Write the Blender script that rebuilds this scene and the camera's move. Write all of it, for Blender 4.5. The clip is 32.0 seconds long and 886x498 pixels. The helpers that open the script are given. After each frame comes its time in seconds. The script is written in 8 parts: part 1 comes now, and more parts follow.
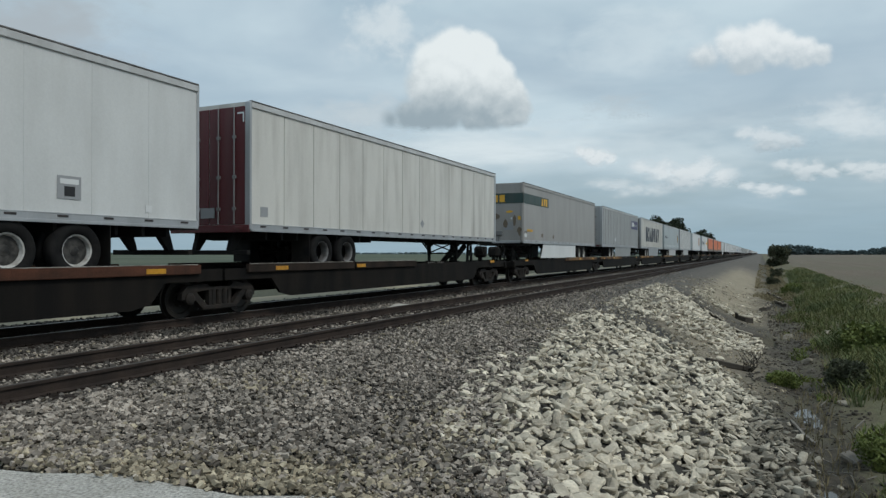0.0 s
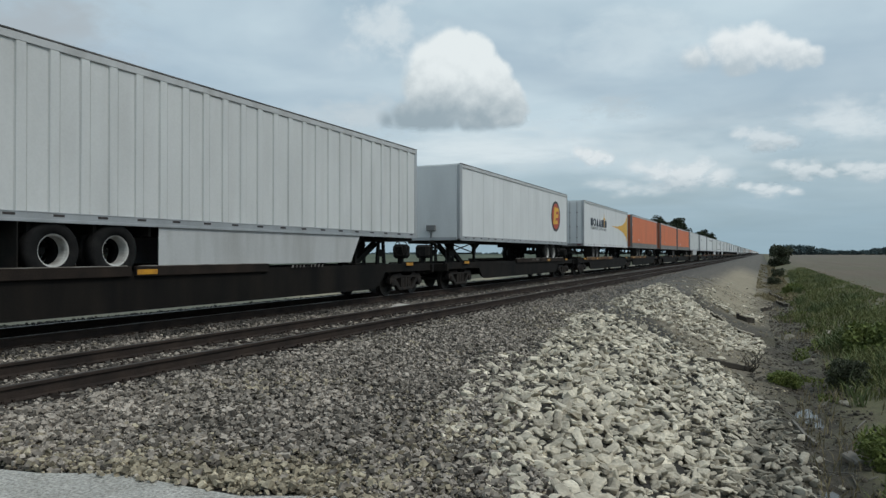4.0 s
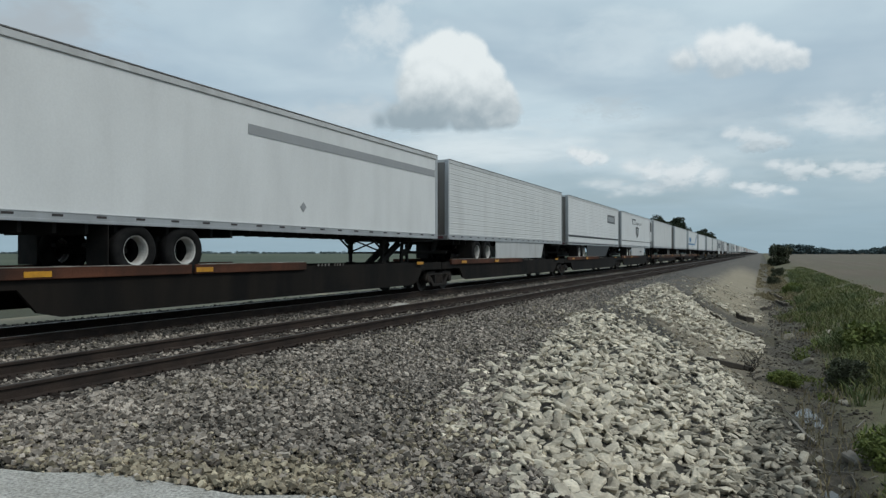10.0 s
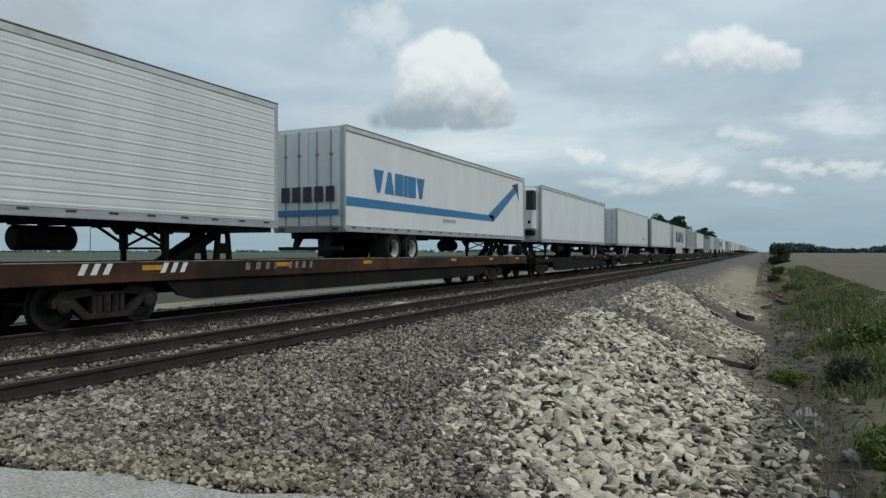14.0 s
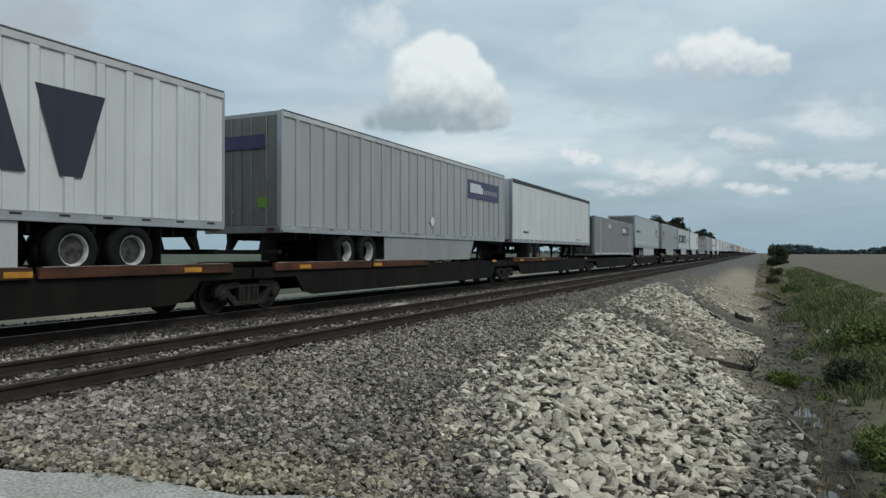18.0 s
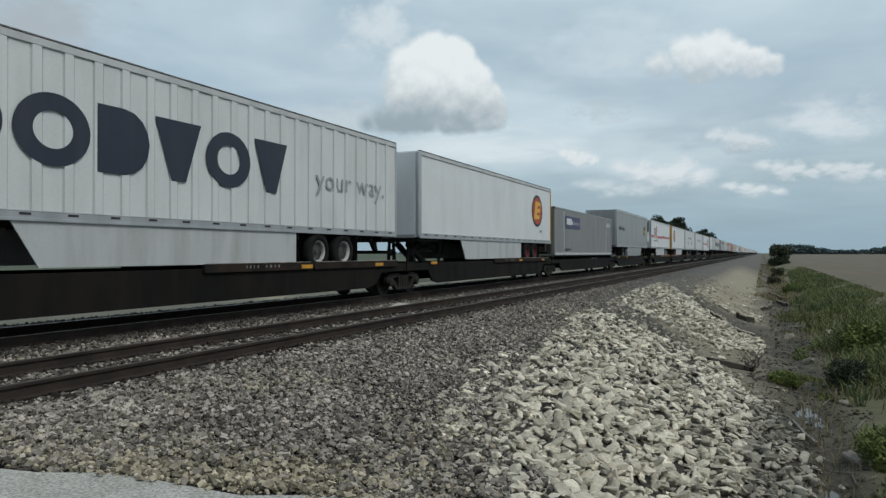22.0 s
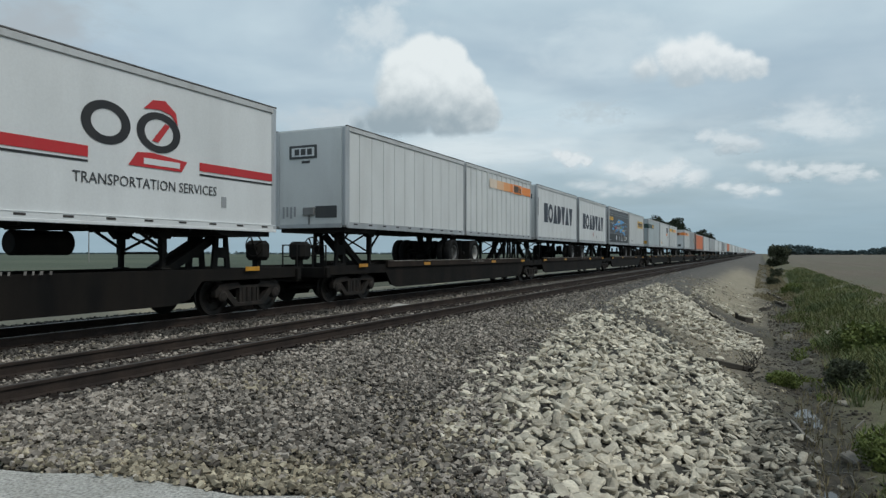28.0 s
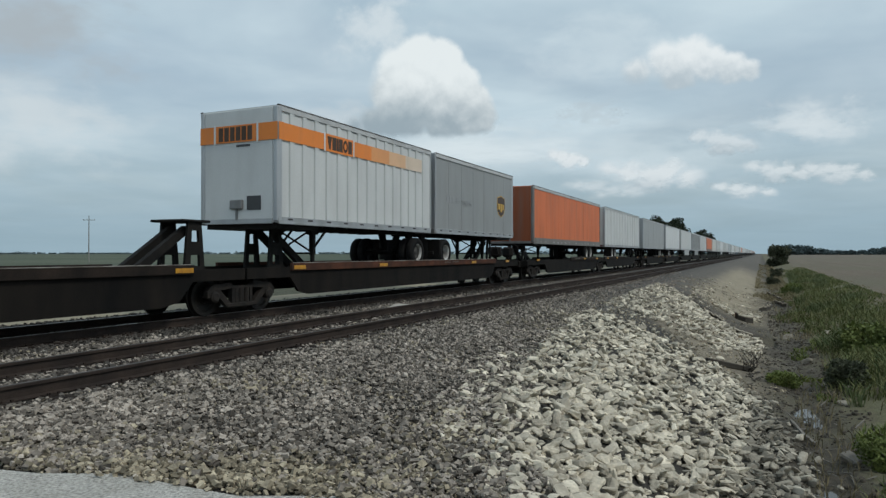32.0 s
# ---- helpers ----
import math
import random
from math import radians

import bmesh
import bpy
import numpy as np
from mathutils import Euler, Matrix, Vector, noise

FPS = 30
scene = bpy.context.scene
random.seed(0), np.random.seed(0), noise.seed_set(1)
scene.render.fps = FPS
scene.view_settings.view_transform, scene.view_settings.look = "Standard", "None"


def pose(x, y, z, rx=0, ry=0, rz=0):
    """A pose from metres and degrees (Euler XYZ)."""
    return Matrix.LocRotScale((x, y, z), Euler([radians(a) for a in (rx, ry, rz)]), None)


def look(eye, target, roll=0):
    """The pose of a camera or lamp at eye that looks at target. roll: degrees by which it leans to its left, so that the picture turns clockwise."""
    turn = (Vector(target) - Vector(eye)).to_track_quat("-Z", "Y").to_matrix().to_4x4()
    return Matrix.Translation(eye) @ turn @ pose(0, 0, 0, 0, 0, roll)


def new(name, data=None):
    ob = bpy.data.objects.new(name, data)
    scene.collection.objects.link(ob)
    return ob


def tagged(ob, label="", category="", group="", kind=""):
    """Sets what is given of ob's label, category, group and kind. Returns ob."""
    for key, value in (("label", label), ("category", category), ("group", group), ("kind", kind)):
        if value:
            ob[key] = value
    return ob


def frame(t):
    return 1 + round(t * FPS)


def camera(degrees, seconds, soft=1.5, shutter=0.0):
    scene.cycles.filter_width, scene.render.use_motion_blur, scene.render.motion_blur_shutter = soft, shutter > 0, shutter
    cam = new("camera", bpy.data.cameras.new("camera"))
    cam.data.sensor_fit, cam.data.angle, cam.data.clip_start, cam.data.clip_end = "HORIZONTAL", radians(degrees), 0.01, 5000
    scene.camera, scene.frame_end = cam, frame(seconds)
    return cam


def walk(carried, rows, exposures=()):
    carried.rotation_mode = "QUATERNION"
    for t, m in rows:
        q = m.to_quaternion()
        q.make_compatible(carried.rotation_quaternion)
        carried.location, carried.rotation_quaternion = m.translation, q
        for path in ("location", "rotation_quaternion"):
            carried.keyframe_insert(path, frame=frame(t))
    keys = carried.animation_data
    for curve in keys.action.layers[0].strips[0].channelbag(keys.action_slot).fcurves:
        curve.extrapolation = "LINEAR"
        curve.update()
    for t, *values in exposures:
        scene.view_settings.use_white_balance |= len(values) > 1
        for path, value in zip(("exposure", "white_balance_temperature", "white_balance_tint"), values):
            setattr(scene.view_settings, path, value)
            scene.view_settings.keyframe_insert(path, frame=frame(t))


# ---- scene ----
# The camera stands at a grade crossing beside a double-track main line.
# y runs along the rails, away from the crossing; rail tops are z = 0.
EYE = (0.0, 0.0, 1.40)
YAW, PITCH = 25.135, 0.382
cam = camera(66.3, 32.0, soft=1.4)


def aim(dx, dy):
    """The camera's pose with the small sway of the tripod head, in thousandths of a turn of the lens."""
    return pose(*EYE, 90 + PITCH + dy * 0.0477, 0, YAW + dx * 0.0477)


SWAY = [(0, 0, 0), (1, 2, 0), (3, 2.5, 0), (5.5, 1, 0), (7, 1, -1), (7.6, -1, -1), (9, 0.5, -0.5), (10, 1.5, -1), (11, 2, -3.5),
        (12, 2.5, -4), (13, 2, -3), (14.5, 2, -3.5), (16.5, 1.5, -1), (18, 0, -1), (19.6, 0, -1), (20.2, 0.5, 1), (20.6, 2, 1.5),
        (21.1, 1, 0), (22, 2, -1), (23, 0, 0), (25, 1.5, -0.5), (27.5, 0, 0), (32, 0, 0)]
walk(cam, [(t, aim(dx, dy)) for t, dx, dy in SWAY])

# ---- world and sun ----
SUN_AZ, SUN_EL = radians(8), radians(50)   # azimuth from +x towards -y
world = bpy.data.worlds.new("sky")
scene.world = world
world.use_nodes = True
wn, wl = world.node_tree.nodes, world.node_tree.links
wn.clear()


def wnode(kind, **sets):
    n = wn.new(kind)
    for k, v in sets.items():
        if k in n.inputs:
            n.inputs[k].default_value = v
    return n


w_out = wn.new("ShaderNodeOutputWorld")
w_bg = wnode("ShaderNodeBackground", Strength=1.0)
w_sky = wn.new("ShaderNodeTexSky")
w_sky.sky_type, w_sky.sun_disc = "NISHITA", False
w_sky.sun_elevation, w_sky.sun_rotation = SUN_EL, radians(98)
w_sky.air_density, w_sky.dust_density = 1.2, 2.5
w_dim = wn.new("ShaderNodeMix"); w_dim.data_type, w_dim.blend_type = "RGBA", "MULTIPLY"
w_dim.inputs["Factor"].default_value = 1.0
w_dim.inputs["B"].default_value = (0.10, 0.10, 0.10, 1)
wl.new(w_sky.outputs[0], w_dim.inputs["A"])
# a thin high layer of stratus over the blue, drawn out towards the horizon
w_tc = wn.new("ShaderNodeTexCoord")
w_sep = wn.new("ShaderNodeSeparateXYZ")
wl.new(w_tc.outputs["Generated"], w_sep.inputs[0])
w_zz = wn.new("ShaderNodeMath"); w_zz.operation = "MAXIMUM"; w_zz.inputs[1].default_value = 0.0
wl.new(w_sep.outputs["Z"], w_zz.inputs[0])
w_za = wn.new("ShaderNodeMath"); w_za.operation = "ADD"; w_za.inputs[1].default_value = 0.10
wl.new(w_zz.outputs[0], w_za.inputs[0])
w_div = wn.new("ShaderNodeVectorMath"); w_div.operation = "DIVIDE"
w_cmb = wn.new("ShaderNodeCombineXYZ")
for i in range(3):
    wl.new(w_za.outputs[0], w_cmb.inputs[i])
wl.new(w_tc.outputs["Generated"], w_div.inputs[0])
wl.new(w_cmb.outputs[0], w_div.inputs[1])
w_n1 = wnode("ShaderNodeTexNoise", Scale=0.8, Detail=4.0, Roughness=0.5, Distortion=0.5)
wl.new(w_div.outputs[0], w_n1.inputs["Vector"])
w_r1 = wn.new("ShaderNodeValToRGB")
w_r1.color_ramp.elements[0].position, w_r1.color_ramp.elements[0].color = 0.34, (0.55, 0.55, 0.55, 1)
w_r1.color_ramp.elements[1].position, w_r1.color_ramp.elements[1].color = 0.64, (0.97, 0.97, 0.97, 1)
wl.new(w_n1.outputs[0], w_r1.inputs[0])
w_n2 = wnode("ShaderNodeTexNoise", Scale=1.9, Detail=4.0, Roughness=0.5, Distortion=0.4)
wl.new(w_div.outputs[0], w_n2.inputs["Vector"])
w_r2 = wn.new("ShaderNodeValToRGB")
w_r2.color_ramp.elements[0].position, w_r2.color_ramp.elements[0].color = 0.25, (0.445, 0.577, 0.662, 1)
w_r2.color_ramp.elements[1].position, w_r2.color_ramp.elements[1].color = 0.75, (0.60, 0.722, 0.785, 1)
wl.new(w_n2.outputs[0], w_r2.inputs[0])
w_mix = wn.new("ShaderNodeMix"); w_mix.data_type = "RGBA"
wl.new(w_r1.outputs[0], w_mix.inputs["Factor"])
wl.new(w_dim.outputs[2], w_mix.inputs["A"])
wl.new(w_r2.outputs[0], w_mix.inputs["B"])
# towards the horizon the air is a deeper grey-blue
w_low = wn.new("ShaderNodeMapRange"); w_low.interpolation_type = "SMOOTHSTEP"
w_low.inputs["From Min"].default_value, w_low.inputs["From Max"].default_value = 0.0, 0.20
w_low.inputs["To Min"].default_value, w_low.inputs["To Max"].default_value = 0.92, 0.0
wl.new(w_zz.outputs[0], w_low.inputs["Value"])
w_hz = wn.new("ShaderNodeMix"); w_hz.data_type = "RGBA"
w_hz.inputs["B"].default_value = (0.29, 0.41, 0.485, 1)
wl.new(w_low.outputs[0], w_hz.inputs["Factor"])
wl.new(w_mix.outputs[2], w_hz.inputs["A"])
wl.new(w_hz.outputs[2], w_bg.inputs[0])
wl.new(w_bg.outputs[0], w_out.inputs[0])

sun_data = bpy.data.lights.new("sun", "SUN")
sun_data.energy, sun_data.angle, sun_data.color = 1.2, radians(8), (1.0, 0.975, 0.90)
sun = new("sun", sun_data)
sun.matrix_world = look((0, 0, 50), (-math.cos(SUN_EL) * math.cos(SUN_AZ) , math.cos(SUN_EL) * math.sin(SUN_AZ), 50 - math.sin(SUN_EL)))
scene.view_settings.exposure = 0.0

# ---- materials ----
MATS = {}


def material(name, base, base2=None, rough=0.6, metal=0.0, scale=3.0, stretch=(1, 1, 1), contrast=(0.35, 0.7), grain=0.0,
             grain_scale=60.0, bump=0.0, bump_scale=80.0, dirt=None, dirt_amount=0.0, vary=0.0, island=0.0, spec=0.4):
    """A surface with two scales of variation: large stains between base and base2, fine grain, and streaks of dirt."""
    if name in MATS:
        return MATS[name]
    m = bpy.data.materials.new(name)
    m.use_nodes = True
    nt = m.node_tree
    nd, ln = nt.nodes, nt.links
    bs = nd["Principled BSDF"]
    bs.inputs["Roughness"].default_value, bs.inputs["Metallic"].default_value = rough, metal
    bs.inputs["Specular IOR Level"].default_value = spec
    tc = nd.new("ShaderNodeTexCoord")
    mp = nd.new("ShaderNodeMapping")
    mp.inputs["Scale"].default_value = stretch
    ln.new(tc.outputs["Object"], mp.inputs[0])
    info = nd.new("ShaderNodeObjectInfo")
    off = nd.new("ShaderNodeMath"); off.operation = "MULTIPLY"; off.inputs[1].default_value = 37.0
    ln.new(info.outputs["Random"], off.inputs[0])
    cb = nd.new("ShaderNodeCombineXYZ")
    for i in range(3):
        ln.new(off.outputs[0], cb.inputs[i])
    ln.new(cb.outputs[0], mp.inputs["Location"])
    n1 = nd.new("ShaderNodeTexNoise")
    n1.inputs["Scale"].default_value, n1.inputs["Detail"].default_value = scale, 6.0
    ln.new(mp.outputs[0], n1.inputs["Vector"])
    rp = nd.new("ShaderNodeMapRange")
    rp.inputs["From Min"].default_value, rp.inputs["From Max"].default_value = contrast
    ln.new(n1.outputs[0], rp.inputs["Value"])

    def mix(fac, a, b, kind="MIX"):
        x = nd.new("ShaderNodeMix"); x.data_type, x.blend_type = "RGBA", kind
        for key, v in (("Factor", fac), ("A", a), ("B", b)):
            if isinstance(v, bpy.types.NodeSocket):
                ln.new(v, x.inputs[key])
            else:
                x.inputs[key].default_value = v if key == "Factor" else (*v, 1)
        return x.outputs[2]

    col = mix(rp.outputs[0], base, base2 or tuple(c * 0.82 for c in base))
    if dirt:
        n2 = nd.new("ShaderNodeTexNoise")
        n2.inputs["Scale"].default_value, n2.inputs["Detail"].default_value = 1.0, 8.0
        mp2 = nd.new("ShaderNodeMapping")
        mp2.inputs["Scale"].default_value = (2.2, 2.2, 0.35)
        ln.new(tc.outputs["Object"], mp2.inputs[0])
        ln.new(cb.outputs[0], mp2.inputs["Location"])
        ln.new(mp2.outputs[0], n2.inputs["Vector"])
        r2 = nd.new("ShaderNodeMapRange")
        r2.inputs["From Min"].default_value, r2.inputs["From Max"].default_value = 0.45, 0.75
        r2.inputs["To Max"].default_value = dirt_amount
        ln.new(n2.outputs[0], r2.inputs["Value"])
        col = mix(r2.outputs[0], col, dirt)
    if grain:
        n3 = nd.new("ShaderNodeTexNoise")
        n3.inputs["Scale"].default_value, n3.inputs["Detail"].default_value = grain_scale, 3.0
        ln.new(tc.outputs["Object"], n3.inputs["Vector"])
        r3 = nd.new("ShaderNodeMapRange")
        r3.inputs["From Min"].default_value, r3.inputs["From Max"].default_value = 0.3, 0.7
        r3.inputs["To Min"].default_value, r3.inputs["To Max"].default_value = 1 - grain, 1 + grain
        ln.new(n3.outputs[0], r3.inputs["Value"])
        hv = nd.new("ShaderNodeHueSaturation")
        ln.new(col, hv.inputs["Color"])
        ln.new(r3.outputs[0], hv.inputs["Value"])
        col = hv.outputs[0]
    if vary or island:
        src = info.outputs["Random"]
        if island:
            src = nd.new("ShaderNodeNewGeometry").outputs["Random Per Island"]
        amount = vary or island
        r4 = nd.new("ShaderNodeMapRange")
        r4.inputs["To Min"].default_value, r4.inputs["To Max"].default_value = 1 - amount, 1 + amount
        ln.new(src, r4.inputs["Value"])
        hv = nd.new("ShaderNodeHueSaturation")
        ln.new(col, hv.inputs["Color"])
        ln.new(r4.outputs[0], hv.inputs["Value"])
        col = hv.outputs[0]
    ln.new(col, bs.inputs["Base Color"])
    if bump:
        n5 = nd.new("ShaderNodeTexNoise")
        n5.inputs["Scale"].default_value, n5.inputs["Detail"].default_value = bump_scale, 4.0
        ln.new(tc.outputs["Object"], n5.inputs["Vector"])
        bp = nd.new("ShaderNodeBump")
        bp.inputs["Strength"].default_value, bp.inputs["Distance"].default_value = bump, 0.02
        ln.new(n5.outputs[0], bp.inputs["Height"])
        ln.new(bp.outputs[0], bs.inputs["Normal"])
    MATS[name] = m
    return m


def paint(name, base, rough=0.45, dirt_amount=0.25, dirt=(0.16, 0.14, 0.12), **more):
    more.setdefault("scale", 0.9)
    more.setdefault("stretch", (1, 1, 0.5))
    more.setdefault("base2", tuple(c * 0.90 for c in base))
    return material(name, base, rough=rough, dirt=dirt, dirt_amount=dirt_amount, grain=0.03, grain_scale=25, **more)


WHITE = paint("white_trailer_paint", (0.615, 0.628, 0.622), dirt_amount=0.12)
CLEAN_WHITE = paint("clean_white_paint", (0.675, 0.69, 0.69), dirt_amount=0.07)
CREAM = paint("aged_white_paint", (0.62, 0.61, 0.57), dirt_amount=0.35)
GREY_PAINT = paint("warm_grey_paint", (0.32, 0.308, 0.293), rough=0.4, dirt_amount=0.3)
SILVER_PAINT = paint("silver_grey_paint", (0.355, 0.365, 0.365), rough=0.42)
PALE_BLUE = paint("pale_blue_grey_paint", (0.385, 0.428, 0.44), rough=0.4, dirt_amount=0.15)
FREIGHT_GREY = paint("freight_grey_paint", (0.28, 0.29, 0.29), rough=0.42, dirt_amount=0.2)
CONT_GREY = paint("container_grey_paint", (0.245, 0.25, 0.25), rough=0.45)
ORANGE = paint("faded_orange_paint", (0.66, 0.16, 0.045), rough=0.5, dirt=(0.30, 0.08, 0.03), dirt_amount=0.4)
MAROON = paint("maroon_paint", (0.10, 0.018, 0.022), rough=0.5)
RUSTY_RED = paint("rusty_orange_door_paint", (0.285, 0.078, 0.030), rough=0.55, dirt_amount=0.5)
GREY_BAND = paint("scuffed_grey_paint", (0.195, 0.187, 0.178), rough=0.6, dirt=(0.07, 0.062, 0.055), dirt_amount=0.6)
BLACK_PAINT = paint("black_paint", (0.02, 0.02, 0.022), rough=0.5, dirt=(0.07, 0.06, 0.05))
NAVY = paint("navy_vinyl", (0.022, 0.028, 0.045), rough=0.5, dirt_amount=0.08)
PURPLE_NAVY = paint("indigo_vinyl", (0.046, 0.043, 0.115), rough=0.45, dirt_amount=0.15)
GREEN_BAND = paint("dark_green_vinyl", (0.03, 0.06, 0.055), rough=0.5)
YELLOW_VINYL = paint("golden_yellow_vinyl", (0.72, 0.40, 0.04), rough=0.5, dirt_amount=0.12)
GOLD = paint("gold_vinyl", (0.62, 0.38, 0.07), rough=0.5, dirt_amount=0.1)
BROWN_VINYL = paint("dark_brown_vinyl", (0.06, 0.03, 0.015), rough=0.5)
ORANGE_VINYL = paint("orange_vinyl", (0.80, 0.24, 0.04), rough=0.5, dirt_amount=0.15)
RED_VINYL = paint("red_vinyl", (0.50, 0.025, 0.03), rough=0.5, dirt_amount=0.08)
BLUE_VINYL = paint("blue_vinyl", (0.03, 0.17, 0.36), rough=0.5, dirt_amount=0.08)
SKY_VINYL = paint("sky_blue_vinyl", (0.10, 0.33, 0.62), rough=0.5, dirt_amount=0.08)
EMBER_VINYL = paint("ember_red_vinyl", (0.42, 0.055, 0.022), rough=0.5, dirt_amount=0.1)
FADED_A = paint("fading_orange_vinyl", (0.77, 0.34, 0.13), rough=0.5, dirt_amount=0.15)
FADED_B = paint("pale_orange_vinyl", (0.74, 0.46, 0.27), rough=0.5, dirt_amount=0.15)
FADED_C = paint("washed_out_orange_vinyl", (0.70, 0.57, 0.45), rough=0.5, dirt_amount=0.15)
FADED_PINK = paint("faded_pink_vinyl", (0.50, 0.27, 0.25), rough=0.5, dirt_amount=0.3)
SCUFF = paint("scuffed_brown_paint", (0.16, 0.125, 0.09), rough=0.6, dirt_amount=0.6)
GREY_VINYL = paint("grey_vinyl", (0.30, 0.31, 0.32), rough=0.5, dirt_amount=0.1)
GREEN_VINYL = paint("leaf_green_vinyl", (0.16, 0.32, 0.03), rough=0.5, dirt_amount=0.1)
YELLOW_PAINT = paint("yellow_frame_paint", (0.52, 0.27, 0.03), rough=0.5)
CHARCOAL = paint("charcoal_wrap", (0.05, 0.052, 0.055), rough=0.45, dirt_amount=0.1)
ALU = material("dull_aluminium", (0.46, 0.47, 0.48), rough=0.42, metal=0.55, scale=2, stretch=(1, 1, 0.3), grain=0.06, dirt=(0.2, 0.19, 0.17), dirt_amount=0.3)
ALU_DARK = material("grimy_aluminium", (0.24, 0.24, 0.24), rough=0.5, metal=0.4, scale=2, grain=0.08, dirt=(0.08, 0.07, 0.06), dirt_amount=0.5)
DOOR_GREY = paint("grimy_door_panel", (0.19, 0.182, 0.168), rough=0.55, dirt=(0.075, 0.063, 0.05), dirt_amount=0.75)
TYRE = material("tyre_rubber", (0.009, 0.009, 0.0095), (0.018, 0.0175, 0.017), rough=0.85, scale=5, grain=0.2, bump=0.2, spec=0.12)
RIM_WHITE = material("chalky_white_rim", (0.52, 0.52, 0.50), (0.24, 0.225, 0.205), rough=0.55, scale=5, grain=0.12)
RIM_RED = material("red_hub", (0.15, 0.018, 0.025), (0.05, 0.02, 0.02), rough=0.5, scale=6, grain=0.1)
RIM_GREY = material("grey_rim", (0.20, 0.20, 0.20), (0.08, 0.075, 0.07), rough=0.5, metal=0.3, scale=6, grain=0.1)
FRAME_BLACK = material("sooty_black_steel", (0.009, 0.009, 0.009), (0.020, 0.0175, 0.015), rough=0.75, scale=2.5, grain=0.2, bump=0.15, spec=0.14)
CAR_STEEL = material("grimy_car_steel", (0.0072, 0.007, 0.0068), (0.016, 0.0135, 0.0115), rough=0.75, scale=1.2, stretch=(1, 1, 0.45), grain=0.2, bump=0.15, spec=0.1, dirt=(0.024, 0.019, 0.015), dirt_amount=0.5)
CAR_BROWN = material("weathered_brown_car_paint", (0.085, 0.040, 0.025), (0.028, 0.018, 0.015), rough=0.75, scale=0.7, stretch=(1, 0.4, 1.5), contrast=(0.38, 0.6), grain=0.2, dirt=(0.016, 0.014, 0.013), dirt_amount=0.9, spec=0.1)
DECK_EDGE = material("worn_deck_edge", (0.034, 0.025, 0.020), (0.014, 0.012, 0.011), rough=0.8, scale=1.6, grain=0.2, spec=0.1)
DECK_TAN = material("tan_peeling_deck_edge", (0.255, 0.150, 0.068), (0.075, 0.042, 0.026), rough=0.75, scale=0.9, stretch=(1, 0.6, 2), contrast=(0.4, 0.62), grain=0.2, dirt=(0.035, 0.026, 0.021), dirt_amount=0.8, spec=0.15)
DECK_RUST = material("rusty_red_deck_edge", (0.115, 0.048, 0.030), (0.042, 0.024, 0.018), rough=0.8, scale=1.1, stretch=(1, 0.5, 2), grain=0.2, dirt=(0.025, 0.02, 0.018), dirt_amount=0.7, spec=0.1)
DECK_TOP = material("scuffed_steel_deck", (0.10, 0.095, 0.085), (0.045, 0.04, 0.035), rough=0.7, scale=2, grain=0.2, spec=0.08)
REFLECT_YELLOW = material("amber_reflector", (0.55, 0.27, 0.02), (0.36, 0.16, 0.02), rough=0.45, scale=6, grain=0.1)
TAPE_DARK = material("grimy_reflective_tape", (0.045, 0.036, 0.034), (0.022, 0.020, 0.019), rough=0.5, scale=8)
TAPE_PALE = material("pale_reflective_tape", (0.55, 0.555, 0.55), (0.12, 0.07, 0.065), rough=0.4, scale=2.2, contrast=(0.44, 0.56))
TRUCK_IRON = material("cast_iron_truck", (0.016, 0.0148, 0.014), (0.034, 0.0275, 0.023), rough=0.8, scale=4, grain=0.2, bump=0.3, bump_scale=30, spec=0.18)
WHEEL_STEEL = material("steel_wheel", (0.014, 0.0125, 0.0115), (0.03, 0.025, 0.02), rough=0.55, metal=0.4, scale=4, grain=0.1)
RAIL_SIDE = material("rusty_rail", (0.046, 0.034, 0.028), (0.026, 0.021, 0.019), rough=0.8, scale=3, grain=0.2, bump=0.2, spec=0.12)
RAIL_DULL = material("dull_rusted_rail_head", (0.085, 0.074, 0.066), (0.05, 0.042, 0.037), rough=0.6, metal=0.3, scale=4, grain=0.15)
RAIL_HEAD = material("polished_rail_head", (0.30, 0.29, 0.28), (0.18, 0.16, 0.15), rough=0.35, metal=0.8, scale=5)
TIE_WOOD = material("creosoted_tie_wood", (0.045, 0.034, 0.028), (0.020, 0.016, 0.014), rough=0.9, scale=6, stretch=(0.4, 4, 4), grain=0.2, bump=0.5, bump_scale=40, vary=0.35, spec=0.08)
BALLAST_STONE = material("ballast_stone", (0.30, 0.264, 0.225), (0.165, 0.146, 0.124), rough=0.9, scale=1.2, grain=0.25, grain_scale=40, island=0.75, spec=0.15)
BALLAST_FOULED = material("oily_fouled_ballast", (0.105, 0.095, 0.084), (0.035, 0.032, 0.029), rough=0.9, scale=1.2, grain=0.25, grain_scale=40, island=0.55, spec=0.15)
BALLAST_BROWN = material("brown_gravel_stone", (0.34, 0.295, 0.215), (0.16, 0.138, 0.102), rough=0.9, scale=1.2, grain=0.25, grain_scale=40, island=0.6, spec=0.15)
RIPRAP = material("white_limestone_riprap", (0.61, 0.553, 0.445), (0.36, 0.323, 0.257), rough=0.9, scale=2.2, grain=0.16, grain_scale=30, bump=0.4, bump_scale=25, island=0.36, spec=0.15)
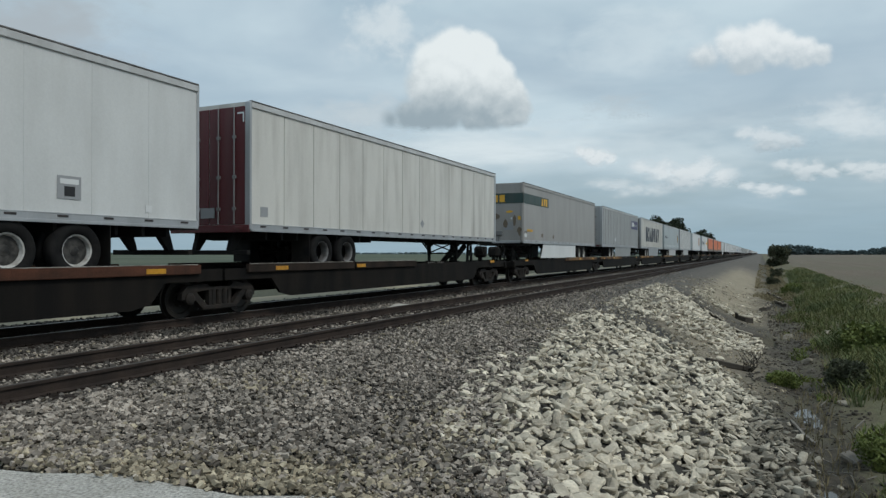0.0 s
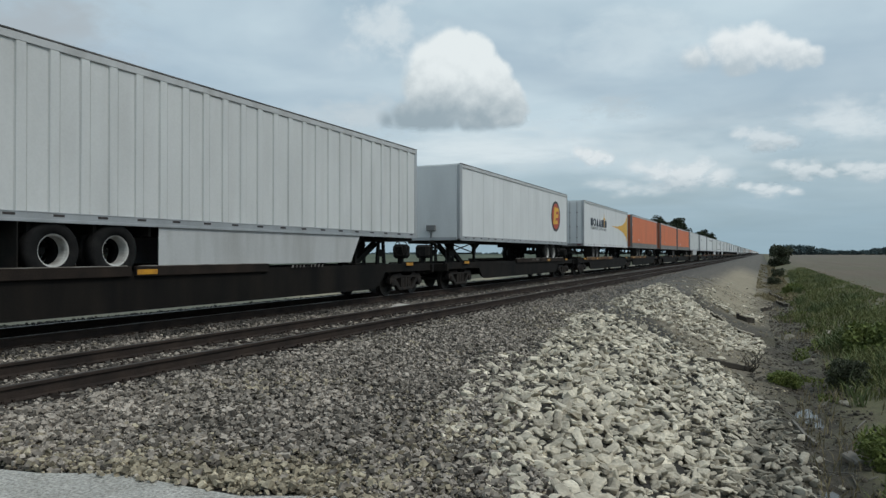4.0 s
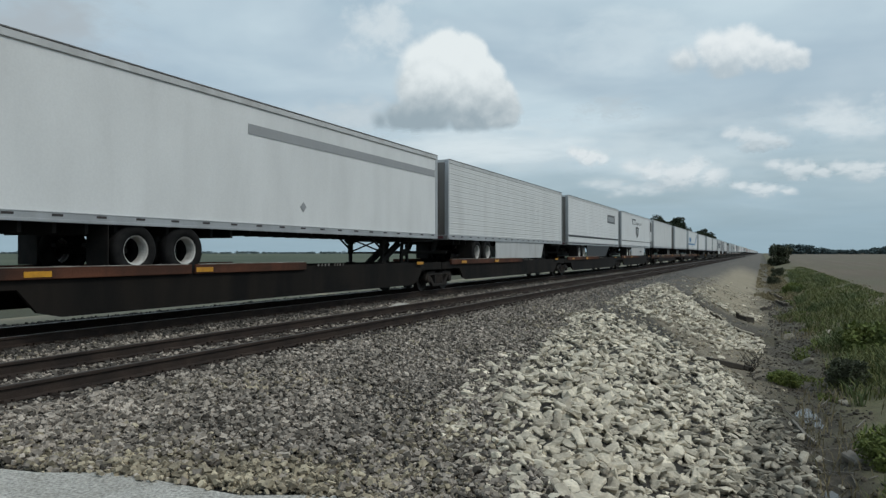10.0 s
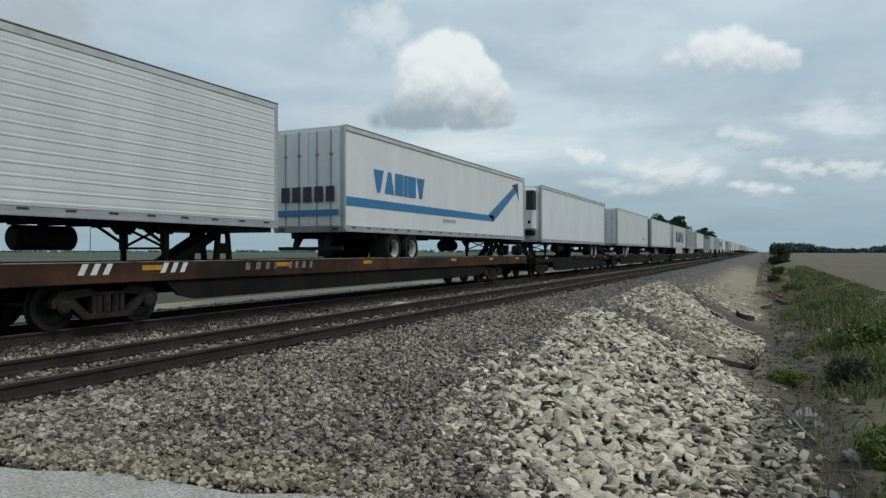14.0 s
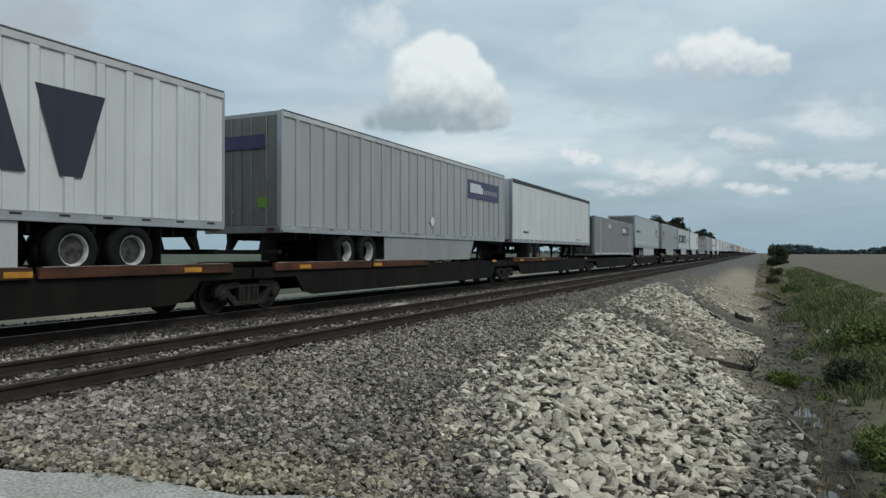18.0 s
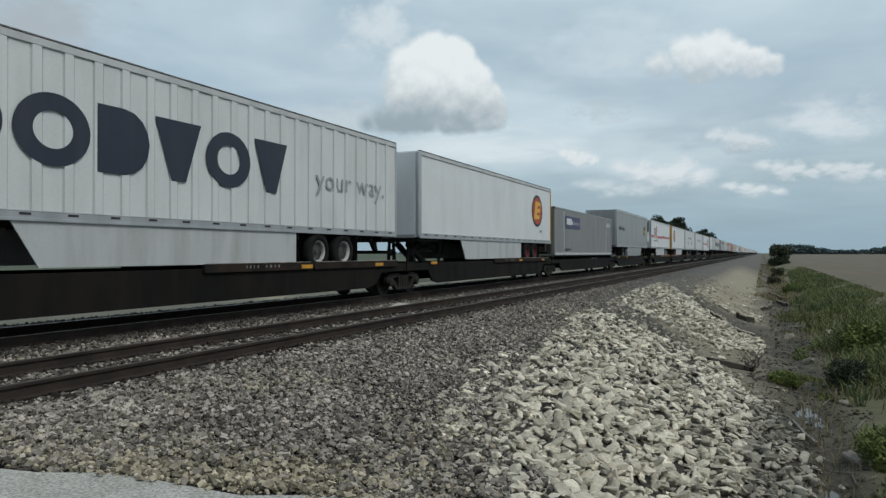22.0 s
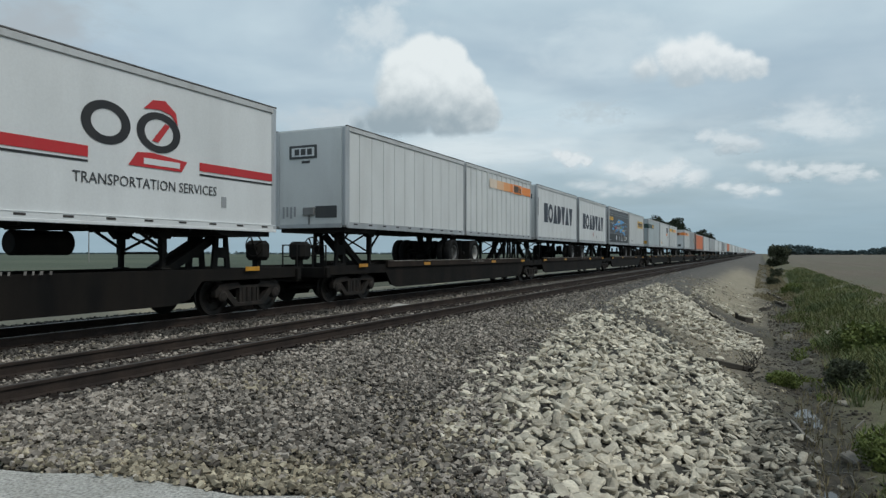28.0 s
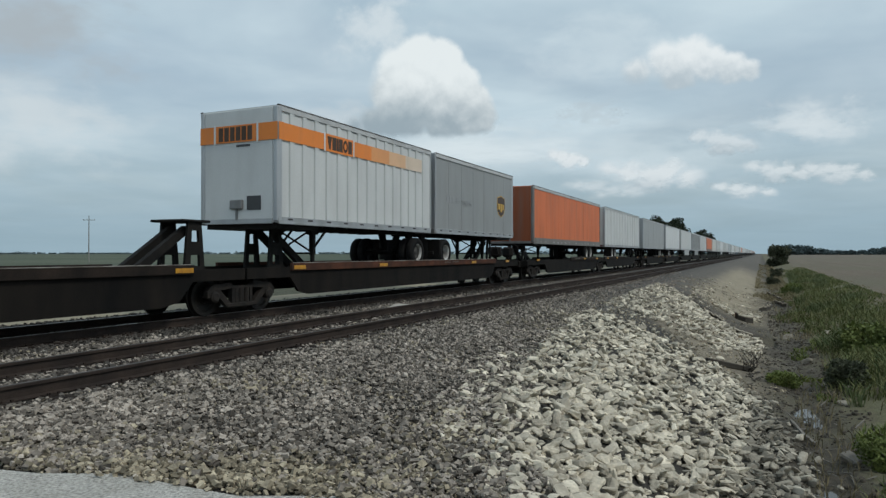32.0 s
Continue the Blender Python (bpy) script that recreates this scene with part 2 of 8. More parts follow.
RIPRAP_SILTED = material("silt_stained_riprap", (0.36, 0.33, 0.27), (0.18, 0.163, 0.13), rough=0.95, scale=2.2, grain=0.14, grain_scale=30, bump=0.4, bump_scale=25, island=0.45, spec=0.1)
RIPRAP_ONE = material("white_limestone_rock", (0.61, 0.553, 0.445), (0.36, 0.323, 0.257), rough=0.9, scale=2.2, grain=0.16, grain_scale=30, bump=0.4, bump_scale=25, vary=0.36, spec=0.15)
ROAD_MAT = material("pale_worn_road_surface", (0.46, 0.445, 0.41), (0.36, 0.345, 0.31), rough=0.95, scale=5, grain=0.4, grain_scale=38, bump=1.0, bump_scale=45, spec=0.1)
GRASS_BLADE = material("grass_blade", (0.105, 0.130, 0.050), (0.165, 0.166, 0.074), rough=0.8, scale=0.8, island=0.45, spec=0.1)
GRASS_DARK = material("rank_grass_blade", (0.078, 0.105, 0.045), (0.12, 0.136, 0.063), rough=0.8, scale=0.8, island=0.35, spec=0.15)
# skirt white, greyed to carry the shadow under the trailer, with scuffs
SKIRT = paint("scuffed_shaded_white_skirt", (0.48, 0.49, 0.49), dirt_amount=0.4)
WEED_LEAF = material("weed_leaf", (0.13, 0.15, 0.035), (0.085, 0.12, 0.03), rough=0.8, scale=1.5, island=0.35)
DRY_GRASS = material("dry_grass", (0.24, 0.20, 0.115), (0.17, 0.145, 0.085), rough=0.9, scale=0.8, island=0.35)
LEAF_DARK = material("dark_tree_leaf", (0.016, 0.026, 0.012), (0.028, 0.038, 0.017), rough=0.8, scale=0.3, island=0.4)
BUSH_LEAF = material("bush_leaf", (0.042, 0.052, 0.028), (0.066, 0.072, 0.040), rough=0.8, scale=0.4, island=0.4)
# leaf colour of the far woods, with blue-grey air haze mixed in
HAZE_LEAF = material("haze_tinted_far_wood", (0.088, 0.125, 0.130), (0.108, 0.145, 0.147), rough=0.9, scale=0.02, island=0.25)
BARK = material("bark", (0.08, 0.065, 0.05), rough=0.9, scale=4, bump=0.5)
POLE_GREY = material("weathered_pole_wood", (0.26, 0.25, 0.23), rough=0.9, scale=3, stretch=(3, 3, 0.3))
CONCRETE = material("pale_concrete", (0.46, 0.44, 0.40), (0.36, 0.34, 0.31), rough=0.9, scale=6, grain=0.1)
MUD = material("wet_mud_bank", (0.06, 0.05, 0.036), (0.028, 0.024, 0.018), rough=0.8, scale=2, grain=0.2, bump=0.5, bump_scale=18)
TOP_RAIL = paint("grey_white_top_rail", (0.50, 0.51, 0.51), dirt_amount=0.35)
EDGE_DARK = material("dark_roof_edging", (0.045, 0.043, 0.04), (0.16, 0.155, 0.15), rough=0.6, scale=1.5, grain=0.2)
DOOR_DARK = paint("dark_container_door", (0.055, 0.048, 0.043), rough=0.6, dirt_amount=0.4)
# pale tone that imitates skylight on the top edge of the deck kerb
KERB_HIGHLIGHT = material("painted_kerb_highlight", (0.34, 0.32, 0.29), (0.10, 0.08, 0.065), rough=0.55, scale=2.5, grain=0.2, spec=0.2)
STENCIL = material("faded_stencil_paint", (0.24, 0.23, 0.21), (0.07, 0.06, 0.055), rough=0.8, scale=5, grain=0.2)
DISC_DARK = material("grimy_wheel_disc", (0.060, 0.056, 0.051), (0.018, 0.017, 0.016), rough=0.6, scale=7, contrast=(0.42, 0.6), grain=0.15)
PUDDLE = material("still_ditch_water", (0.07, 0.065, 0.055), (0.045, 0.042, 0.036), rough=0.12, scale=2)
SILT = material("pale_dried_silt", (0.20, 0.185, 0.16), (0.13, 0.118, 0.10), rough=0.9, scale=5, grain=0.15, bump=0.4, bump_scale=20)
CRUST = material("pale_sandy_crust", (0.40, 0.355, 0.275), (0.27, 0.24, 0.185), rough=0.95, scale=3, grain=0.2, bump=0.4, bump_scale=20)
TIMBER_DARK = material("wet_dark_timber", (0.045, 0.038, 0.03), rough=0.8, scale=5, stretch=(4, 0.5, 4), bump=0.4)


# ---- mesh building ----
class Solid:
    """Collects simple closed forms as one mesh."""

    def __init__(self):
        self.v, self.f = [], []

    def add(self, verts, faces, m=None):
        n = len(self.v)
        self.v += [tuple(m @ Vector(p)) for p in verts] if m else [tuple(p) for p in verts]
        self.f += [tuple(i + n for i in f) for f in faces]
        return self

    def box(self, x0, x1, y0, y1, z0, z1, c=0.0, m=None):
        """A box, its edges cut off by c."""
        if c <= 0:
            v = [(x, y, z) for x in (x0, x1) for y in (y0, y1) for z in (z0, z1)]
            return self.add(v, [(0, 1, 3, 2), (4, 6, 7, 5), (0, 4, 5, 1), (2, 3, 7, 6), (0, 2, 6, 4), (1, 5, 7, 3)], m)
        v, ix = [], {}
        for i, (x, sx) in enumerate(((x0, 1), (x1, -1))):
            for j, (y, sy) in enumerate(((y0, 1), (y1, -1))):
                for k, (z, sz) in enumerate(((z0, 1), (z1, -1))):
                    for a, p in enumerate(((x, y + sy * c, z + sz * c), (x + sx * c, y, z + sz * c), (x + sx * c, y + sy * c, z))):
                        ix[i, j, k, a] = len(v)
                        v.append(p)
        f = []
        for i in (0, 1):
            q = [ix[i, 0, 0, 0], ix[i, 0, 1, 0], ix[i, 1, 1, 0], ix[i, 1, 0, 0]]
            f.append(q if i == 0 else q[::-1])
            q = [ix[0, i, 0, 1], ix[1, i, 0, 1], ix[1, i, 1, 1], ix[0, i, 1, 1]]
            f.append(q if i == 0 else q[::-1])
            q = [ix[0, 0, i, 2], ix[0, 1, i, 2], ix[1, 1, i, 2], ix[1, 0, i, 2]]
            f.append(q if i == 0 else q[::-1])
        for i in (0, 1):
            for j in (0, 1):
                f.append([ix[i, j, 0, 0], ix[i, j, 1, 0], ix[i, j, 1, 1], ix[i, j, 0, 1]])
                f.append([ix[i, 0, j, 0], ix[i, 1, j, 0], ix[i, 1, j, 2], ix[i, 0, j, 2]])
                f.append([ix[0, i, j, 1], ix[1, i, j, 1], ix[1, i, j, 2], ix[0, i, j, 2]])
                for k in (0, 1):
                    f.append([ix[i, j, k, 0], ix[i, j, k, 1], ix[i, j, k, 2]])
        return self.add(v, f, m)

    def prism(self, pts, a0, a1, axis="x", m=None):
        """A flat outline drawn out along an axis. Points are the two other coordinates, in order (x: y, z; y: x, z; z: x, y)."""
        def put(a, p):
            return {"x": (a, p[0], p[1]), "y": (p[0], a, p[1]), "z": (p[0], p[1], a)}[axis]
        n = len(pts)
        v = [put(a0, p) for p in pts] + [put(a1, p) for p in pts]
        f = [tuple(range(n)), tuple(range(2 * n - 1, n - 1, -1))] + [(i, (i + 1) % n, n + (i + 1) % n, n + i) for i in range(n)]
        return self.add(v, f, m)

    def lathe(self, prof, axis="x", n=20, at=(0, 0, 0), closed=False, m=None):
        """A profile of (along, radius) turned about an axis through at."""
        v, f = [], []
        for i in range(n):
            c, s = math.cos(2 * math.pi * i / n), math.sin(2 * math.pi * i / n)
            for a, r in prof:
                p = {"x": (a, r * c, r * s), "y": (r * c, a, r * s), "z": (r * c, r * s, a)}[axis]
                v.append((p[0] + at[0], p[1] + at[1], p[2] + at[2]))
        k = len(prof)
        for i in range(n):
            j = (i + 1) % n
            for a in range(k if closed else k - 1):
                b = (a + 1) % k
                f.append((i * k + a, i * k + b, j * k + b, j * k + a))
        if not closed:
            f.append(tuple(i * k for i in range(n)))
            f.append(tuple(i * k + k - 1 for i in range(n))[::-1])
        return self.add(v, f, m)

    def bar(self, p, q, w, h=None):
        """A square bar from p to q."""
        p, q = Vector(p), Vector(q)
        d = q - p
        m = Matrix.Translation(p) @ d.to_track_quat("Y", "Z").to_matrix().to_4x4()
        h = h or w
        return self.box(-w / 2, w / 2, 0, d.length, -h / 2, h / 2, 0, m)

    def mesh(self, name, smooth=False):
        me = bpy.data.meshes.new(name)
        me.from_pydata(self.v, [], self.f)
        bm = bmesh.new()
        bm.from_mesh(me)
        bmesh.ops.recalc_face_normals(bm, faces=bm.faces)
        bm.to_mesh(me)
        bm.free()
        if smooth:
            for p in me.polygons:
                p.use_smooth = True
        return me


MESHES = {}


def shared(key, make, smooth=False):
    if key not in MESHES:
        MESHES[key] = make().mesh(key if isinstance(key, str) else str(key[0]), smooth)
    return MESHES[key]


def part(name, me, mat, parent, label="", m=None):
    """Links one mesh as one part under a thing or part."""
    if isinstance(me, Solid):
        me = me.mesh(name)
    ob = new(name, me)
    if not me.materials:
        me.materials.append(mat)
    if me.materials[0] != mat:
        ob.material_slots[0].link = "OBJECT"
        ob.material_slots[0].material = mat
    if m is not None:
        ob.matrix_basis = m
    ob.parent = parent
    if label:
        ob["label"] = label
    return ob


def thing(name, label, category, group="", kind="", at=None):
    ob = new(name)
    ob.empty_display_size = 0.3
    tagged(ob, label, category, group, kind)
    if at is not None:
        ob.matrix_basis = at
    return ob


def setting(name, me, mat, label, category, kind="structure"):
    ob = new(name, me)
    for x in (mat if isinstance(mat, (list, tuple)) else [mat]):
        me.materials.append(x)
    return tagged(ob, label, category, kind=kind)


# ---- the lie of the land ----
def ease(a, b, x):
    x = min(1.0, max(0.0, (x - a) / (b - a)))
    return x * x * (3 - 2 * x)


EDGE = [(4.2, -0.9), (5.3, -1.75), (6.4, -2.55), (10, -3.5), (18, -4.85), (37, -5.7), (80, -5.9), (6000, -5.9)]


def brink(y):
    """Where the ballast shoulder breaks off into the bank."""
    if y <= EDGE[0][0]:
        return EDGE[0][1]
    for (a, p), (b, q) in zip(EDGE, EDGE[1:]):
        if y <= b:
            return p + (q - p) * (y - a) / (b - a)
    return EDGE[-1][1]


GULLY = [(-5.3, 41.8), (-4.55, 40.2), (-3.3, 36.7), (-2.3, 33.5), (-1.0, 30.8), (-0.1, 30.1), (0.6, 30.0)]


def gully(x):
    """How far along the line the lip of the gully crosses the bank."""
    if x <= GULLY[0][0]:
        return GULLY[0][1]
    for (a, p), (b, q) in zip(GULLY, GULLY[1:]):
        if x <= b:
            return p + (q - p) * (x - a) / (b - a)
    return GULLY[-1][1]


def land(x, y):
    """Height of the ground."""
    e = brink(y)
    if x < -15.2:
        z = -0.32 - 0.75 * ease(-17.5, -24, x) * (1 if x < -17.5 else 0)
        if x >= -17.5:
            z = -0.32
    elif x < -6.2:
        z = -0.195
    elif x < e:
        z = -0.195 - 0.175 * ease(-6.2, e, x) if e > -6.1 else -0.22
    elif x < 0.4:
        z = -0.37 - 1.85 * (0.35 * (x - e) / (0.4 - e) + 0.65 * ease(e, 0.4, x))
    elif x < 1.5:
        z = -2.22 - 0.1 * math.sin((x - 0.4) / 1.1 * math.pi)
    elif x < 6.4:
        z = -2.22 + 1.02 * (0.3 * (x - 1.5) / 4.9 + 0.7 * ease(1.5, 6.4, x))
    else:
        z = -1.2
    if -3.5 < x < 7 and 0 < y < 140:
        z += 0.09 * noise.noise((x * 0.9, y * 0.5, 3.0)) * ease(-3.5, -1.0, x)
    # a gully washed across the bank
    if -5 < x < 0.5 and 22 < y < 46:
        w = y - gully(x) - 0.2 * noise.noise((x * 1.3, 4.0, 1.0))
        z -= 0.62 * (max(0.0, 1 - w / 2.4) if w > 0 else max(0.0, 1 + w / 0.45)) * ease(-5, -3.4, x)
    if y < 14:
        z = max(z, -0.22 - 0.42 * max(0.0, y - 3.7))
    return z


def steps(marks):
    out = []
    for (a, d), (b, _) in zip(marks, marks[1:]):
        n = max(1, round((b - a) / d))
        out += [a + (b - a) * i / n for i in range(n)]
    return out + [marks[-1][0]]


def sheet(xs, ys, height):
    v = [(x, y, height(x, y)) for y in ys for x in xs]
    k = len(xs)
    f = [(j * k + i, j * k + i + 1, (j + 1) * k + i + 1, (j + 1) * k + i) for j in range(len(ys) - 1) for i in range(k - 1)]
    me = bpy.data.meshes.new("ground")
    me.from_pydata(v, [], f)
    return me


def ground_material():
    m = bpy.data.materials.new("trackside_ground")
    m.use_nodes = True
    nd, ln = m.node_tree.nodes, m.node_tree.links
    bs = nd["Principled BSDF"]
    bs.inputs["Roughness"].default_value = 0.95
    tc = nd.new("ShaderNodeTexCoord")
    sep = nd.new("ShaderNodeSeparateXYZ")
    ln.new(tc.outputs["Object"], sep.inputs[0])
    acr = nd.new("ShaderNodeAttribute"); acr.attribute_name = "across"
    lip = nd.new("ShaderNodeAttribute"); lip.attribute_name = "past_gully"

    def tex(scale, detail=5.0, rough=0.6):
        n = nd.new("ShaderNodeTexNoise")
        n.inputs["Scale"].default_value, n.inputs["Detail"].default_value, n.inputs["Roughness"].default_value = scale, detail, rough
        ln.new(tc.outputs["Object"], n.inputs["Vector"])
        return n.outputs[0]

    def num(op, a, b):
        n = nd.new("ShaderNodeMath"); n.operation = op
        for i, v in enumerate((a, b)):
            if isinstance(v, bpy.types.NodeSocket):
                ln.new(v, n.inputs[i])
            else:
                n.inputs[i].default_value = v
        return n.outputs[0]

    def rng(v, a, b, lo=0.0, hi=1.0):
        n = nd.new("ShaderNodeMapRange")
        n.inputs["From Min"].default_value, n.inputs["From Max"].default_value = a, b
        n.inputs["To Min"].default_value, n.inputs["To Max"].default_value = lo, hi
        ln.new(v, n.inputs["Value"])
        return n.outputs[0]

    def mix(fac, a, b):
        x = nd.new("ShaderNodeMix"); x.data_type = "RGBA"
        for key, v in (("Factor", fac), ("A", a), ("B", b)):
            if isinstance(v, bpy.types.NodeSocket):
                ln.new(v, x.inputs[key])
            else:
                x.inputs[key].default_value = v if key == "Factor" else (*v, 1)
        return x.outputs[2]

    big, mid, fine, tiny = tex(0.13), tex(0.9), tex(9.0, 6.0), tex(26.0, 4.0, 0.8)
    wob = num("MULTIPLY", num("SUBTRACT", mid, 0.5), 2.2)
    x = num("ADD", sep.outputs["X"], wob)
    d = num("ADD", acr.outputs["Fac"], wob)
    # ballast sheet painted near black to stand for shade between the stones
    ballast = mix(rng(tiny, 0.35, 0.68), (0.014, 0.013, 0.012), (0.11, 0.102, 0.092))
    pale = mix(rng(fine, 0.3, 0.7), (0.34, 0.295, 0.205), (0.25, 0.222, 0.155))
    green = mix(rng(mid, 0.3, 0.7), (0.034, 0.052, 0.028), (0.048, 0.064, 0.034))
    green = mix(rng(tex(0.012, 3.0), 0.42, 0.6), green, (0.075, 0.088, 0.05))
    verge = mix(rng(fine, 0.3, 0.7), (0.044, 0.046, 0.024), (0.070, 0.070, 0.040))
    green = mix(rng(sep.outputs["X"], -60, -32), green, verge)
    # near-black bank colour: shade between the riprap rocks, painted into the soil
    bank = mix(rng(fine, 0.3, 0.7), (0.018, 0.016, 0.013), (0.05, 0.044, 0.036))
    wash = nd.new("ShaderNodeMapping"); wash.inputs["Scale"].default_value = (0.35, 1.6, 0.35)
    ln.new(tc.outputs["Object"], wash.inputs[0])
    runs = nd.new("ShaderNodeTexNoise"); runs.inputs["Scale"].default_value, runs.inputs["Detail"].default_value = 1.4, 6.0
    ln.new(wash.outputs[0], runs.inputs["Vector"])
    tan = mix(rng(runs.outputs[0], 0.36, 0.62), (0.205, 0.174, 0.120), (0.315, 0.272, 0.195))
    tan = mix(rng(fine, 0.62, 0.72), tan, (0.11, 0.096, 0.075))
    soil = mix(rng(fine, 0.3, 0.7), (0.135, 0.113, 0.082), (0.28, 0.243, 0.180))
    mud = mix(rng(fine, 0.3, 0.7), (0.030, 0.026, 0.018), (0.088, 0.074, 0.052))
    mud = mix(rng(tex(0.8, 4.0), 0.50, 0.68), mud, (0.105, 0.095, 0.062))
    grass = mix(rng(fine, 0.3, 0.7), (0.10, 0.102, 0.052), (0.165, 0.155, 0.085))
    field = mix(rng(big, 0.3, 0.7), (0.128, 0.098, 0.068), (0.104, 0.084, 0.057))
    rows = nd.new("ShaderNodeMapping"); rows.inputs["Scale"].default_value = (0.5, 0.012, 1.0)
    ln.new(tc.outputs["Object"], rows.inputs[0])
    drill = nd.new("ShaderNodeTexNoise"); drill.inputs["Scale"].default_value, drill.inputs["Detail"].default_value = 1.0, 3.0
    ln.new(rows.outputs[0], drill.inputs["Vector"])
    field = mix(rng(drill.outputs[0], 0.45, 0.65), field, (0.148, 0.118, 0.082))
    field = mix(rng(tex(0.02, 3.0), 0.45, 0.62), field, (0.112, 0.100, 0.062))
    col = mix(rng(num("ADD", sep.outputs["X"], num("MULTIPLY", wob, 0.4)), -19.4, -18.4), green, pale)
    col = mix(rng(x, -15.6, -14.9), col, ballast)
    # along the bank: painted gap shade under the rocks, soil, a wet gully, then the bare pale slope
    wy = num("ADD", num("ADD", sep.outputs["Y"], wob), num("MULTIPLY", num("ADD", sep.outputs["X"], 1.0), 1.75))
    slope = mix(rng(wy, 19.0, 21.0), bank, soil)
    damp = mix(rng(fine, 0.3, 0.7), (0.040, 0.034, 0.026), (0.115, 0.099, 0.076))
    slope = mix(rng(lip.outputs["Fac"], -0.15, 0.15), slope, damp)
    slope = mix(rng(num("ADD", lip.outputs["Fac"], wob), 4.6, 7.2), slope, tan)
    far_gravel = mix(rng(tex(5.0, 6.0, 0.75), 0.38, 0.62), (0.052, 0.046, 0.039), (0.140, 0.126, 0.105))
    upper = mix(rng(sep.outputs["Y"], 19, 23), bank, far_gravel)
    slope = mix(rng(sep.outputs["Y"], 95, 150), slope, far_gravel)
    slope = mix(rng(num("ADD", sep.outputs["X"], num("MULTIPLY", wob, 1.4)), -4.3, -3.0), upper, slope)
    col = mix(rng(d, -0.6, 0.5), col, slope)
    col = mix(rng(num("ADD", sep.outputs["X"], num("MULTIPLY", wob, 1.6)), -1.0, 0.7), col, mud)
    col = mix(rng(x, 1.3, 2.2), col, mix(rng(tex(0.45, 4.0), 0.48, 0.60), grass, (0.085, 0.066, 0.042)))
    col = mix(rng(x, 5.2, 7.0), col, field)
    ln.new(col, bs.inputs["Base Color"])
    bp = nd.new("ShaderNodeBump")
    bp.inputs["Strength"].default_value, bp.inputs["Distance"].default_value = 0.8, 0.03
    ln.new(tiny, bp.inputs["Height"])
    ln.new(bp.outputs[0], bs.inputs["Normal"])
    return m


XS = steps([(-4600, 900), (-1000, 200), (-200, 40), (-60, 8), (-26, 1.0), (-15.4, 0.2), (-14.8, 2.0), (-6.4, 0.4), (-4.8, 0.16), (3.0, 0.35), (8.0, 3), (30, 30), (300, 200), (1200, 850), (4600, 1)])
YS = steps([(-4600, 900), (-1000, 200), (-100, 15), (0, 1.0), (3.4, 0.15), (42, 0.3), (60, 1.0), (140, 10), (400, 60), (1200, 300), (4700, 1)])
ground_mesh = sheet(XS, YS, land)
att = ground_mesh.attributes.new("across", "FLOAT", "POINT")
att.data.foreach_set("value", [x - brink(y) for y in YS for x in XS])
att = ground_mesh.attributes.new("past_gully", "FLOAT", "POINT")
att.data.foreach_set("value", [y - gully(x) for y in YS for x in XS])
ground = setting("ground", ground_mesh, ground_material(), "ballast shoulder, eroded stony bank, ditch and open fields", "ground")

# road over the crossing
road = Solid()
edge_pts = [(-60, 1.2)] + [(-6.4 + 0.55 * i, 2.95 + 0.10 * i + 0.10 * math.sin(i * 1.9)) for i in range(9)] + [(0.5, 3.7), (3.4, 3.6), (60, 3.6), (60, -5.0), (-60, -5.0)]
road.prism(edge_pts, -0.5, -0.185, "z")
setting("road", road.mesh("road"), ROAD_MAT, "pale worn road surface at the grade crossing", "road")

# ---- tracks ----
NEAR_X, TRAIN_X = -7.98, -12.10


def rail_profile():
    half = [(0.070, -0.172), (0.070, -0.160), (0.012, -0.140), (0.010, -0.045), (0.036, -0.034), (0.036, -0.006), (0.030, 0.0)]
    return half + [(-x, z) for x, z in reversed(half)]


def track(name, cx, label, head):
    ob = thing(name, label, "railway track", kind="structure", at=pose(cx, 0, 0))
    for sx in (-0.7535, 0.7535):
        r = Solid().prism([(x + sx, z) for x, z in rail_profile()], -400, 2400, "y")
        rail = part("rail", r, RAIL_SIDE, ob, "rusty steel rail")
        part("rail_head", Solid().box(sx - 0.03, sx + 0.03, -400, 2400, 0.0, 0.004), head, rail, "worn running surface")
    return ob


track_near = track("track_near", NEAR_X, "idle main track with rusty rails on dark wooden ties", RAIL_DULL)
track_far = track("track_far", TRAIN_X, "busy main track under the train, rails worn bright", RAIL_HEAD)

# ---- the train: how far it has come at each time ----
TRAVEL = [(0, 0.0), (3, 75.34), (6, 150.59), (9, 225.56), (12, 300.59), (14.5, 363.0), (17, 425.38), (20, 500.13), (23, 574.98),
          (25.5, 636.98), (28, 698.8), (30, 747.86), (32, 796.91)]
ROLL_Z = {}           # height of each thing's own zero over the rails
ROLLING = []          # every thing of the train, with its place along it at the start
DECK = 0.95


def roll(ob, s, z, turn=0):
    ROLLING.append((ob, s, z, turn))
    ROLL_Z[ob.name] = z
    ob.matrix_basis = pose(TRAIN_X, s, z, 0, 0, turn)
    return ob


def tyre_form():
    s = Solid()
    return s.lathe([(0, 0.29), (0, 0.44), (0.015, 0.475), (0.05, 0.498), (0.20, 0.498), (0.235, 0.475), (0.25, 0.44), (0.25, 0.29)], "x", 28, closed=True)


def rim_form():
    s = Solid()
    s.lathe([(0.02, 0.285), (0.225, 0.297), (0.242, 0.287), (0.230, 0.264), (0.18, 0.246), (0.02, 0.246)], "x", 28, closed=True)
    return s


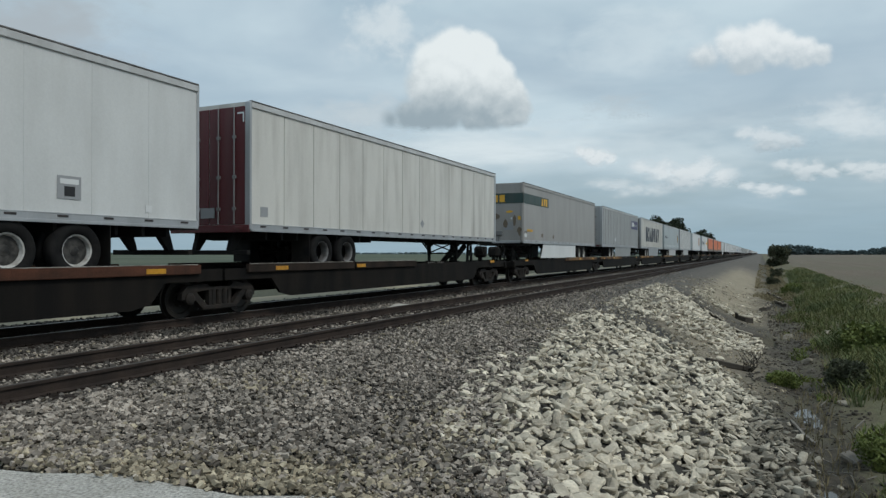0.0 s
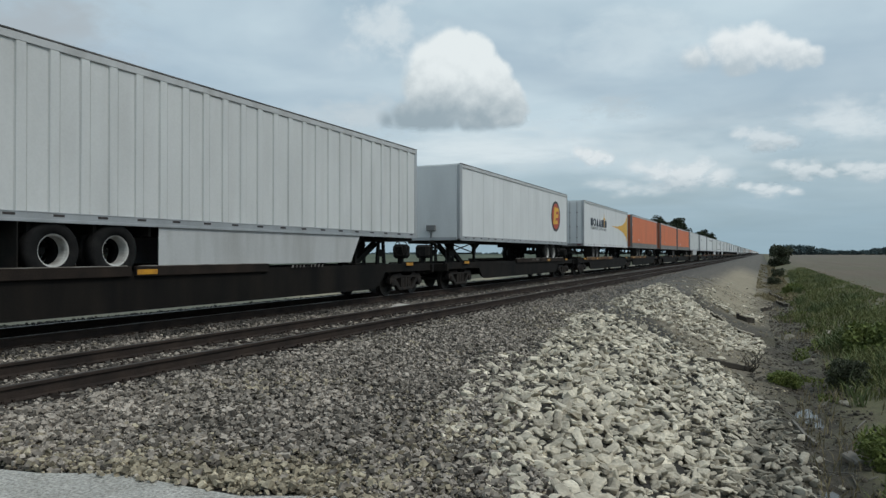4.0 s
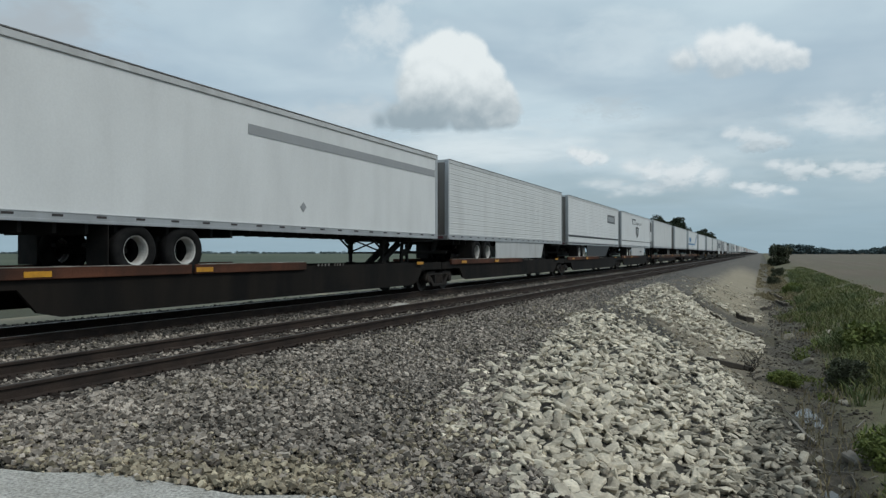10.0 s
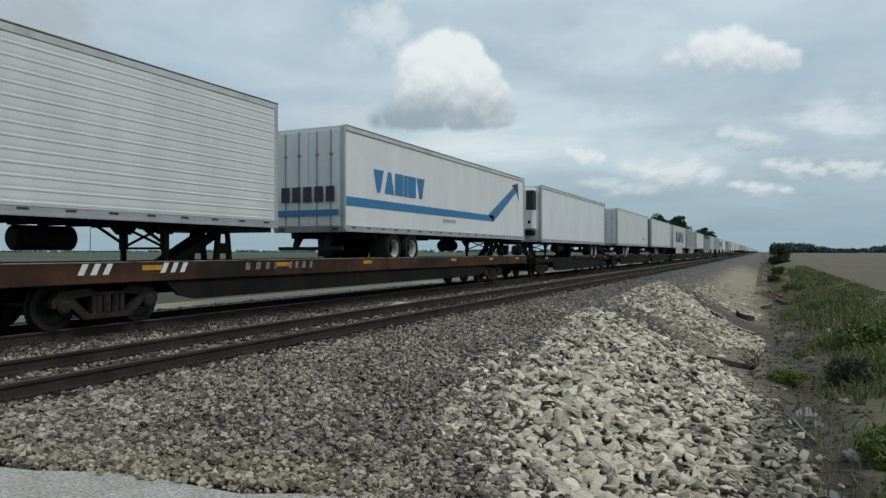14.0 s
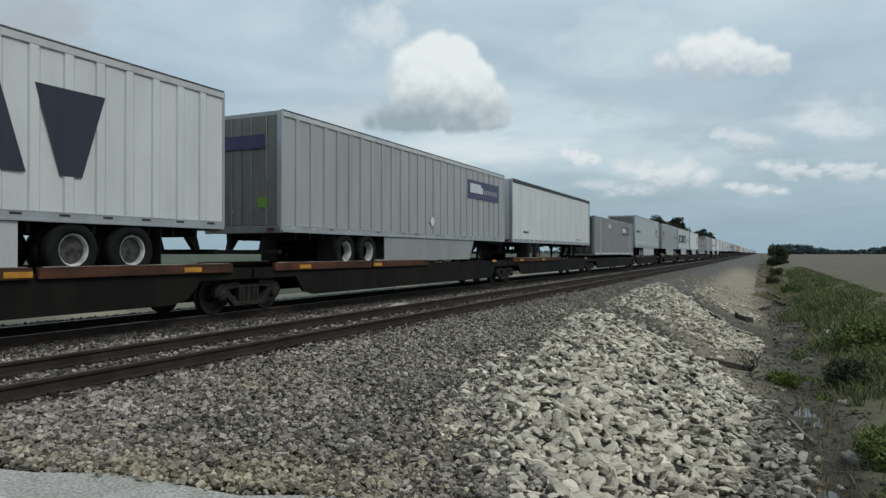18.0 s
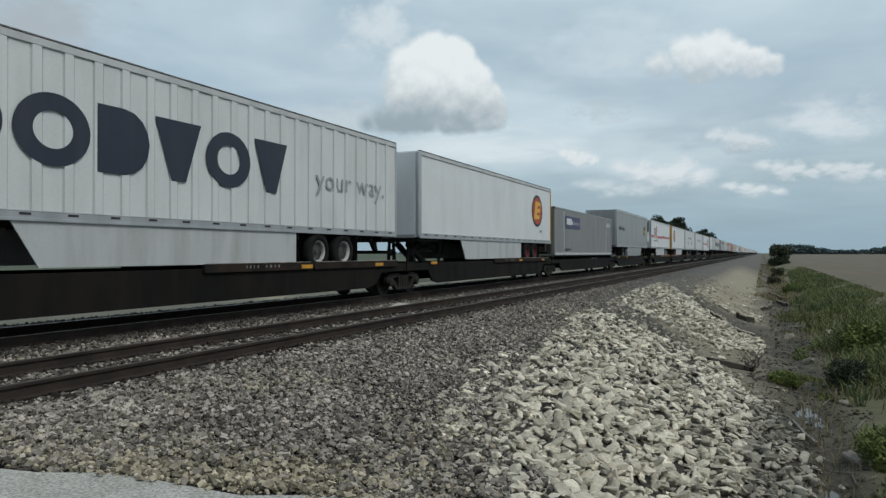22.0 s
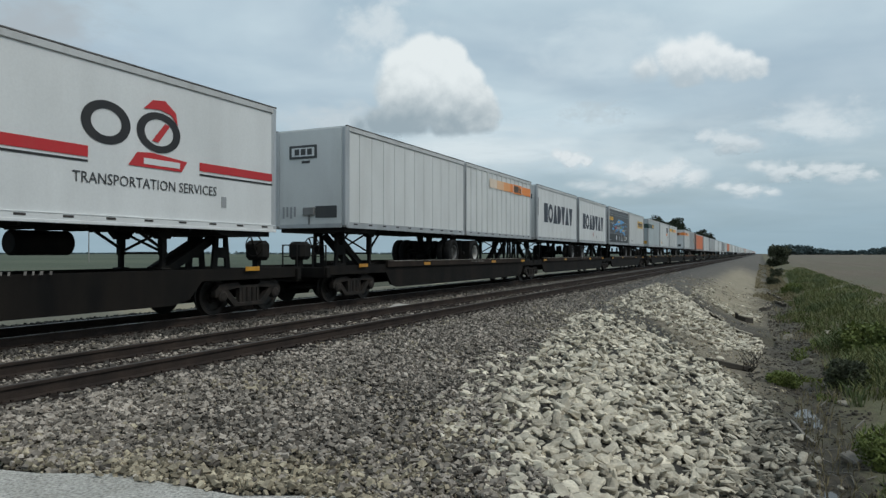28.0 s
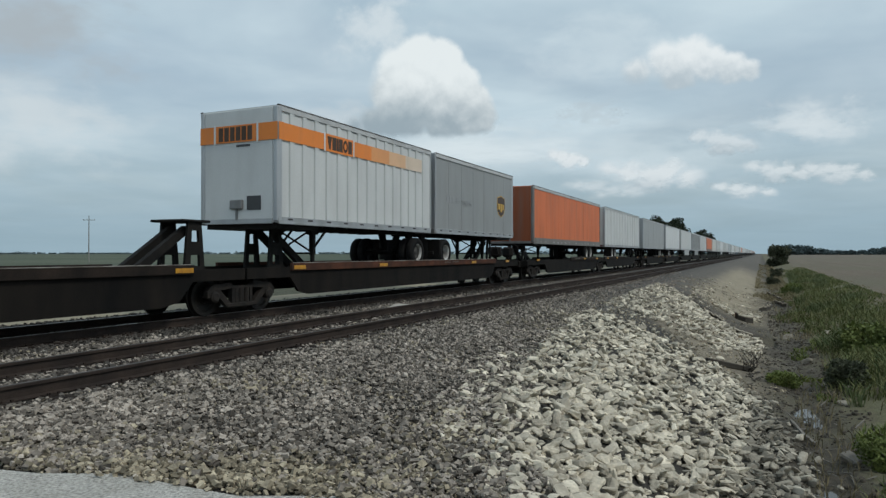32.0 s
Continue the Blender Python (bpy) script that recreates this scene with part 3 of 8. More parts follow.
def wheel_disc():
    """The dished centre of a wheel: disc, ring of nuts, hub cap."""
    s = Solid()
    s.lathe([(0.155, 0.245), (0.13, 0.225), (0.065, 0.19), (0.045, 0.14), (0.13, 0.115), (0.165, 0.085), (0.175, 0.02)], "x", 20)
    for i in range(10):
        a = i * math.pi / 5
        s.lathe([(0.05, 0.018), (0.095, 0.018), (0.095, 0.004)], "x", 6, (0, 0.168 * math.cos(a), 0.168 * math.sin(a)))
    for i in range(5):
        a = i * 2 * math.pi / 5 + 0.3
        s.box(0.062, 0.075, 0.125 * math.cos(a) - 0.025, 0.125 * math.cos(a) + 0.025, 0.125 * math.sin(a) - 0.025, 0.125 * math.sin(a) + 0.025, 0.005)
    return s


def body_form(L, zb, zt, style, pitch):
    """The box of a trailer as one shell; its flanks are ribbed, seamed or corrugated."""
    h, n = L / 2, max(1, round(L / pitch))
    z0, z1 = zb + 0.04, zt
    if style == "corrugated":
        k = max(4, round((z1 - z0 - 0.2) / 0.215))
        side = [(1.262, z0)]
        for i in range(k):
            p, w = z0 + 0.14 + (z1 - z0 - 0.26) * i / k, (z1 - z0 - 0.26) / k
            side += [(1.273, p), (1.282, p + 0.09 * w), (1.282, p + 0.20 * w), (1.273, p + 0.29 * w), (1.277, p + 0.48 * w), (1.277, p + 0.60 * w)]
        side.append((1.262, z1))
        return Solid().prism(side + [(-x, z) for x, z in reversed(side)], -h, h, "y")
    if style == "container":
        shape, rise = (0.36, 0.2), 0.036
    elif style == "posts":
        shape, rise = (0.11 / (L / n), 0.075 / (L / n)), 0.030
    elif style == "seams":
        shape, rise = (0.014 / (L / n), 0.010 / (L / n)), -0.03
    else:
        shape, rise = (0.032 / (L / n), 0.030 / (L / n)), 0.006
    side = [(1.256, -h)]
    for i in range(n if style == "container" else n - 1):
        w = (L - 0.5) / n if style == "container" else L / n
        y = -h + 0.25 + w * (i + 0.5) if style == "container" else -h + w * (i + 1)
        if style == "posts":
            for k in (-1, 1):
                c = y + k * 0.105
                side += [(1.256, c - 0.016), (1.243, c - 0.008), (1.243, c + 0.008), (1.256, c + 0.016)]
                if k < 0:
                    side += [(1.256 + rise, y - 0.080), (1.256 + rise, y + 0.080)]
            continue
        side += [(1.256, y - shape[0] * w), (1.256 + rise, y - shape[1] * w), (1.256 + rise, y + shape[1] * w), (1.256, y + shape[0] * w)]
    side.append((1.256, h))
    return Solid().prism(side + [(-x, y) for x, y in reversed(side)], z0, z1, "z")


def both_sides(x0, x1, y0, y1, z0, z1, c=0.0):
    return Solid().box(x0, x1, y0, y1, z0, z1, c), Solid().box(-x1, -x0, y0, y1, z0, z1, c)


def tape_form(L, z, step):
    s = Solid()
    n = round(L / step)
    for side in (1.293, -1.298):
        for i in range(n):
            y = -L / 2 + step * (i + 0.4)
            s.box(side, side + 0.005, y, y + 0.20, z, z + 0.042)
    return s


def legs_form(z1):
    s = Solid()
    for x in (-0.62, 0.62):
        s.box(x - 0.07, x + 0.07, -0.07, 0.07, 0.42, z1 + 0.03, 0.01)
        s.box(x - 0.05, x + 0.05, -0.05, 0.05, 0.14, 0.45, 0.01)
        s.box(x - 0.13, x + 0.13, -0.13, 0.13, 0.10, 0.15, 0.02)
        s.bar((x, 0.0, 0.55), (x, 0.75, z1), 0.05)
    s.bar((-0.62, 0, 0.48), (0.62, 0, z1 - 0.05), 0.045)
    s.bar((0.62, 0, 0.48), (-0.62, 0, z1 - 0.05), 0.045)
    s.bar((-0.62, 0, 0.46), (0.62, 0, 0.46), 0.05)
    s.prism([(-0.35, z1 + 0.02), (0.35, z1 + 0.02), (0.12, z1 - 0.22), (-0.12, z1 - 0.22)], 0.52, 0.72)
    s.prism([(-0.35, z1 + 0.02), (0.35, z1 + 0.02), (0.12, z1 - 0.22), (-0.12, z1 - 0.22)], -0.72, -0.52)
    return s


def bumper_form(z1):
    s = Solid()
    s.box(-1.15, 1.15, -0.06, 0.06, 0.42, 0.53, 0.015)
    for x in (-0.55, 0.55):
        s.prism([(-0.08, 0.5), (0.06, 0.5), (-0.10, z1 + 0.03), (-0.50, z1 + 0.03)], x - 0.06, x + 0.06)
    return s


def slider_form(L, z1):
    """Floor beams as one comb across the trailer, with the kingpin plate and the slider rails grown into it."""
    comb = [(-L / 2 + 0.1, z1 + 0.05), (-L / 2 + 0.1, z1 - 0.12), (-L / 2 + 1.7, z1 - 0.12)]
    y = -L / 2 + 2.0
    while y < L / 2 - 0.5:
        deep = 0.19 if y > L / 2 - 6 and L > 10 else 0.07
        comb += [(y, z1 + 0.02), (y, z1 - deep), (y + 0.07, z1 - deep), (y + 0.07, z1 + 0.02)]
        y += 0.61
    comb += [(L / 2 - 0.1, z1 + 0.02), (L / 2 - 0.1, z1 + 0.05)]
    return Solid().prism(comb, -1.15, 1.15)


def suspension_form(two):
    s = Solid()
    for y in ((-0.61, 0.61) if two else (0,)):
        s.lathe([(-0.95, 0.065), (0.95, 0.065)], "x", 12, (0, y, 0.5))
        for x in (-0.5, 0.38):
            s.box(x, x + 0.12, y - 0.5, y + 0.5, 0.56, 0.64)
            s.box(x, x + 0.12, y - 0.12, y + 0.12, 0.62, 0.95)
        s.lathe([(-0.2, 0.10), (-0.02, 0.12)], "y", 12, (0.3, y - 0.1, 0.5))
    return s


def skirt_form(y0, y1, z0, z1, lean):
    s = Solid()
    pts = [(y0 + lean, z0), (y1, z0), (y1, z1), (y0, z1)]
    s.prism(pts, 1.235, 1.255)
    s.prism(pts, -1.255, -1.235)
    return s


def reefer_form(zb, zt, L):
    s = Solid()
    y = -L / 2
    s.box(-1.02, 1.02, y - 0.58, y + 0.01, zb + 0.64, zt - 0.16, 0.09)
    s.box(-1.03, 1.03, y - 0.592, y - 0.1, zb + 1.55, zb + 1.575)
    return s


def reefer_base(zb, L):
    y = -L / 2
    s = Solid().box(-0.95, 0.95, y - 0.45, y + 0.01, zb + 0.36, zb + 0.638, 0.05)
    return s.box(0.70, 0.84, y - 0.60, y - 0.575, zb + 0.98, zb + 1.14, 0.01).box(-0.1, 0.0, y - 0.60, y - 0.575, zb + 0.98, zb + 1.08, 0.01)


def reefer_grille(zt, L, broad):
    s = Solid()
    y = -L / 2
    if broad:      # a black shell over the whole upper half, sloping in at the top
        s.prism([(y - 0.63, zt - 1.34), (y - 0.06, zt - 1.34), (y - 0.06, zt - 0.12), (y - 0.40, zt - 0.12), (y - 0.63, zt - 0.42)], -1.04, 1.04)
        for i in range(8):
            s.box(-0.95, 0.95, y - 0.64, y - 0.628, zt - 1.26 + 0.10 * i, zt - 1.22 + 0.10 * i)
        return s
    s.box(0.52, 1.045, y - 0.60, y - 0.10, zt - 1.42, zt - 0.22, 0.1)
    for i in range(9):
        s.box(0.60, 1.0, y - 0.612, y - 0.595, zt - 1.32 + 0.115 * i, zt - 1.28 + 0.115 * i)
    return s


def trailer(key, s, L=16.15, nose="L", style="plate", body=WHITE, label="", zb=0.98, zt=4.03, pitch=1.22, top=TOP_RAIL, bottom=ALU,
            doors=None, skirt=None, skirt_lean=0.5, reefer=False, tank=False, axle=3.5, rim=RIM_WHITE, corner=ALU, frontmat=None, z=0.0,
            tape=0.85, band=0.16, group="trailers on the train"):
    """A semi-trailer; its nose leads ("L") or trails ("R")."""
    ob = thing("semi_trailer", label, "trailer", group)
    turn = Matrix() if nose == "L" else Matrix.Rotation(math.pi, 4, "Z")
    pup = L < 10

    def add(name, me, mat, lab="", parent=ob, m=None):
        return part(name, me, mat, parent, lab, turn @ (m or Matrix()) if parent is ob else m)

    add("box_body", shared(("box_body", L, zb, zt, style, pitch), lambda: body_form(L, zb, zt, style, pitch)), body)
    a, b = both_sides(1.25, 1.292, -L / 2 - 0.003, L / 2 + 0.003, zt - 0.15, zt - 0.012, 0.012)
    for k, q in enumerate((a, b)):
        add("top_rail", shared(("top_rail", L, zt, k), lambda q=q: q), top)
    a, b = both_sides(1.22, 1.297, -L / 2 - 0.006, L / 2 + 0.006, zt - 0.016, zt + 0.02, 0.008)
    for k, q in enumerate((a, b)):
        add("roof_edge", shared(("roof_edge", L, zt, k), lambda q=q: q), EDGE_DARK, "dark grimy roof edging")
    a, b = both_sides(1.25, 1.292, -L / 2 - 0.003, L / 2 + 0.003, zb, zb + band, 0.012)
    for q, x0, x1 in ((a, 1.26, 1.301), (b, -1.301, -1.26)):
        q.box(x0, x1, -L / 2 + 0.02, L / 2 - 0.02, zb - 0.012, zb + 0.045, 0.006)
        q.box(x0, x1 - 0.004 if x1 > 0 else x1, -L / 2 + 0.04, L / 2 - 0.04, zb + band - 0.014, zb + band + 0.008, 0.004)
    for k, q in enumerate((a, b)):
        add("bottom_rail", shared(("bottom_rail", L, zb, band, k), lambda q=q: q), bottom)
    add("reflective_tape", shared(("reflective_tape", L, zb, tape), lambda: tape_form(L, zb + band - 0.07, tape)), TAPE_PALE if body in (ORANGE, GREY_PAINT, SILVER_PAINT) else TAPE_DARK)["kind"] = "stuff"
    for k, (x, y) in enumerate(((1.2, -L / 2), (-1.2, -L / 2), (1.2, L / 2), (-1.2, L / 2))):
        def post(x=x, y=y):
            back, deep, cut = (0.035, 0.03, 0.03) if y > 0 else (0.16, 0.028, 0.055)
            return Solid().box(x - 0.1, x + 0.1, y - deep, y + back, zb + 0.02, zt + 0.01, cut)
        add("corner_post", shared(("corner_post", L, zb, zt, k), post), YELLOW_PAINT if k > 1 and doors is YELLOW_PAINT else corner)
    # nose
    add("nose_panel", shared(("nose_panel", L, zb, zt), lambda: Solid().box(-1.11, 1.11, -L / 2 - 0.022, -L / 2 + 0.01, zb + 0.12, zt - 0.03, 0.015)), frontmat or body)
    add("nose_rail", shared(("nose_rail", L, zb), lambda: Solid().box(-1.11, 1.11, -L / 2 - 0.04, -L / 2 + 0.01, zb, zb + 0.13, 0.01)), bottom)
    add("connector_box", shared(("connector_box", L, zb), lambda: Solid().box(-0.22, 0.18, -L / 2 - 0.10, -L / 2, zb + 0.38, zb + 0.62, 0.02).box(-0.05, 0.0, -L / 2 - 0.06, -L / 2, zb + 0.1, zb + 0.4)), ALU_DARK)
    # rear doors
    for k, (x0, x1) in enumerate(((-1.12, -0.012), (0.012, 1.12))):
        d = add("rear_door", shared(("rear_door", L, zb, zt, k), lambda x0=x0, x1=x1: Solid().box(x0, x1, L / 2, L / 2 + 0.03, zb + 0.16, zt - 0.1, 0.01)), doors or body)

        def rods(x0=x0, x1=x1):
            q = Solid()
            for f in (0.28, 0.72):
                x = x0 + (x1 - x0) * f
                q.lathe([(zb + 0.17, 0.017), (zt - 0.11, 0.017)], "z", 8, (x, L / 2 + 0.055, 0))
                for h in (0.5, 1.25, 2.2):
                    q.box(x - 0.05, x + 0.05, L / 2 + 0.028, L / 2 + 0.07, zb + h, zb + h + 0.07)
            return q
        part("lock_rod", shared(("lock_rod", L, zb, zt, k), rods), ALU_DARK, d)
    add("door_sill", shared(("door_sill", L, zb), lambda: Solid().box(-1.25, 1.25, L / 2 - 0.05, L / 2 + 0.05, zb - 0.03, zb + 0.15, 0.015)), doors if doors in (MAROON, YELLOW_PAINT) else ALU_DARK)
    for k, x in enumerate((-0.95, 0.95)):
        add("tail_lamp", shared(("tail_lamp", L, zb, k), lambda x=x: Solid().box(x - 0.12, x + 0.12, L / 2 + 0.05, L / 2 + 0.07, zb + 0.02, zb + 0.11, 0.01)), MAROON)
    # underneath
    add("underframe", shared(("underframe", L, zb), lambda: slider_form(L, zb)), FRAME_BLACK)
    add("landing_gear", shared(("landing_gear", zb), lambda: legs_form(zb)), FRAME_BLACK, m=Matrix.Translation((0, -L / 2 + (2.9 if not pup else 2.3), 0)))
    add("rear_bumper", shared(("rear_bumper", zb), lambda: bumper_form(zb)), FRAME_BLACK, m=Matrix.Translation((0, L / 2 - 0.08, 0)))
    ay = L / 2 - axle if not pup else L / 2 - 0.95
    add("suspension", shared(("suspension", pup), lambda: suspension_form(not pup)), FRAME_BLACK, m=Matrix.Translation((0, ay, 0)))
    for y in ((ay - 0.61, ay + 0.61) if not pup else (ay,)):
        for k, x in enumerate((1.01, 0.70, -1.26, -0.95)):
            w = add("wheel", shared("tyre", tyre_form, True), TYRE, m=Matrix.Translation((x, y, 0.5)))
            if k in (0, 2):
                side = Matrix() if k == 0 else Matrix.Translation((0.25, 0, 0)) @ Matrix.Rotation(math.pi, 4, "Z")
                part("rim", shared("rim", rim_form), rim, w, "", side)
                if k == 0:
                    part("wheel_disc", shared("wheel_disc", wheel_disc), rim if rim is RIM_RED else DISC_DARK, w, "grimy wheel disc with nuts", side)
    for x in (-1.0, 1.0):
        add("mud_flap", shared("mud_flap", lambda: Solid().box(-0.29, 0.29, -0.008, 0.008, 0.22, 0.98)), FRAME_BLACK, m=Matrix.Translation((x, ay + (1.25 if not pup else 0.65), 0)))
    if not skirt and not pup:
        def carrier():
            q = Solid()
            for y in (-0.34, 0.34):
                q.bar((0, y, zb - 0.02), (0, y, zb - 0.44), 0.035)
            q.bar((0, -0.355, zb - 0.44), (0, 0.355, zb - 0.46), 0.035)
            q.bar((0, 0.34, zb - 0.46), (0.0, 0.52, zb - 0.56), 0.03)
            return q
        add("hose_carrier", shared(("hose_carrier", zb), carrier), FRAME_BLACK, "bent pipe carrier for the air hoses", m=Matrix.Translation((0.75, ay - 1.95, 0)))
    if skirt:
        y0, y1 = -L / 2 + 3.6, ay - 1.6
        add("side_skirt", shared(("side_skirt", round(y0, 2), round(y1, 2), skirt_lean, zb), lambda: skirt_form(y0, y1, 0.20, zb + 0.02, skirt_lean)), skirt, "long aerodynamic side skirt")
    if reefer:
        unit = add("cooling_unit", shared(("cooling_unit", L, zb, zt), lambda: reefer_form(zb, zt, L)), CLEAN_WHITE, "white cooling unit")
        part("unit_base", shared(("unit_base", L, zb), lambda: reefer_base(zb, L)), FRAME_BLACK, unit, "black lower housing")
        part("grille", shared(("grille", L, zt, reefer), lambda: reefer_grille(zt, L, reefer == "broad")), BLACK_PAINT, unit, "black air grille")
    if reefer or tank:
        add("fuel_tank", shared("fuel_tank", lambda: Solid().lathe([(-0.62, 0.20), (-0.58, 0.25), (0.58, 0.25), (0.62, 0.20)], "y", 18, (0.85, 0, 0.66))), FRAME_BLACK, m=Matrix.Translation((0, -L / 2 + 4.6, 0)))
    roll(ob, s, DECK + z)
    ob["long"], ob["flank"] = L, {"posts": 1.287, "corrugated": 1.284, "seams": 1.258}.get(style, 1.264)
    ob["low"], ob["high"] = zb + band + 0.01, zt - 0.155
    return ob


def side_of(ob, z0, z1):
    """How far out the flank lies between two heights over the rails; the rails stand proud of the panels."""
    d = ROLL_Z[ob.name]
    return ob["flank"] if z0 - d >= ob.get("low", -9) and z1 - d <= ob.get("high", 9) else max(ob["flank"], 1.2945)


def decal(ob, u0, u1, z0, z1, mat, name="marking", label="", skew=0.0, lift=0.0, taper=0.0):
    """A thin plate on the flank that faces the road: u from the leading end, z over the rails."""
    L, x = ob["long"], side_of(ob, z0, z1) + 0.001 + lift
    d = ROLL_Z[ob.name]
    pts = [(u0 - L / 2 - skew / 2, z0 - d), (u1 - L / 2 - skew / 2, z0 - d), (u1 - L / 2 + skew / 2 - taper, z1 - d), (u0 - L / 2 + skew / 2 + taper, z1 - d)]
    return part(name, Solid().prism(pts, x, x + 0.004), mat, ob, label)


def decal_shape(ob, pts, mat, name="marking", label="", lift=0.0):
    L, x, d = ob["long"], side_of(ob, min(p[1] for p in pts), max(p[1] for p in pts)) + 0.001 + lift, ROLL_Z[ob.name]
    return part(name, Solid().prism([(u - L / 2, z - d) for u, z in pts], x, x + 0.004), mat, ob, label)


def decal_disc(ob, u, z, ru, rz, mat, name="marking", label="", lift=0.0, inner=0.0):
    n = 36
    if inner:
        L, x, d = ob["long"], side_of(ob, z - rz, z + rz) + 0.001 + lift, ROLL_Z[ob.name]
        s = Solid()
        v, f = [], []
        for i in range(n):
            c, q = math.cos(2 * math.pi * i / n), math.sin(2 * math.pi * i / n)
            for k in (1.0, inner):
                for xx in (x, x + 0.004):
                    v.append((xx, u - L / 2 + ru * k * c, z - d + rz * k * q))
        for i in range(n):
            j = (i + 1) % n
            a, b = 4 * i, 4 * j
            f += [(a, a + 1, b + 1, b), (a + 2, b + 2, b + 3, a + 3), (a + 1, a + 3, b + 3, b + 1), (a, b, b + 2, a + 2)]
        s.add(v, f)
        return part(name, s, mat, ob, label)
    return decal_shape(ob, [(u + ru * math.cos(2 * math.pi * i / n), z + rz * math.sin(2 * math.pi * i / n)) for i in range(n)], mat, name, label, lift)


def text_mesh(words, width, height):
    cu = bpy.data.curves.new("lettering", "FONT")
    cu.body, cu.extrude, cu.resolution_u = words, 0.002, 2
    tmp = bpy.data.objects.new("lettering", cu)
    scene.collection.objects.link(tmp)
    bpy.context.view_layer.update()
    me = bpy.data.meshes.new_from_object(tmp)
    bpy.data.objects.remove(tmp)
    bpy.data.curves.remove(cu)
    v = np.array([p.co[:] for p in me.vertices])
    lo, hi = v.min(0), v.max(0)
    for p in me.vertices:
        p.co.x = (p.co.x - lo[0]) / (hi[0] - lo[0]) * width
        p.co.y = (p.co.y - lo[1]) / (hi[1] - lo[1]) * height
    return me


def lettering(ob, words, u0, u1, z0, z1, mat, label="", lift=0.0):
    L, d = ob["long"], ROLL_Z[ob.name]
    me = text_mesh(words, u1 - u0, z1 - z0)
    me.transform(Matrix(((0, 0, 1, side_of(ob, z0, z1) + 0.005 + lift), (1, 0, 0, u0 - L / 2), (0, 1, 0, z0 - d), (0, 0, 0, 1))))
    return part("lettering", me, mat, ob, label)


def end_decal(ob, x0, x1, z0, z1, mat, name="marking", label="", proud=0.03):
    """A plate on the leading end; x from the middle towards the road."""
    L, d = ob["long"], ROLL_Z[ob.name]
    return part(name, Solid().box(x0, x1, -L / 2 - proud - 0.004, -L / 2 - proud, z0 - d, z1 - d), mat, ob, label)


def end_shape(ob, pts, mat, name="marking", label="", proud=0.03):
    """A cut-out plate on the leading end; points are x from the middle towards the road, and height over the rails."""
    L, d = ob["long"], ROLL_Z[ob.name]
    return part(name, Solid().prism([(x, z - d) for x, z in pts], -L / 2 - proud - 0.003, -L / 2 - proud, "y"), mat, ob, label)


# ---- railcars ----
def truck_frame():
    """Side frame of a freight truck, near side outward +x."""
    s = Solid()
    top = [(-1.12, 0.56), (-0.98, 0.70), (-0.40, 0.74), (-0.30, 0.66), (0.30, 0.66), (0.40, 0.74), (0.98, 0.70), (1.12, 0.56), (1.12, 0.42), (1.0, 0.42),
           (0.92, 0.55), (0.42, 0.60), (-0.42, 0.60), (-0.92, 0.55), (-1.0, 0.42), (-1.12, 0.42)]
    s.prism(top, -0.07, 0.07)
    s.prism([(-0.92, 0.56), (-0.74, 0.60), (-0.38, 0.26), (-0.52, 0.20)], -0.06, 0.06)
    s.prism([(0.92, 0.56), (0.74, 0.60), (0.38, 0.26), (0.52, 0.20)], -0.06, 0.06)
    s.box(-0.07, 0.07, -0.52, 0.52, 0.16, 0.27, 0.02)
    for y in (-0.34, 0.26):
        s.box(-0.06, 0.06, y, y + 0.08, 0.26, 0.62)
    for y in (-0.18, 0.0, 0.18):
        s.lathe([(0.27, 0.075), (0.60, 0.075)], "z", 10, (0.0, y, 0))
    for y in (-0.91, 0.91):
        s.lathe([(-0.05, 0.13), (0.10, 0.13), (0.13, 0.08)], "x", 14, (0, y, 0.43))
    return s


def wheelset():
    s = Solid()
    s.lathe([(-0.95, 0.07), (0.95, 0.07)], "x", 12, (0, 0, 0.425))
    for k in (-1, 1):
        prof = [(0.685, 0.10), (0.685, 0.455), (0.715, 0.455), (0.725, 0.428), (0.82, 0.420), (0.82, 0.33), (0.78, 0.30), (0.77, 0.16), (0.82, 0.14), (0.82, 0.10)]
        s.lathe([(k * a, r) for a, r in prof], "x", 26, (0, 0, 0.425), closed=True)
    return s


def sill_form(L, z0, ze, z1, cut0, cut1):
    """A fish-belly side sill: deep between the trucks, shallow over them."""
    h = L / 2
    pts = [(-h, ze), (-h + cut0, ze), (-h + cut0 + 0.35, z0 + 0.1), (-h + cut0 + 0.8, z0), (h - cut1 - 0.8, z0), (h - cut1 - 0.35, z0 + 0.1), (h - cut1, ze), (h, ze), (h, z1), (-h, z1)]
    return pts


def hitch_leg():
    """One plate leg of a hitch, a metre high, wide at the foot, with two windows."""
    s = Solid()
    s.prism([(-0.30, 0.0), (-0.15, 0.0), (-0.09, 1.0), (-0.19, 1.0)], -0.035, 0.035)
    s.prism([(0.15, 0.0), (0.32, 0.0), (0.21, 1.0), (0.09, 1.0)], -0.035, 0.035)
    for z0, z1 in ((0.0, 0.14), (0.36, 0.62), (0.84, 1.0)):
        s.box(-0.033, 0.033, -0.26 + 0.08 * z0, 0.27 - 0.08 * z0, z0, z1)
    return s


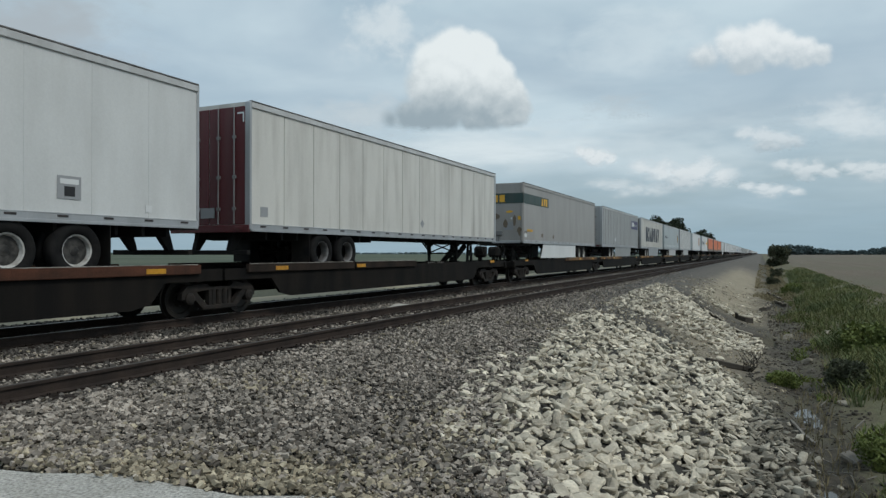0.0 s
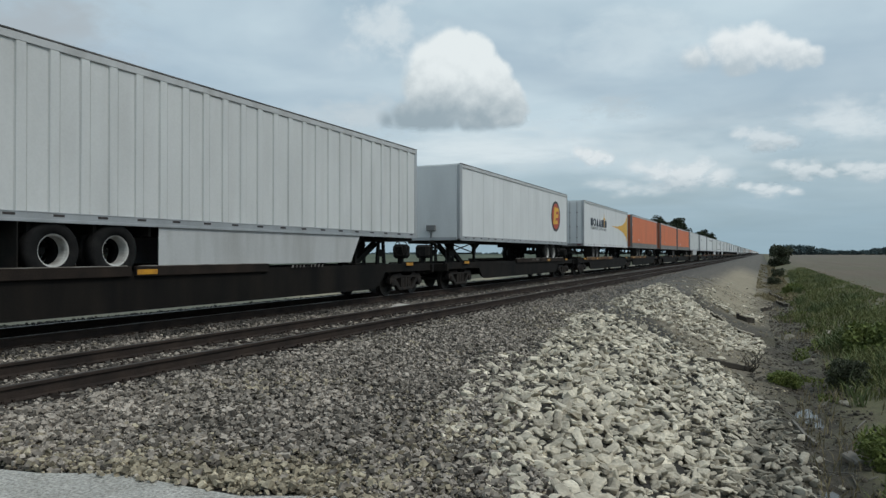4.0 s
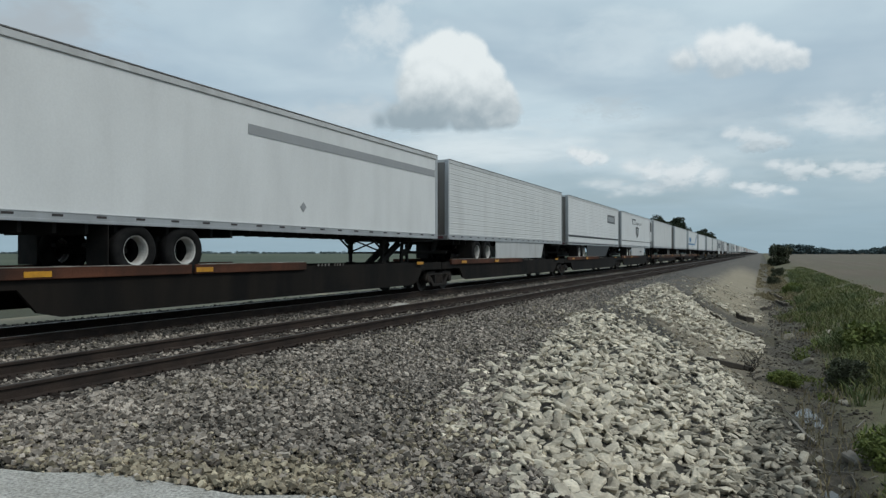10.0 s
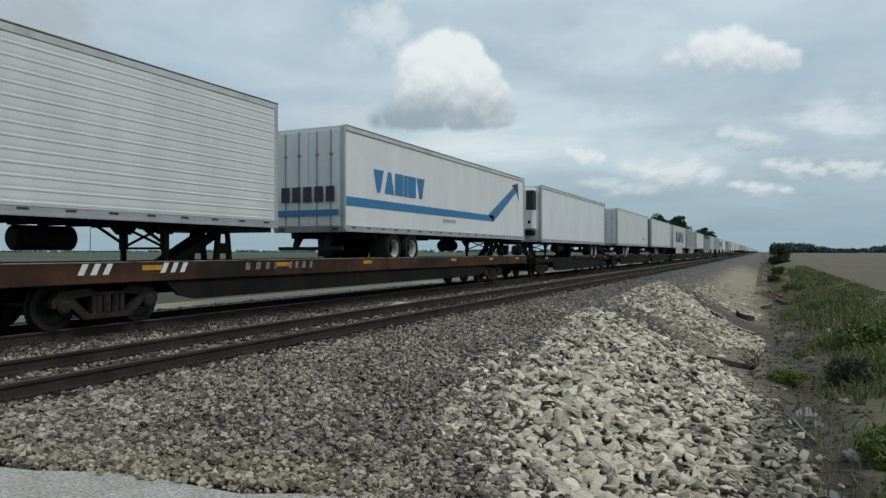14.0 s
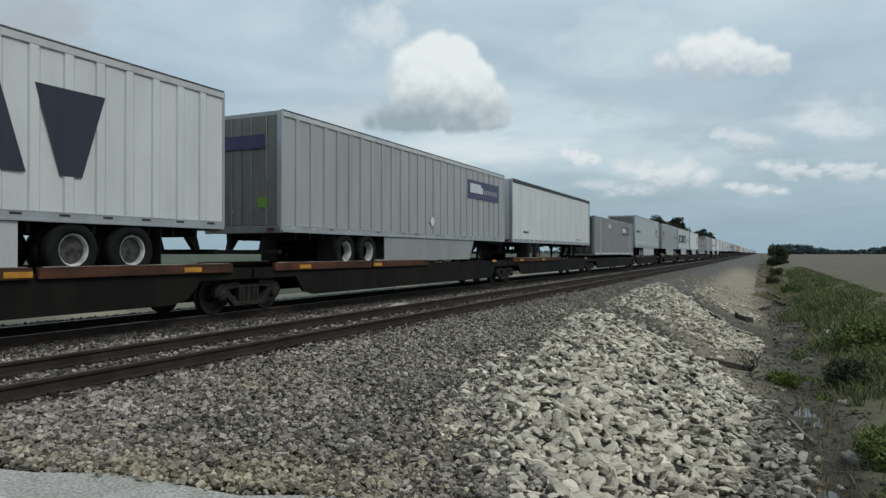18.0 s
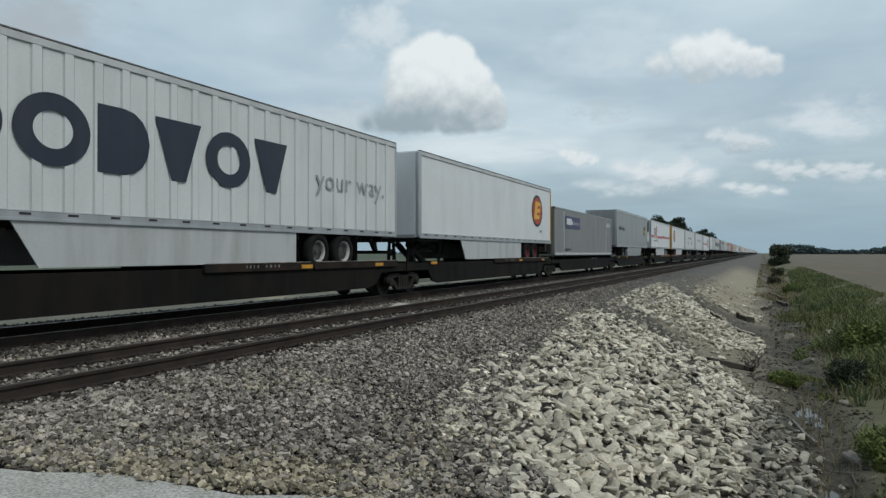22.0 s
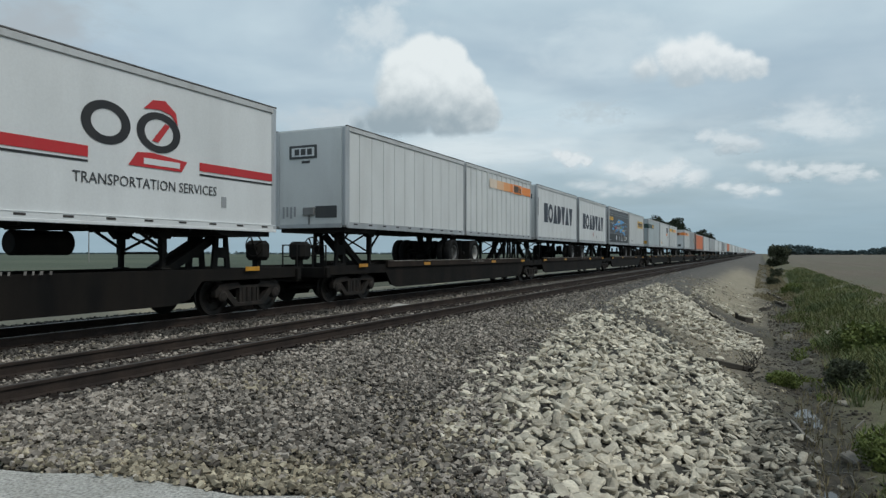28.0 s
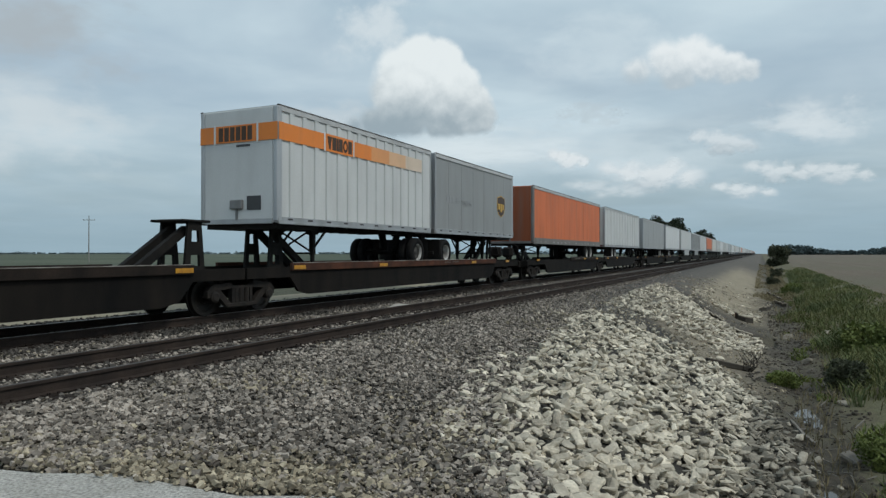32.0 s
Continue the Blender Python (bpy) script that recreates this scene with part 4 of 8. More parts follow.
def add_hitch(ob, y, z, way, h):
    """A folding trailer hitch: head plate, two ladder legs and two struts."""
    turn = Matrix.Translation((0, y, z)) @ (Matrix() if way > 0 else Matrix.Rotation(math.pi, 4, "Z"))
    head = part("hitch", shared(("hitch", h), lambda: Solid().box(-0.50, 0.50, -0.42, 0.45, h - 0.06, h, 0.02)), FRAME_BLACK, ob, "black folding trailer hitch", turn)
    for x in (-0.4, 0.4):
        part("hitch_leg", shared("hitch_leg", hitch_leg), FRAME_BLACK, head, "", Matrix.Translation((x, 0, 0)) @ Matrix.Diagonal((1, 1, h - 0.06, 1)))
        part("hitch_strut", shared(("hitch_strut", h), lambda: Solid().bar((0, 0.1, h - 0.22), (0, 1.5, 0.06), 0.13, 0.19)), FRAME_BLACK, head, "", Matrix.Translation((x * 0.55, 0, 0)))


def brake_wheel():
    s = Solid()
    s.lathe([(-0.017, 0.27), (0.0, 0.253), (0.017, 0.27), (0.0, 0.287)], "y", 22, closed=True)
    for i in range(4):
        a = math.pi * i / 2 + 0.4
        s.bar((0, 0, 0), (0.27 * math.cos(a), 0, 0.27 * math.sin(a)), 0.03)
    s.lathe([(-0.05, 0.06), (0.05, 0.06)], "y", 10)
    return s


def add_truck(ob, y):
    b = part("truck", shared("truck_bolster", lambda: Solid().box(-0.95, 0.95, -0.18, 0.18, 0.36, 0.62, 0.03).box(-0.28, 0.28, -0.28, 0.28, 0.6, 0.78, 0.02)), TRUCK_IRON, ob, "cast iron four-wheel freight truck", Matrix.Translation((0, y, 0)))
    for x in (-1.02, 1.02):
        part("side_frame", shared("side_frame", truck_frame), TRUCK_IRON, b, "", Matrix.Translation((x, 0, 0)) @ (Matrix() if x > 0 else Matrix.Rotation(math.pi, 4, "Z")))
    for d in (-0.91, 0.91):
        part("wheelset", shared("wheelset", wheelset), WHEEL_STEEL, b, "", Matrix.Translation((0, d, 0)))


def railcar(a, b, trucks, hitches, cuts, label, ends=(False, False), steel=CAR_STEEL, edge=DECK_EDGE, amber=(1.9, 6.2, -6.0, -1.9), deck=0.95, curb=1.16, belly=0.40, spans=None, edge_deep=0.20, stencil=0.55, group="railcars of the train"):
    """A trailer-carrying railcar from a to b along the train; trucks, hitches at their places along the train."""
    c, L = (a + b) / 2, b - a
    ob = thing("railcar", label, "railcar", group)
    pts = sill_form(L, belly, 0.80, curb - 0.10, *cuts)
    for x0 in (1.14, -1.22):
        part("side_sill", Solid().prism(pts, x0, x0 + 0.08), steel, ob)
    part("centre_sill", Solid().box(-0.35, 0.35, -L / 2 - 0.1, L / 2 + 0.1, 0.62, deck - 0.03), steel, ob)
    part("deck", Solid().box(-1.20, 1.20, -L / 2 + 0.05, L / 2 - 0.05, deck - 0.035, deck, 0.0), DECK_TOP, ob, "scuffed steel deck")
    bearers = Solid()
    n = max(3, round(L / 2.2))
    for i in range(n):
        y = -L / 2 + 0.6 + (L - 1.2) * i / (n - 1)
        bearers.box(-1.14, 1.14, y - 0.05, y + 0.05, 0.78, deck - 0.036)
    part("cross_bearers", bearers, steel, ob)
    for y0, y1 in (((-L / 2 + cuts[0], L / 2 - cuts[1]),) if spans is None else spans):
        for x0 in (1.20, -1.295):
            part("deck_edge", Solid().box(x0, x0 + 0.095, y0, y1, curb - edge_deep, curb, 0.012), edge, ob, "worn steel kerb along the deck")
        # added strip: the highlight along the kerb's top, put in as colour
        part("kerb_lip", Solid().box(1.215, 1.2985, y0 + 0.1, y1 - 0.1, curb - 0.004, curb + 0.012, 0.004), KERB_HIGHLIGHT, ob, "pale strip painted as the sky-lit top edge of the kerb")
    for f in amber:
        y = f + (-L / 2 if f > 0 else L / 2)
        part("reflector", shared("reflector", lambda: Solid().box(0, 0.012, -0.24, 0.24, -0.05, 0.05, 0.004)), REFLECT_YELLOW, ob, "amber reflector plate", Matrix.Translation((1.296, y, curb - 0.115)))
    code = Solid()
    random.seed(int(a * 10))
    big = 2.6 if edge is CAR_BROWN else 1.0
    y = -L / 2 + L * stencil
    for i in range(9):
        w = random.uniform(0.07, 0.13)
        if i != 4:
            code.prism([(y, curb - 0.05 - 0.065 * big), (y + w * 0.5 * big, curb - 0.05 - 0.065 * big), (y + w * 0.62 * big, curb - 0.05), (y + w * 0.12 * big, curb - 0.05)], 1.2955, 1.2985)
        y += w * big + 0.05
    part("stencil_bars", code, STENCIL, ob, "worn white stencilled car number")
    for y in trucks:
        add_truck(ob, y - c)
    for y, way, h in hitches:
        add_hitch(ob, y - c, deck, way, h)
    for k, sgn in enumerate((-1, 1)):
        if ends[k]:
            y = sgn * (L / 2 - 0.1)
            part("coupler", shared("coupler", lambda: Solid().box(-0.12, 0.12, 0, 0.75, 0.72, 0.95, 0.03).box(-0.2, 0.16, 0.55, 0.85, 0.68, 1.0, 0.05)), TRUCK_IRON, ob, "", Matrix.Translation((0, y, 0)) @ (Matrix() if sgn > 0 else Matrix.Rotation(math.pi, 4, "Z")))
            part("end_sill", Solid().box(-1.3, 1.3, -0.08, 0.08, 0.72, 1.02, 0.02), steel, ob, "", Matrix.Translation((0, y, 0)))

            def rails():
                q = Solid()
                for dx in (0, 0.45):
                    q.bar((dx, 0, 1.0), (dx, 0, 1.62), 0.03)
                q.bar((-0.015, 0, 1.62), (0.465, 0, 1.62), 0.03)
                q.bar((0, 0, 1.32), (0.45, 0, 1.32), 0.025)
                return q
            for x in (0.75,):
                part("hand_rail", shared("hand_rail", rails), FRAME_BLACK, ob, "", Matrix.Translation((x, y, 0)))
            stand = part("brake_stand", shared("brake_stand", lambda: Solid().box(-0.26, 0.30, -0.22, 0.24, 1.22, 1.74, 0.10).box(-0.08, 0.08, -0.08, 0.08, 0.95, 1.3)), FRAME_BLACK, ob, "", Matrix.Translation((0.1, y - sgn * 0.25, 0)))
            part("brake_wheel", shared("brake_wheel", brake_wheel), FRAME_BLACK, stand, "", Matrix.Translation((0.20, -sgn * 0.34, 1.60)))
    roll(ob, c, 0.0)
    return ob


# ---- containers ----
def container(s, label):
    L, zb, zt = 16.15, 1.27 - 0.95, 4.06 - 0.95
    ob = thing("shipping_container", label, "container", "containers on the train")
    part("box_body", shared(("container_body", L), lambda: body_form(L, zb, zt, "container", 0.27)), CONT_GREY, ob)
    for k, (z0, z1, nm) in enumerate(((zt - 0.09, zt + 0.02, "top_rail"), (zb, zb + 0.15, "bottom_rail"))):
        for x0, x1 in ((1.25, 1.298), (-1.298, -1.25)):
            part(nm, shared((nm, "container", z0, x0), lambda: Solid().box(x0, x1, -L / 2, L / 2, z0, z1, 0.01)), SKIRT if nm == "bottom_rail" else CONT_GREY, ob)
    for y in (-L / 2, L / 2, -6.1, 6.1):
        for x in (-1.2, 1.2):
            part("corner_post", shared(("cont_post", x), lambda: Solid().box(x - 0.1, x + 0.1, -0.09, 0.09, zb, zt + 0.02, 0.01)), CONT_GREY if abs(y) > 7 else ALU, ob, "", Matrix.Translation((0, y * 0.9945, 0)))
            for z in (zb - 0.01, zt - 0.09):
                part("corner_casting", shared("corner_casting", lambda: Solid().box(-0.09, 0.09, -0.1, 0.1, 0, 0.12, 0.02)), ALU_DARK, ob, "", Matrix.Translation((1.225 * (1 if x > 0 else -1), y * 0.994, z)))
    for k, (x0, x1) in enumerate(((-1.08, -0.01), (0.01, 1.08))):
        d = part("rear_door", shared(("cont_door", k), lambda: Solid().box(x0, x1, -L / 2 - 0.09, -L / 2, zb + 0.12, zt - 0.1, 0.01)), DOOR_DARK, ob, "dark grimy container door")
        part("lock_rod", shared(("cont_rod", k), lambda: Solid().lathe([(zb + 0.1, 0.02), (zt - 0.08, 0.02)], "z", 8, (x0 + 0.3, -L / 2 - 0.11, 0)).lathe([(zb + 0.1, 0.02), (zt - 0.08, 0.02)], "z", 8, (x0 + 0.75, -L / 2 - 0.11, 0))), ALU_DARK, d)
    roll(ob, s, 0.95)
    ob["long"], ob["flank"] = L, 1.298
    return ob


# ---- what the train carries, from its head on ----
T = {}


def load(key, s, *args, **kw):
    T[key] = container(s, *args, **kw) if key in ("CT", "C2") else trailer(key, s, **kw)


PUP = dict(L=8.53, zb=1.20, zt=4.15)
load("T0", -16.2, nose="L", label="plain white trailer rolling past on a railcar")
load("T1", 2.75, nose="L", axle=3.4, label="plain white trailer with white rims", style="plate", tape=0.9)
load("T2", 20.55, nose="R", style="seams", pitch=1.22, doors=MAROON, body=CREAM, rim=RIM_GREY, label="dull white ribbed trailer with maroon rear doors")
load("T3", 40.65, nose="L", body=GREY_PAINT, pitch=16, corner=GREY_PAINT, top=GREY_PAINT, skirt_lean=-0.5, skirt=CLEAN_WHITE, axle=3.9, label="silver-grey trailer with dark green band and white side skirt")
load("T4", 59.35, nose="R", style="posts", pitch=0.62, body=SILVER_PAINT, skirt=FREIGHT_GREY, label="silver ribbed trailer with a dark blue name panel")
load("T5", 77.6, nose="R", style="posts", pitch=0.61, body=CREAM, skirt=ALU, doors=DOOR_GREY, label="cream ribbed trailer with large navy lettering blocks")
load("T6", 95.35, nose="R", body=PALE_BLUE, bottom=ALU, doors=DOOR_GREY, corner=PALE_BLUE, skirt=SKIRT, pitch=16, label="pale blue-grey trailer with brown and gold shield")
load("T7", 113.2, nose="R", style="posts", pitch=0.58, body=WHITE, skirt=SKIRT, label="white trailer with closely set ribs", doors=DOOR_GREY)
load("T8", 133.15, nose="L", body=CLEAN_WHITE, label="clean white trailer with a red oval emblem")
load("T9", 153.65, nose="R", body=CLEAN_WHITE, label="white trailer with navy blocks and a golden swoosh", doors=CLEAN_WHITE, axle=3.5, rim=RIM_GREY, bottom=CLEAN_WHITE)
load("O1", 172.2, nose="R", body=ORANGE, bottom=GREY_BAND, doors=RUSTY_RED, corner=GREY_BAND, band=0.46, pitch=16, rim=RIM_GREY, label="faded orange trailer with grey lower band and rusty red doors")
load("O2", 191.6, nose="L", body=ORANGE, bottom=GREY_BAND, corner=GREY_BAND, band=0.46, pitch=16, rim=RIM_GREY, frontmat=RUSTY_RED, label="faded orange trailer with grey corner posts")
load("O3", 209.0, nose="L", body=ORANGE, bottom=GREY_BAND, corner=GREY_BAND, band=0.46, pitch=16, rim=RIM_GREY, frontmat=RUSTY_RED, label="faded orange trailer with scuffed grey band")
load("W4", 227.15, nose="R", body=WHITE, doors=MAROON, skirt=SKIRT, style="plate", label="white panelled trailer with maroon rear doors")
load("R5", 246.8, nose="L", body=CLEAN_WHITE, reefer=True, pitch=16, label="white refrigerated trailer with a cooling unit on its nose")
load("R6", 265.0, nose="R", body=CLEAN_WHITE, pitch=16, label="white trailer with a pale grey stripe")
load("R7", 282.15, nose="R", style="corrugated", body=WHITE, skirt=SKIRT, label="white trailer with horizontally corrugated sides", doors=DOOR_GREY)
load("R8", 299.75, nose="R", style="corrugated", body=CLEAN_WHITE, skirt=BLACK_PAINT, skirt_lean=1.4, doors=DOOR_GREY, label="white corrugated trailer with a black stripe")
load("R9", 317.25, nose="R", style="corrugated", body=CLEAN_WHITE, skirt=SKIRT, doors=DOOR_GREY, label="white corrugated trailer with a dark shield emblem")
load("R10", 336.2, nose="L", style="corrugated", body=WHITE, reefer=True, z=0.06, axle=3.0, label="white corrugated refrigerated trailer on a brown flatcar")
load("R11", 355.85, nose="R", style="corrugated", body=WHITE, doors=DOOR_GREY, z=0.06, tank=True, axle=3.6, label="white corrugated trailer with grimy rear doors")
load("R12", 375.0, nose="R", body=CLEAN_WHITE, pitch=16, z=0.06, tank=True, label="white trailer with blue name blocks and blue arrow stripe")
load("R13", 394.05, nose="L", body=CLEAN_WHITE, reefer=True, pitch=16, label="white refrigerated trailer with black cooling grille")
load("R14", 415.4, nose="R", style="corrugated", body=WHITE, tank=True, label="white corrugated trailer with a small green emblem")
load("R15", 434.35, nose="R", style="corrugated", body=WHITE, doors=DOOR_GREY, tank=True, label="white corrugated trailer with dirty barred doors")
load("V2", 453.8, nose="L", style="posts", pitch=0.61, body=WHITE, skirt=SKIRT, skirt_lean=-0.5, axle=3.0, label="white ribbed trailer with large navy lettering blocks")
load("X2", 472.0, nose="R", style="posts", pitch=0.62, body=SILVER_PAINT, skirt=FREIGHT_GREY, doors=DOOR_GREY, label="silver ribbed trailer with indigo name panel")
load("LF", 489.3, nose="R", body=WHITE, label="plain white trailer with small dark lettering", rim=RIM_GREY, top=BLACK_PAINT)
load("CT", 507.0, "grey corrugated container with an indigo name panel")
load("U2", 524.4, nose="R", body=PALE_BLUE, bottom=ALU, doors=DOOR_GREY, corner=PALE_BLUE, skirt=SKIRT, pitch=16, label="pale blue-grey trailer with white skirt and brown shield")
load("U3", 543.85, nose="L", body=FREIGHT_GREY, bottom=ALU, skirt=SILVER_PAINT, axle=3.0, pitch=16, label="grey trailer with a brown and gold shield near its nose")
load("V3", 561.35, nose="L", style="posts", pitch=0.58, body=WHITE, skirt=SKIRT, label="white ribbed trailer with rounded navy lettering blocks", axle=3.6)
load("E2", 579.2, nose="L", body=CLEAN_WHITE, pitch=16, skirt=SKIRT, doors=YELLOW_PAINT, rim=RIM_RED, label="white trailer with red oval emblem and red hubs")
load("C2", 596.15, "grey corrugated container with indigo panel near its front")
load("U4", 614.6, nose="R", tape=0.62, band=0.26, body=FREIGHT_GREY, bottom=ALU, skirt=FREIGHT_GREY, rim=RIM_GREY, pitch=16, label="grey trailer with dark lettering and brown shield")
load("G1", 633.5, nose="L", body=CLEAN_WHITE, reefer="broad", pitch=16, skirt=SKIRT, label="white refrigerated trailer with a red stripe and round logo")
load("E3", 651.8, nose="R", body=CLEAN_WHITE, pitch=16, skirt=SKIRT, doors=YELLOW_PAINT, rim=RIM_RED, label="white trailer with yellow doors and red oval emblem")
load("SA", 668.9, nose="R", body=WHITE, label="white trailer with grey lettering and small square emblems")
load("SB", 686.5, nose="R", body=WHITE, label="white trailer with faint grey lettering")
load("G2", 704.1, nose="R", body=CLEAN_WHITE, pitch=16, tank=True, doors=BLACK_PAINT, label="white trailer with red stripe, round logo and dark doors", bottom=CLEAN_WHITE)
load("Y1", 719.6, rim=RIM_GREY, nose="L", style="seams", pitch=0.71, body=WHITE, label="short white ribbed trailer with a small oval badge", **PUP)
load("Y2", 728.35, nose="R", style="posts", pitch=0.60, body=WHITE, label="short white ribbed trailer with an orange stripe", **PUP)
load("V4", 738.0, rim=RIM_GREY, nose="L", style="plate", pitch=0.8, body=WHITE, label="short white trailer with navy lettering blocks", **PUP)
load("V5", 747.2, nose="R", style="plate", pitch=0.8, body=WHITE, doors=DOOR_GREY, rim=RIM_GREY, label="short white trailer with navy blocks, rear to rear with another", **PUP)
load("DK", 756.85, rim=RIM_GREY, nose="L", style="plate", body=CHARCOAL, bottom=ALU, top=CLEAN_WHITE, label="short trailer wrapped in charcoal with blue brush strokes", **PUP)
load("YL", 765.8, rim=RIM_GREY, nose="R", style="posts", pitch=0.57, body=WHITE, corner=ALU_DARK, doors=DOOR_GREY, label="short ribbed white trailer with a yellow name panel", **PUP)
load("AB", 777.5, nose="L", style="plate", body=PALE_BLUE, label="short grey-blue trailer with dark green band", **PUP)
load("YR", 786.6, nose="R", style="plate", pitch=0.8, body=WHITE, label="short white trailer with blue blocks and orange wedge", **PUP)
load("YW", 795.65, nose="L", style="posts", pitch=0.57, body=WHITE, label="short white ribbed trailer with a yellow-orange stripe", **PUP)
load("YE", 814.65, nose="L", style="posts", pitch=0.55, body=WHITE, label="short white ribbed trailer with a fading orange stripe", **PUP)
load("UP", 823.6, nose="R", style="plate", body=FREIGHT_GREY, label="short dull blue-grey trailer with brown shield", **PUP)
load("OR", 839.25, nose="L", body=ORANGE, bottom=GREY_BAND, corner=GREY_BAND, frontmat=RUSTY_RED, band=0.3, label="faded orange trailer with reddish nose")
load("Q1", 857.2, nose="R", body=WHITE, label="white trailer far down the train", style="posts")
load("Q2", 875.8, nose="L", body=SILVER_PAINT, label="silver-grey trailer far down the train")
load("Q3", 893.6, nose="R", body=CLEAN_WHITE, label="clean white trailer far down the train")

# ---- the cars under them ----
SPINE = "low black articulated car with worn brown deck kerbs"
NAMES = list(T)
FLAT = {"R10", "R11", "R12"}
PAIRS = {"Y1": "Y2", "V4": "V5", "DK": "YL", "AB": "YR", "YE": "UP"}
AT = {ob.name: s for ob, s, z, turn in ROLLING}
LEAD = set("T0 T1 T3 T8 O2 O3 R5 R10 R13 V2 U3 V3 E2 G1 Y1 V4 DK AB YW YE OR Q2".split())


def ends_of(k):
    s, L = AT[T[k].name], T[k]["long"]
    return s - L / 2, s + L / 2


def kingpin(k):
    a, b = ends_of(k)
    return (a + 0.95, 1, 1.02 if T[k]["long"] > 10 else 1.22) if k in LEAD else (b - 0.95, -1, 1.02 if T[k]["long"] > 10 else 1.22)


SHARED = {"T4", "O1", "R15"}          # wide gaps that still ride on one shared truck
TAN_DECKS = set("T3 T4 T5 T6 T9 O1 G1 E3".split())
RUST_DECKS = set("T1 R5 R6 R7 R8 R9 V2 X2 LF U2 U3 YE".split())
units = []
skip = set()
for k in NAMES:
    if k in skip or k in FLAT:
        continue
    group = [k]
    if k in PAIRS:
        group.append(PAIRS[k]); skip.add(PAIRS[k])
    a, b = ends_of(group[0])[0], ends_of(group[-1])[1]
    if k == "YW":
        b = ends_of("YE")[0] - 2.2
    units.append([group, a, b])
for i, (group, a, b) in enumerate(units):
    before = units[i - 1][2] if i else a - 3
    after = units[i + 1][1] if i + 1 < len(units) else b + 3
    g0, g1 = a - before, after - b
    apart0, apart1 = g0 >= 2.35 and group[0] not in SHARED, g1 >= 2.35 and (i + 1 == len(units) or units[i + 1][0][0] not in SHARED)
    x0 = a - (0.5 * g0 - 0.55 if apart0 and g0 < 6 else (1.0 if apart0 else g0 / 2 - 0.04))
    x1 = b + (0.5 * g1 - 0.55 if apart1 and g1 < 6 else (1.0 if apart1 else g1 / 2 - 0.04))
    trucks = [x0 + 1.75] if apart0 else [x0]
    if apart1:
        trucks.append(x1 - 1.75)
    hitches = [] if group[0] in ("CT", "C2") else [kingpin(k) for k in group]
    if group[0] == "YW":
        hitches.append((x1 - 0.75, -1, 1.22))
    low = group[0] in ("CT", "C2")
    c0, c1, half = (3.4 if apart0 else 1.6), (3.4 if apart1 else 1.6), (x1 - x0) / 2
    if len(group) > 1 or group[0] == "YW":
        spans, amber = None, (1.9, 6.2, -6.0, -1.9)
    elif low:
        spans, amber = (), ()
    elif group[0] in LEAD:       # the wheels stand on a plated deck, the nose over a bare spine
        spans, amber = ((half - c1 - 7.6, half - c1 - 3.75), (half - c1 - 3.65, half - c1 + 0.9)), (1.9, -5.6, -1.9)
    else:
        spans, amber = ((-half + c0 - 0.9, -half + c0 + 3.65), (-half + c0 + 3.75, -half + c0 + 7.6)), (1.9, 5.6, -1.9)
    railcar(x0, x1, trucks, hitches, (3.4 if apart0 else 1.6, 3.4 if apart1 else 1.6), SPINE if not low else "low black car carrying a container", (apart0, apart1),
            curb=1.16 if not low else 1.12, edge=DECK_TAN if group[0] in TAN_DECKS else DECK_RUST if group[0] in RUST_DECKS else DECK_EDGE, belly=0.30 if i % 2 else 0.33, deck=0.95 if not low else 1.24, spans=spans, amber=amber)
for a, b, h in ((326.6, 354.3, ["R10"]), (355.1, 383.4, ["R11", "R12"])):
    railcar(a, b, [a + 4.2, b - 4.2], [kingpin(k) for k in h], (5.4, 5.4), "long weathered brown flatcar with amber reflectors", (True, True), edge=CAR_BROWN, edge_deep=0.38, stencil=0.27,
            deck=1.01, curb=1.20, belly=0.40, amber=(1.5, 5.0, 9.0, 13.0, -9.0, -5.0, -1.5), spans=((-(b - a) / 2, (b - a) / 2),))

flat = next(ob for ob, p, z, turn in ROLLING if ob.name.startswith("railcar") and abs(p - 369.25) < 0.1)
for p in (358.6, 358.85, 359.1, 360.4, 360.65, 360.9):
    part("hatch_stripe", shared("hatch_stripe", lambda: Solid().prism([(-0.10, 0.98), (0.02, 0.98), (0.12, 1.18), (0.0, 1.18)], 1.2965, 1.300)), CLEAN_WHITE, flat, "white slanting hatch stripe", Matrix.Translation((0, p - 369.25, 0)))

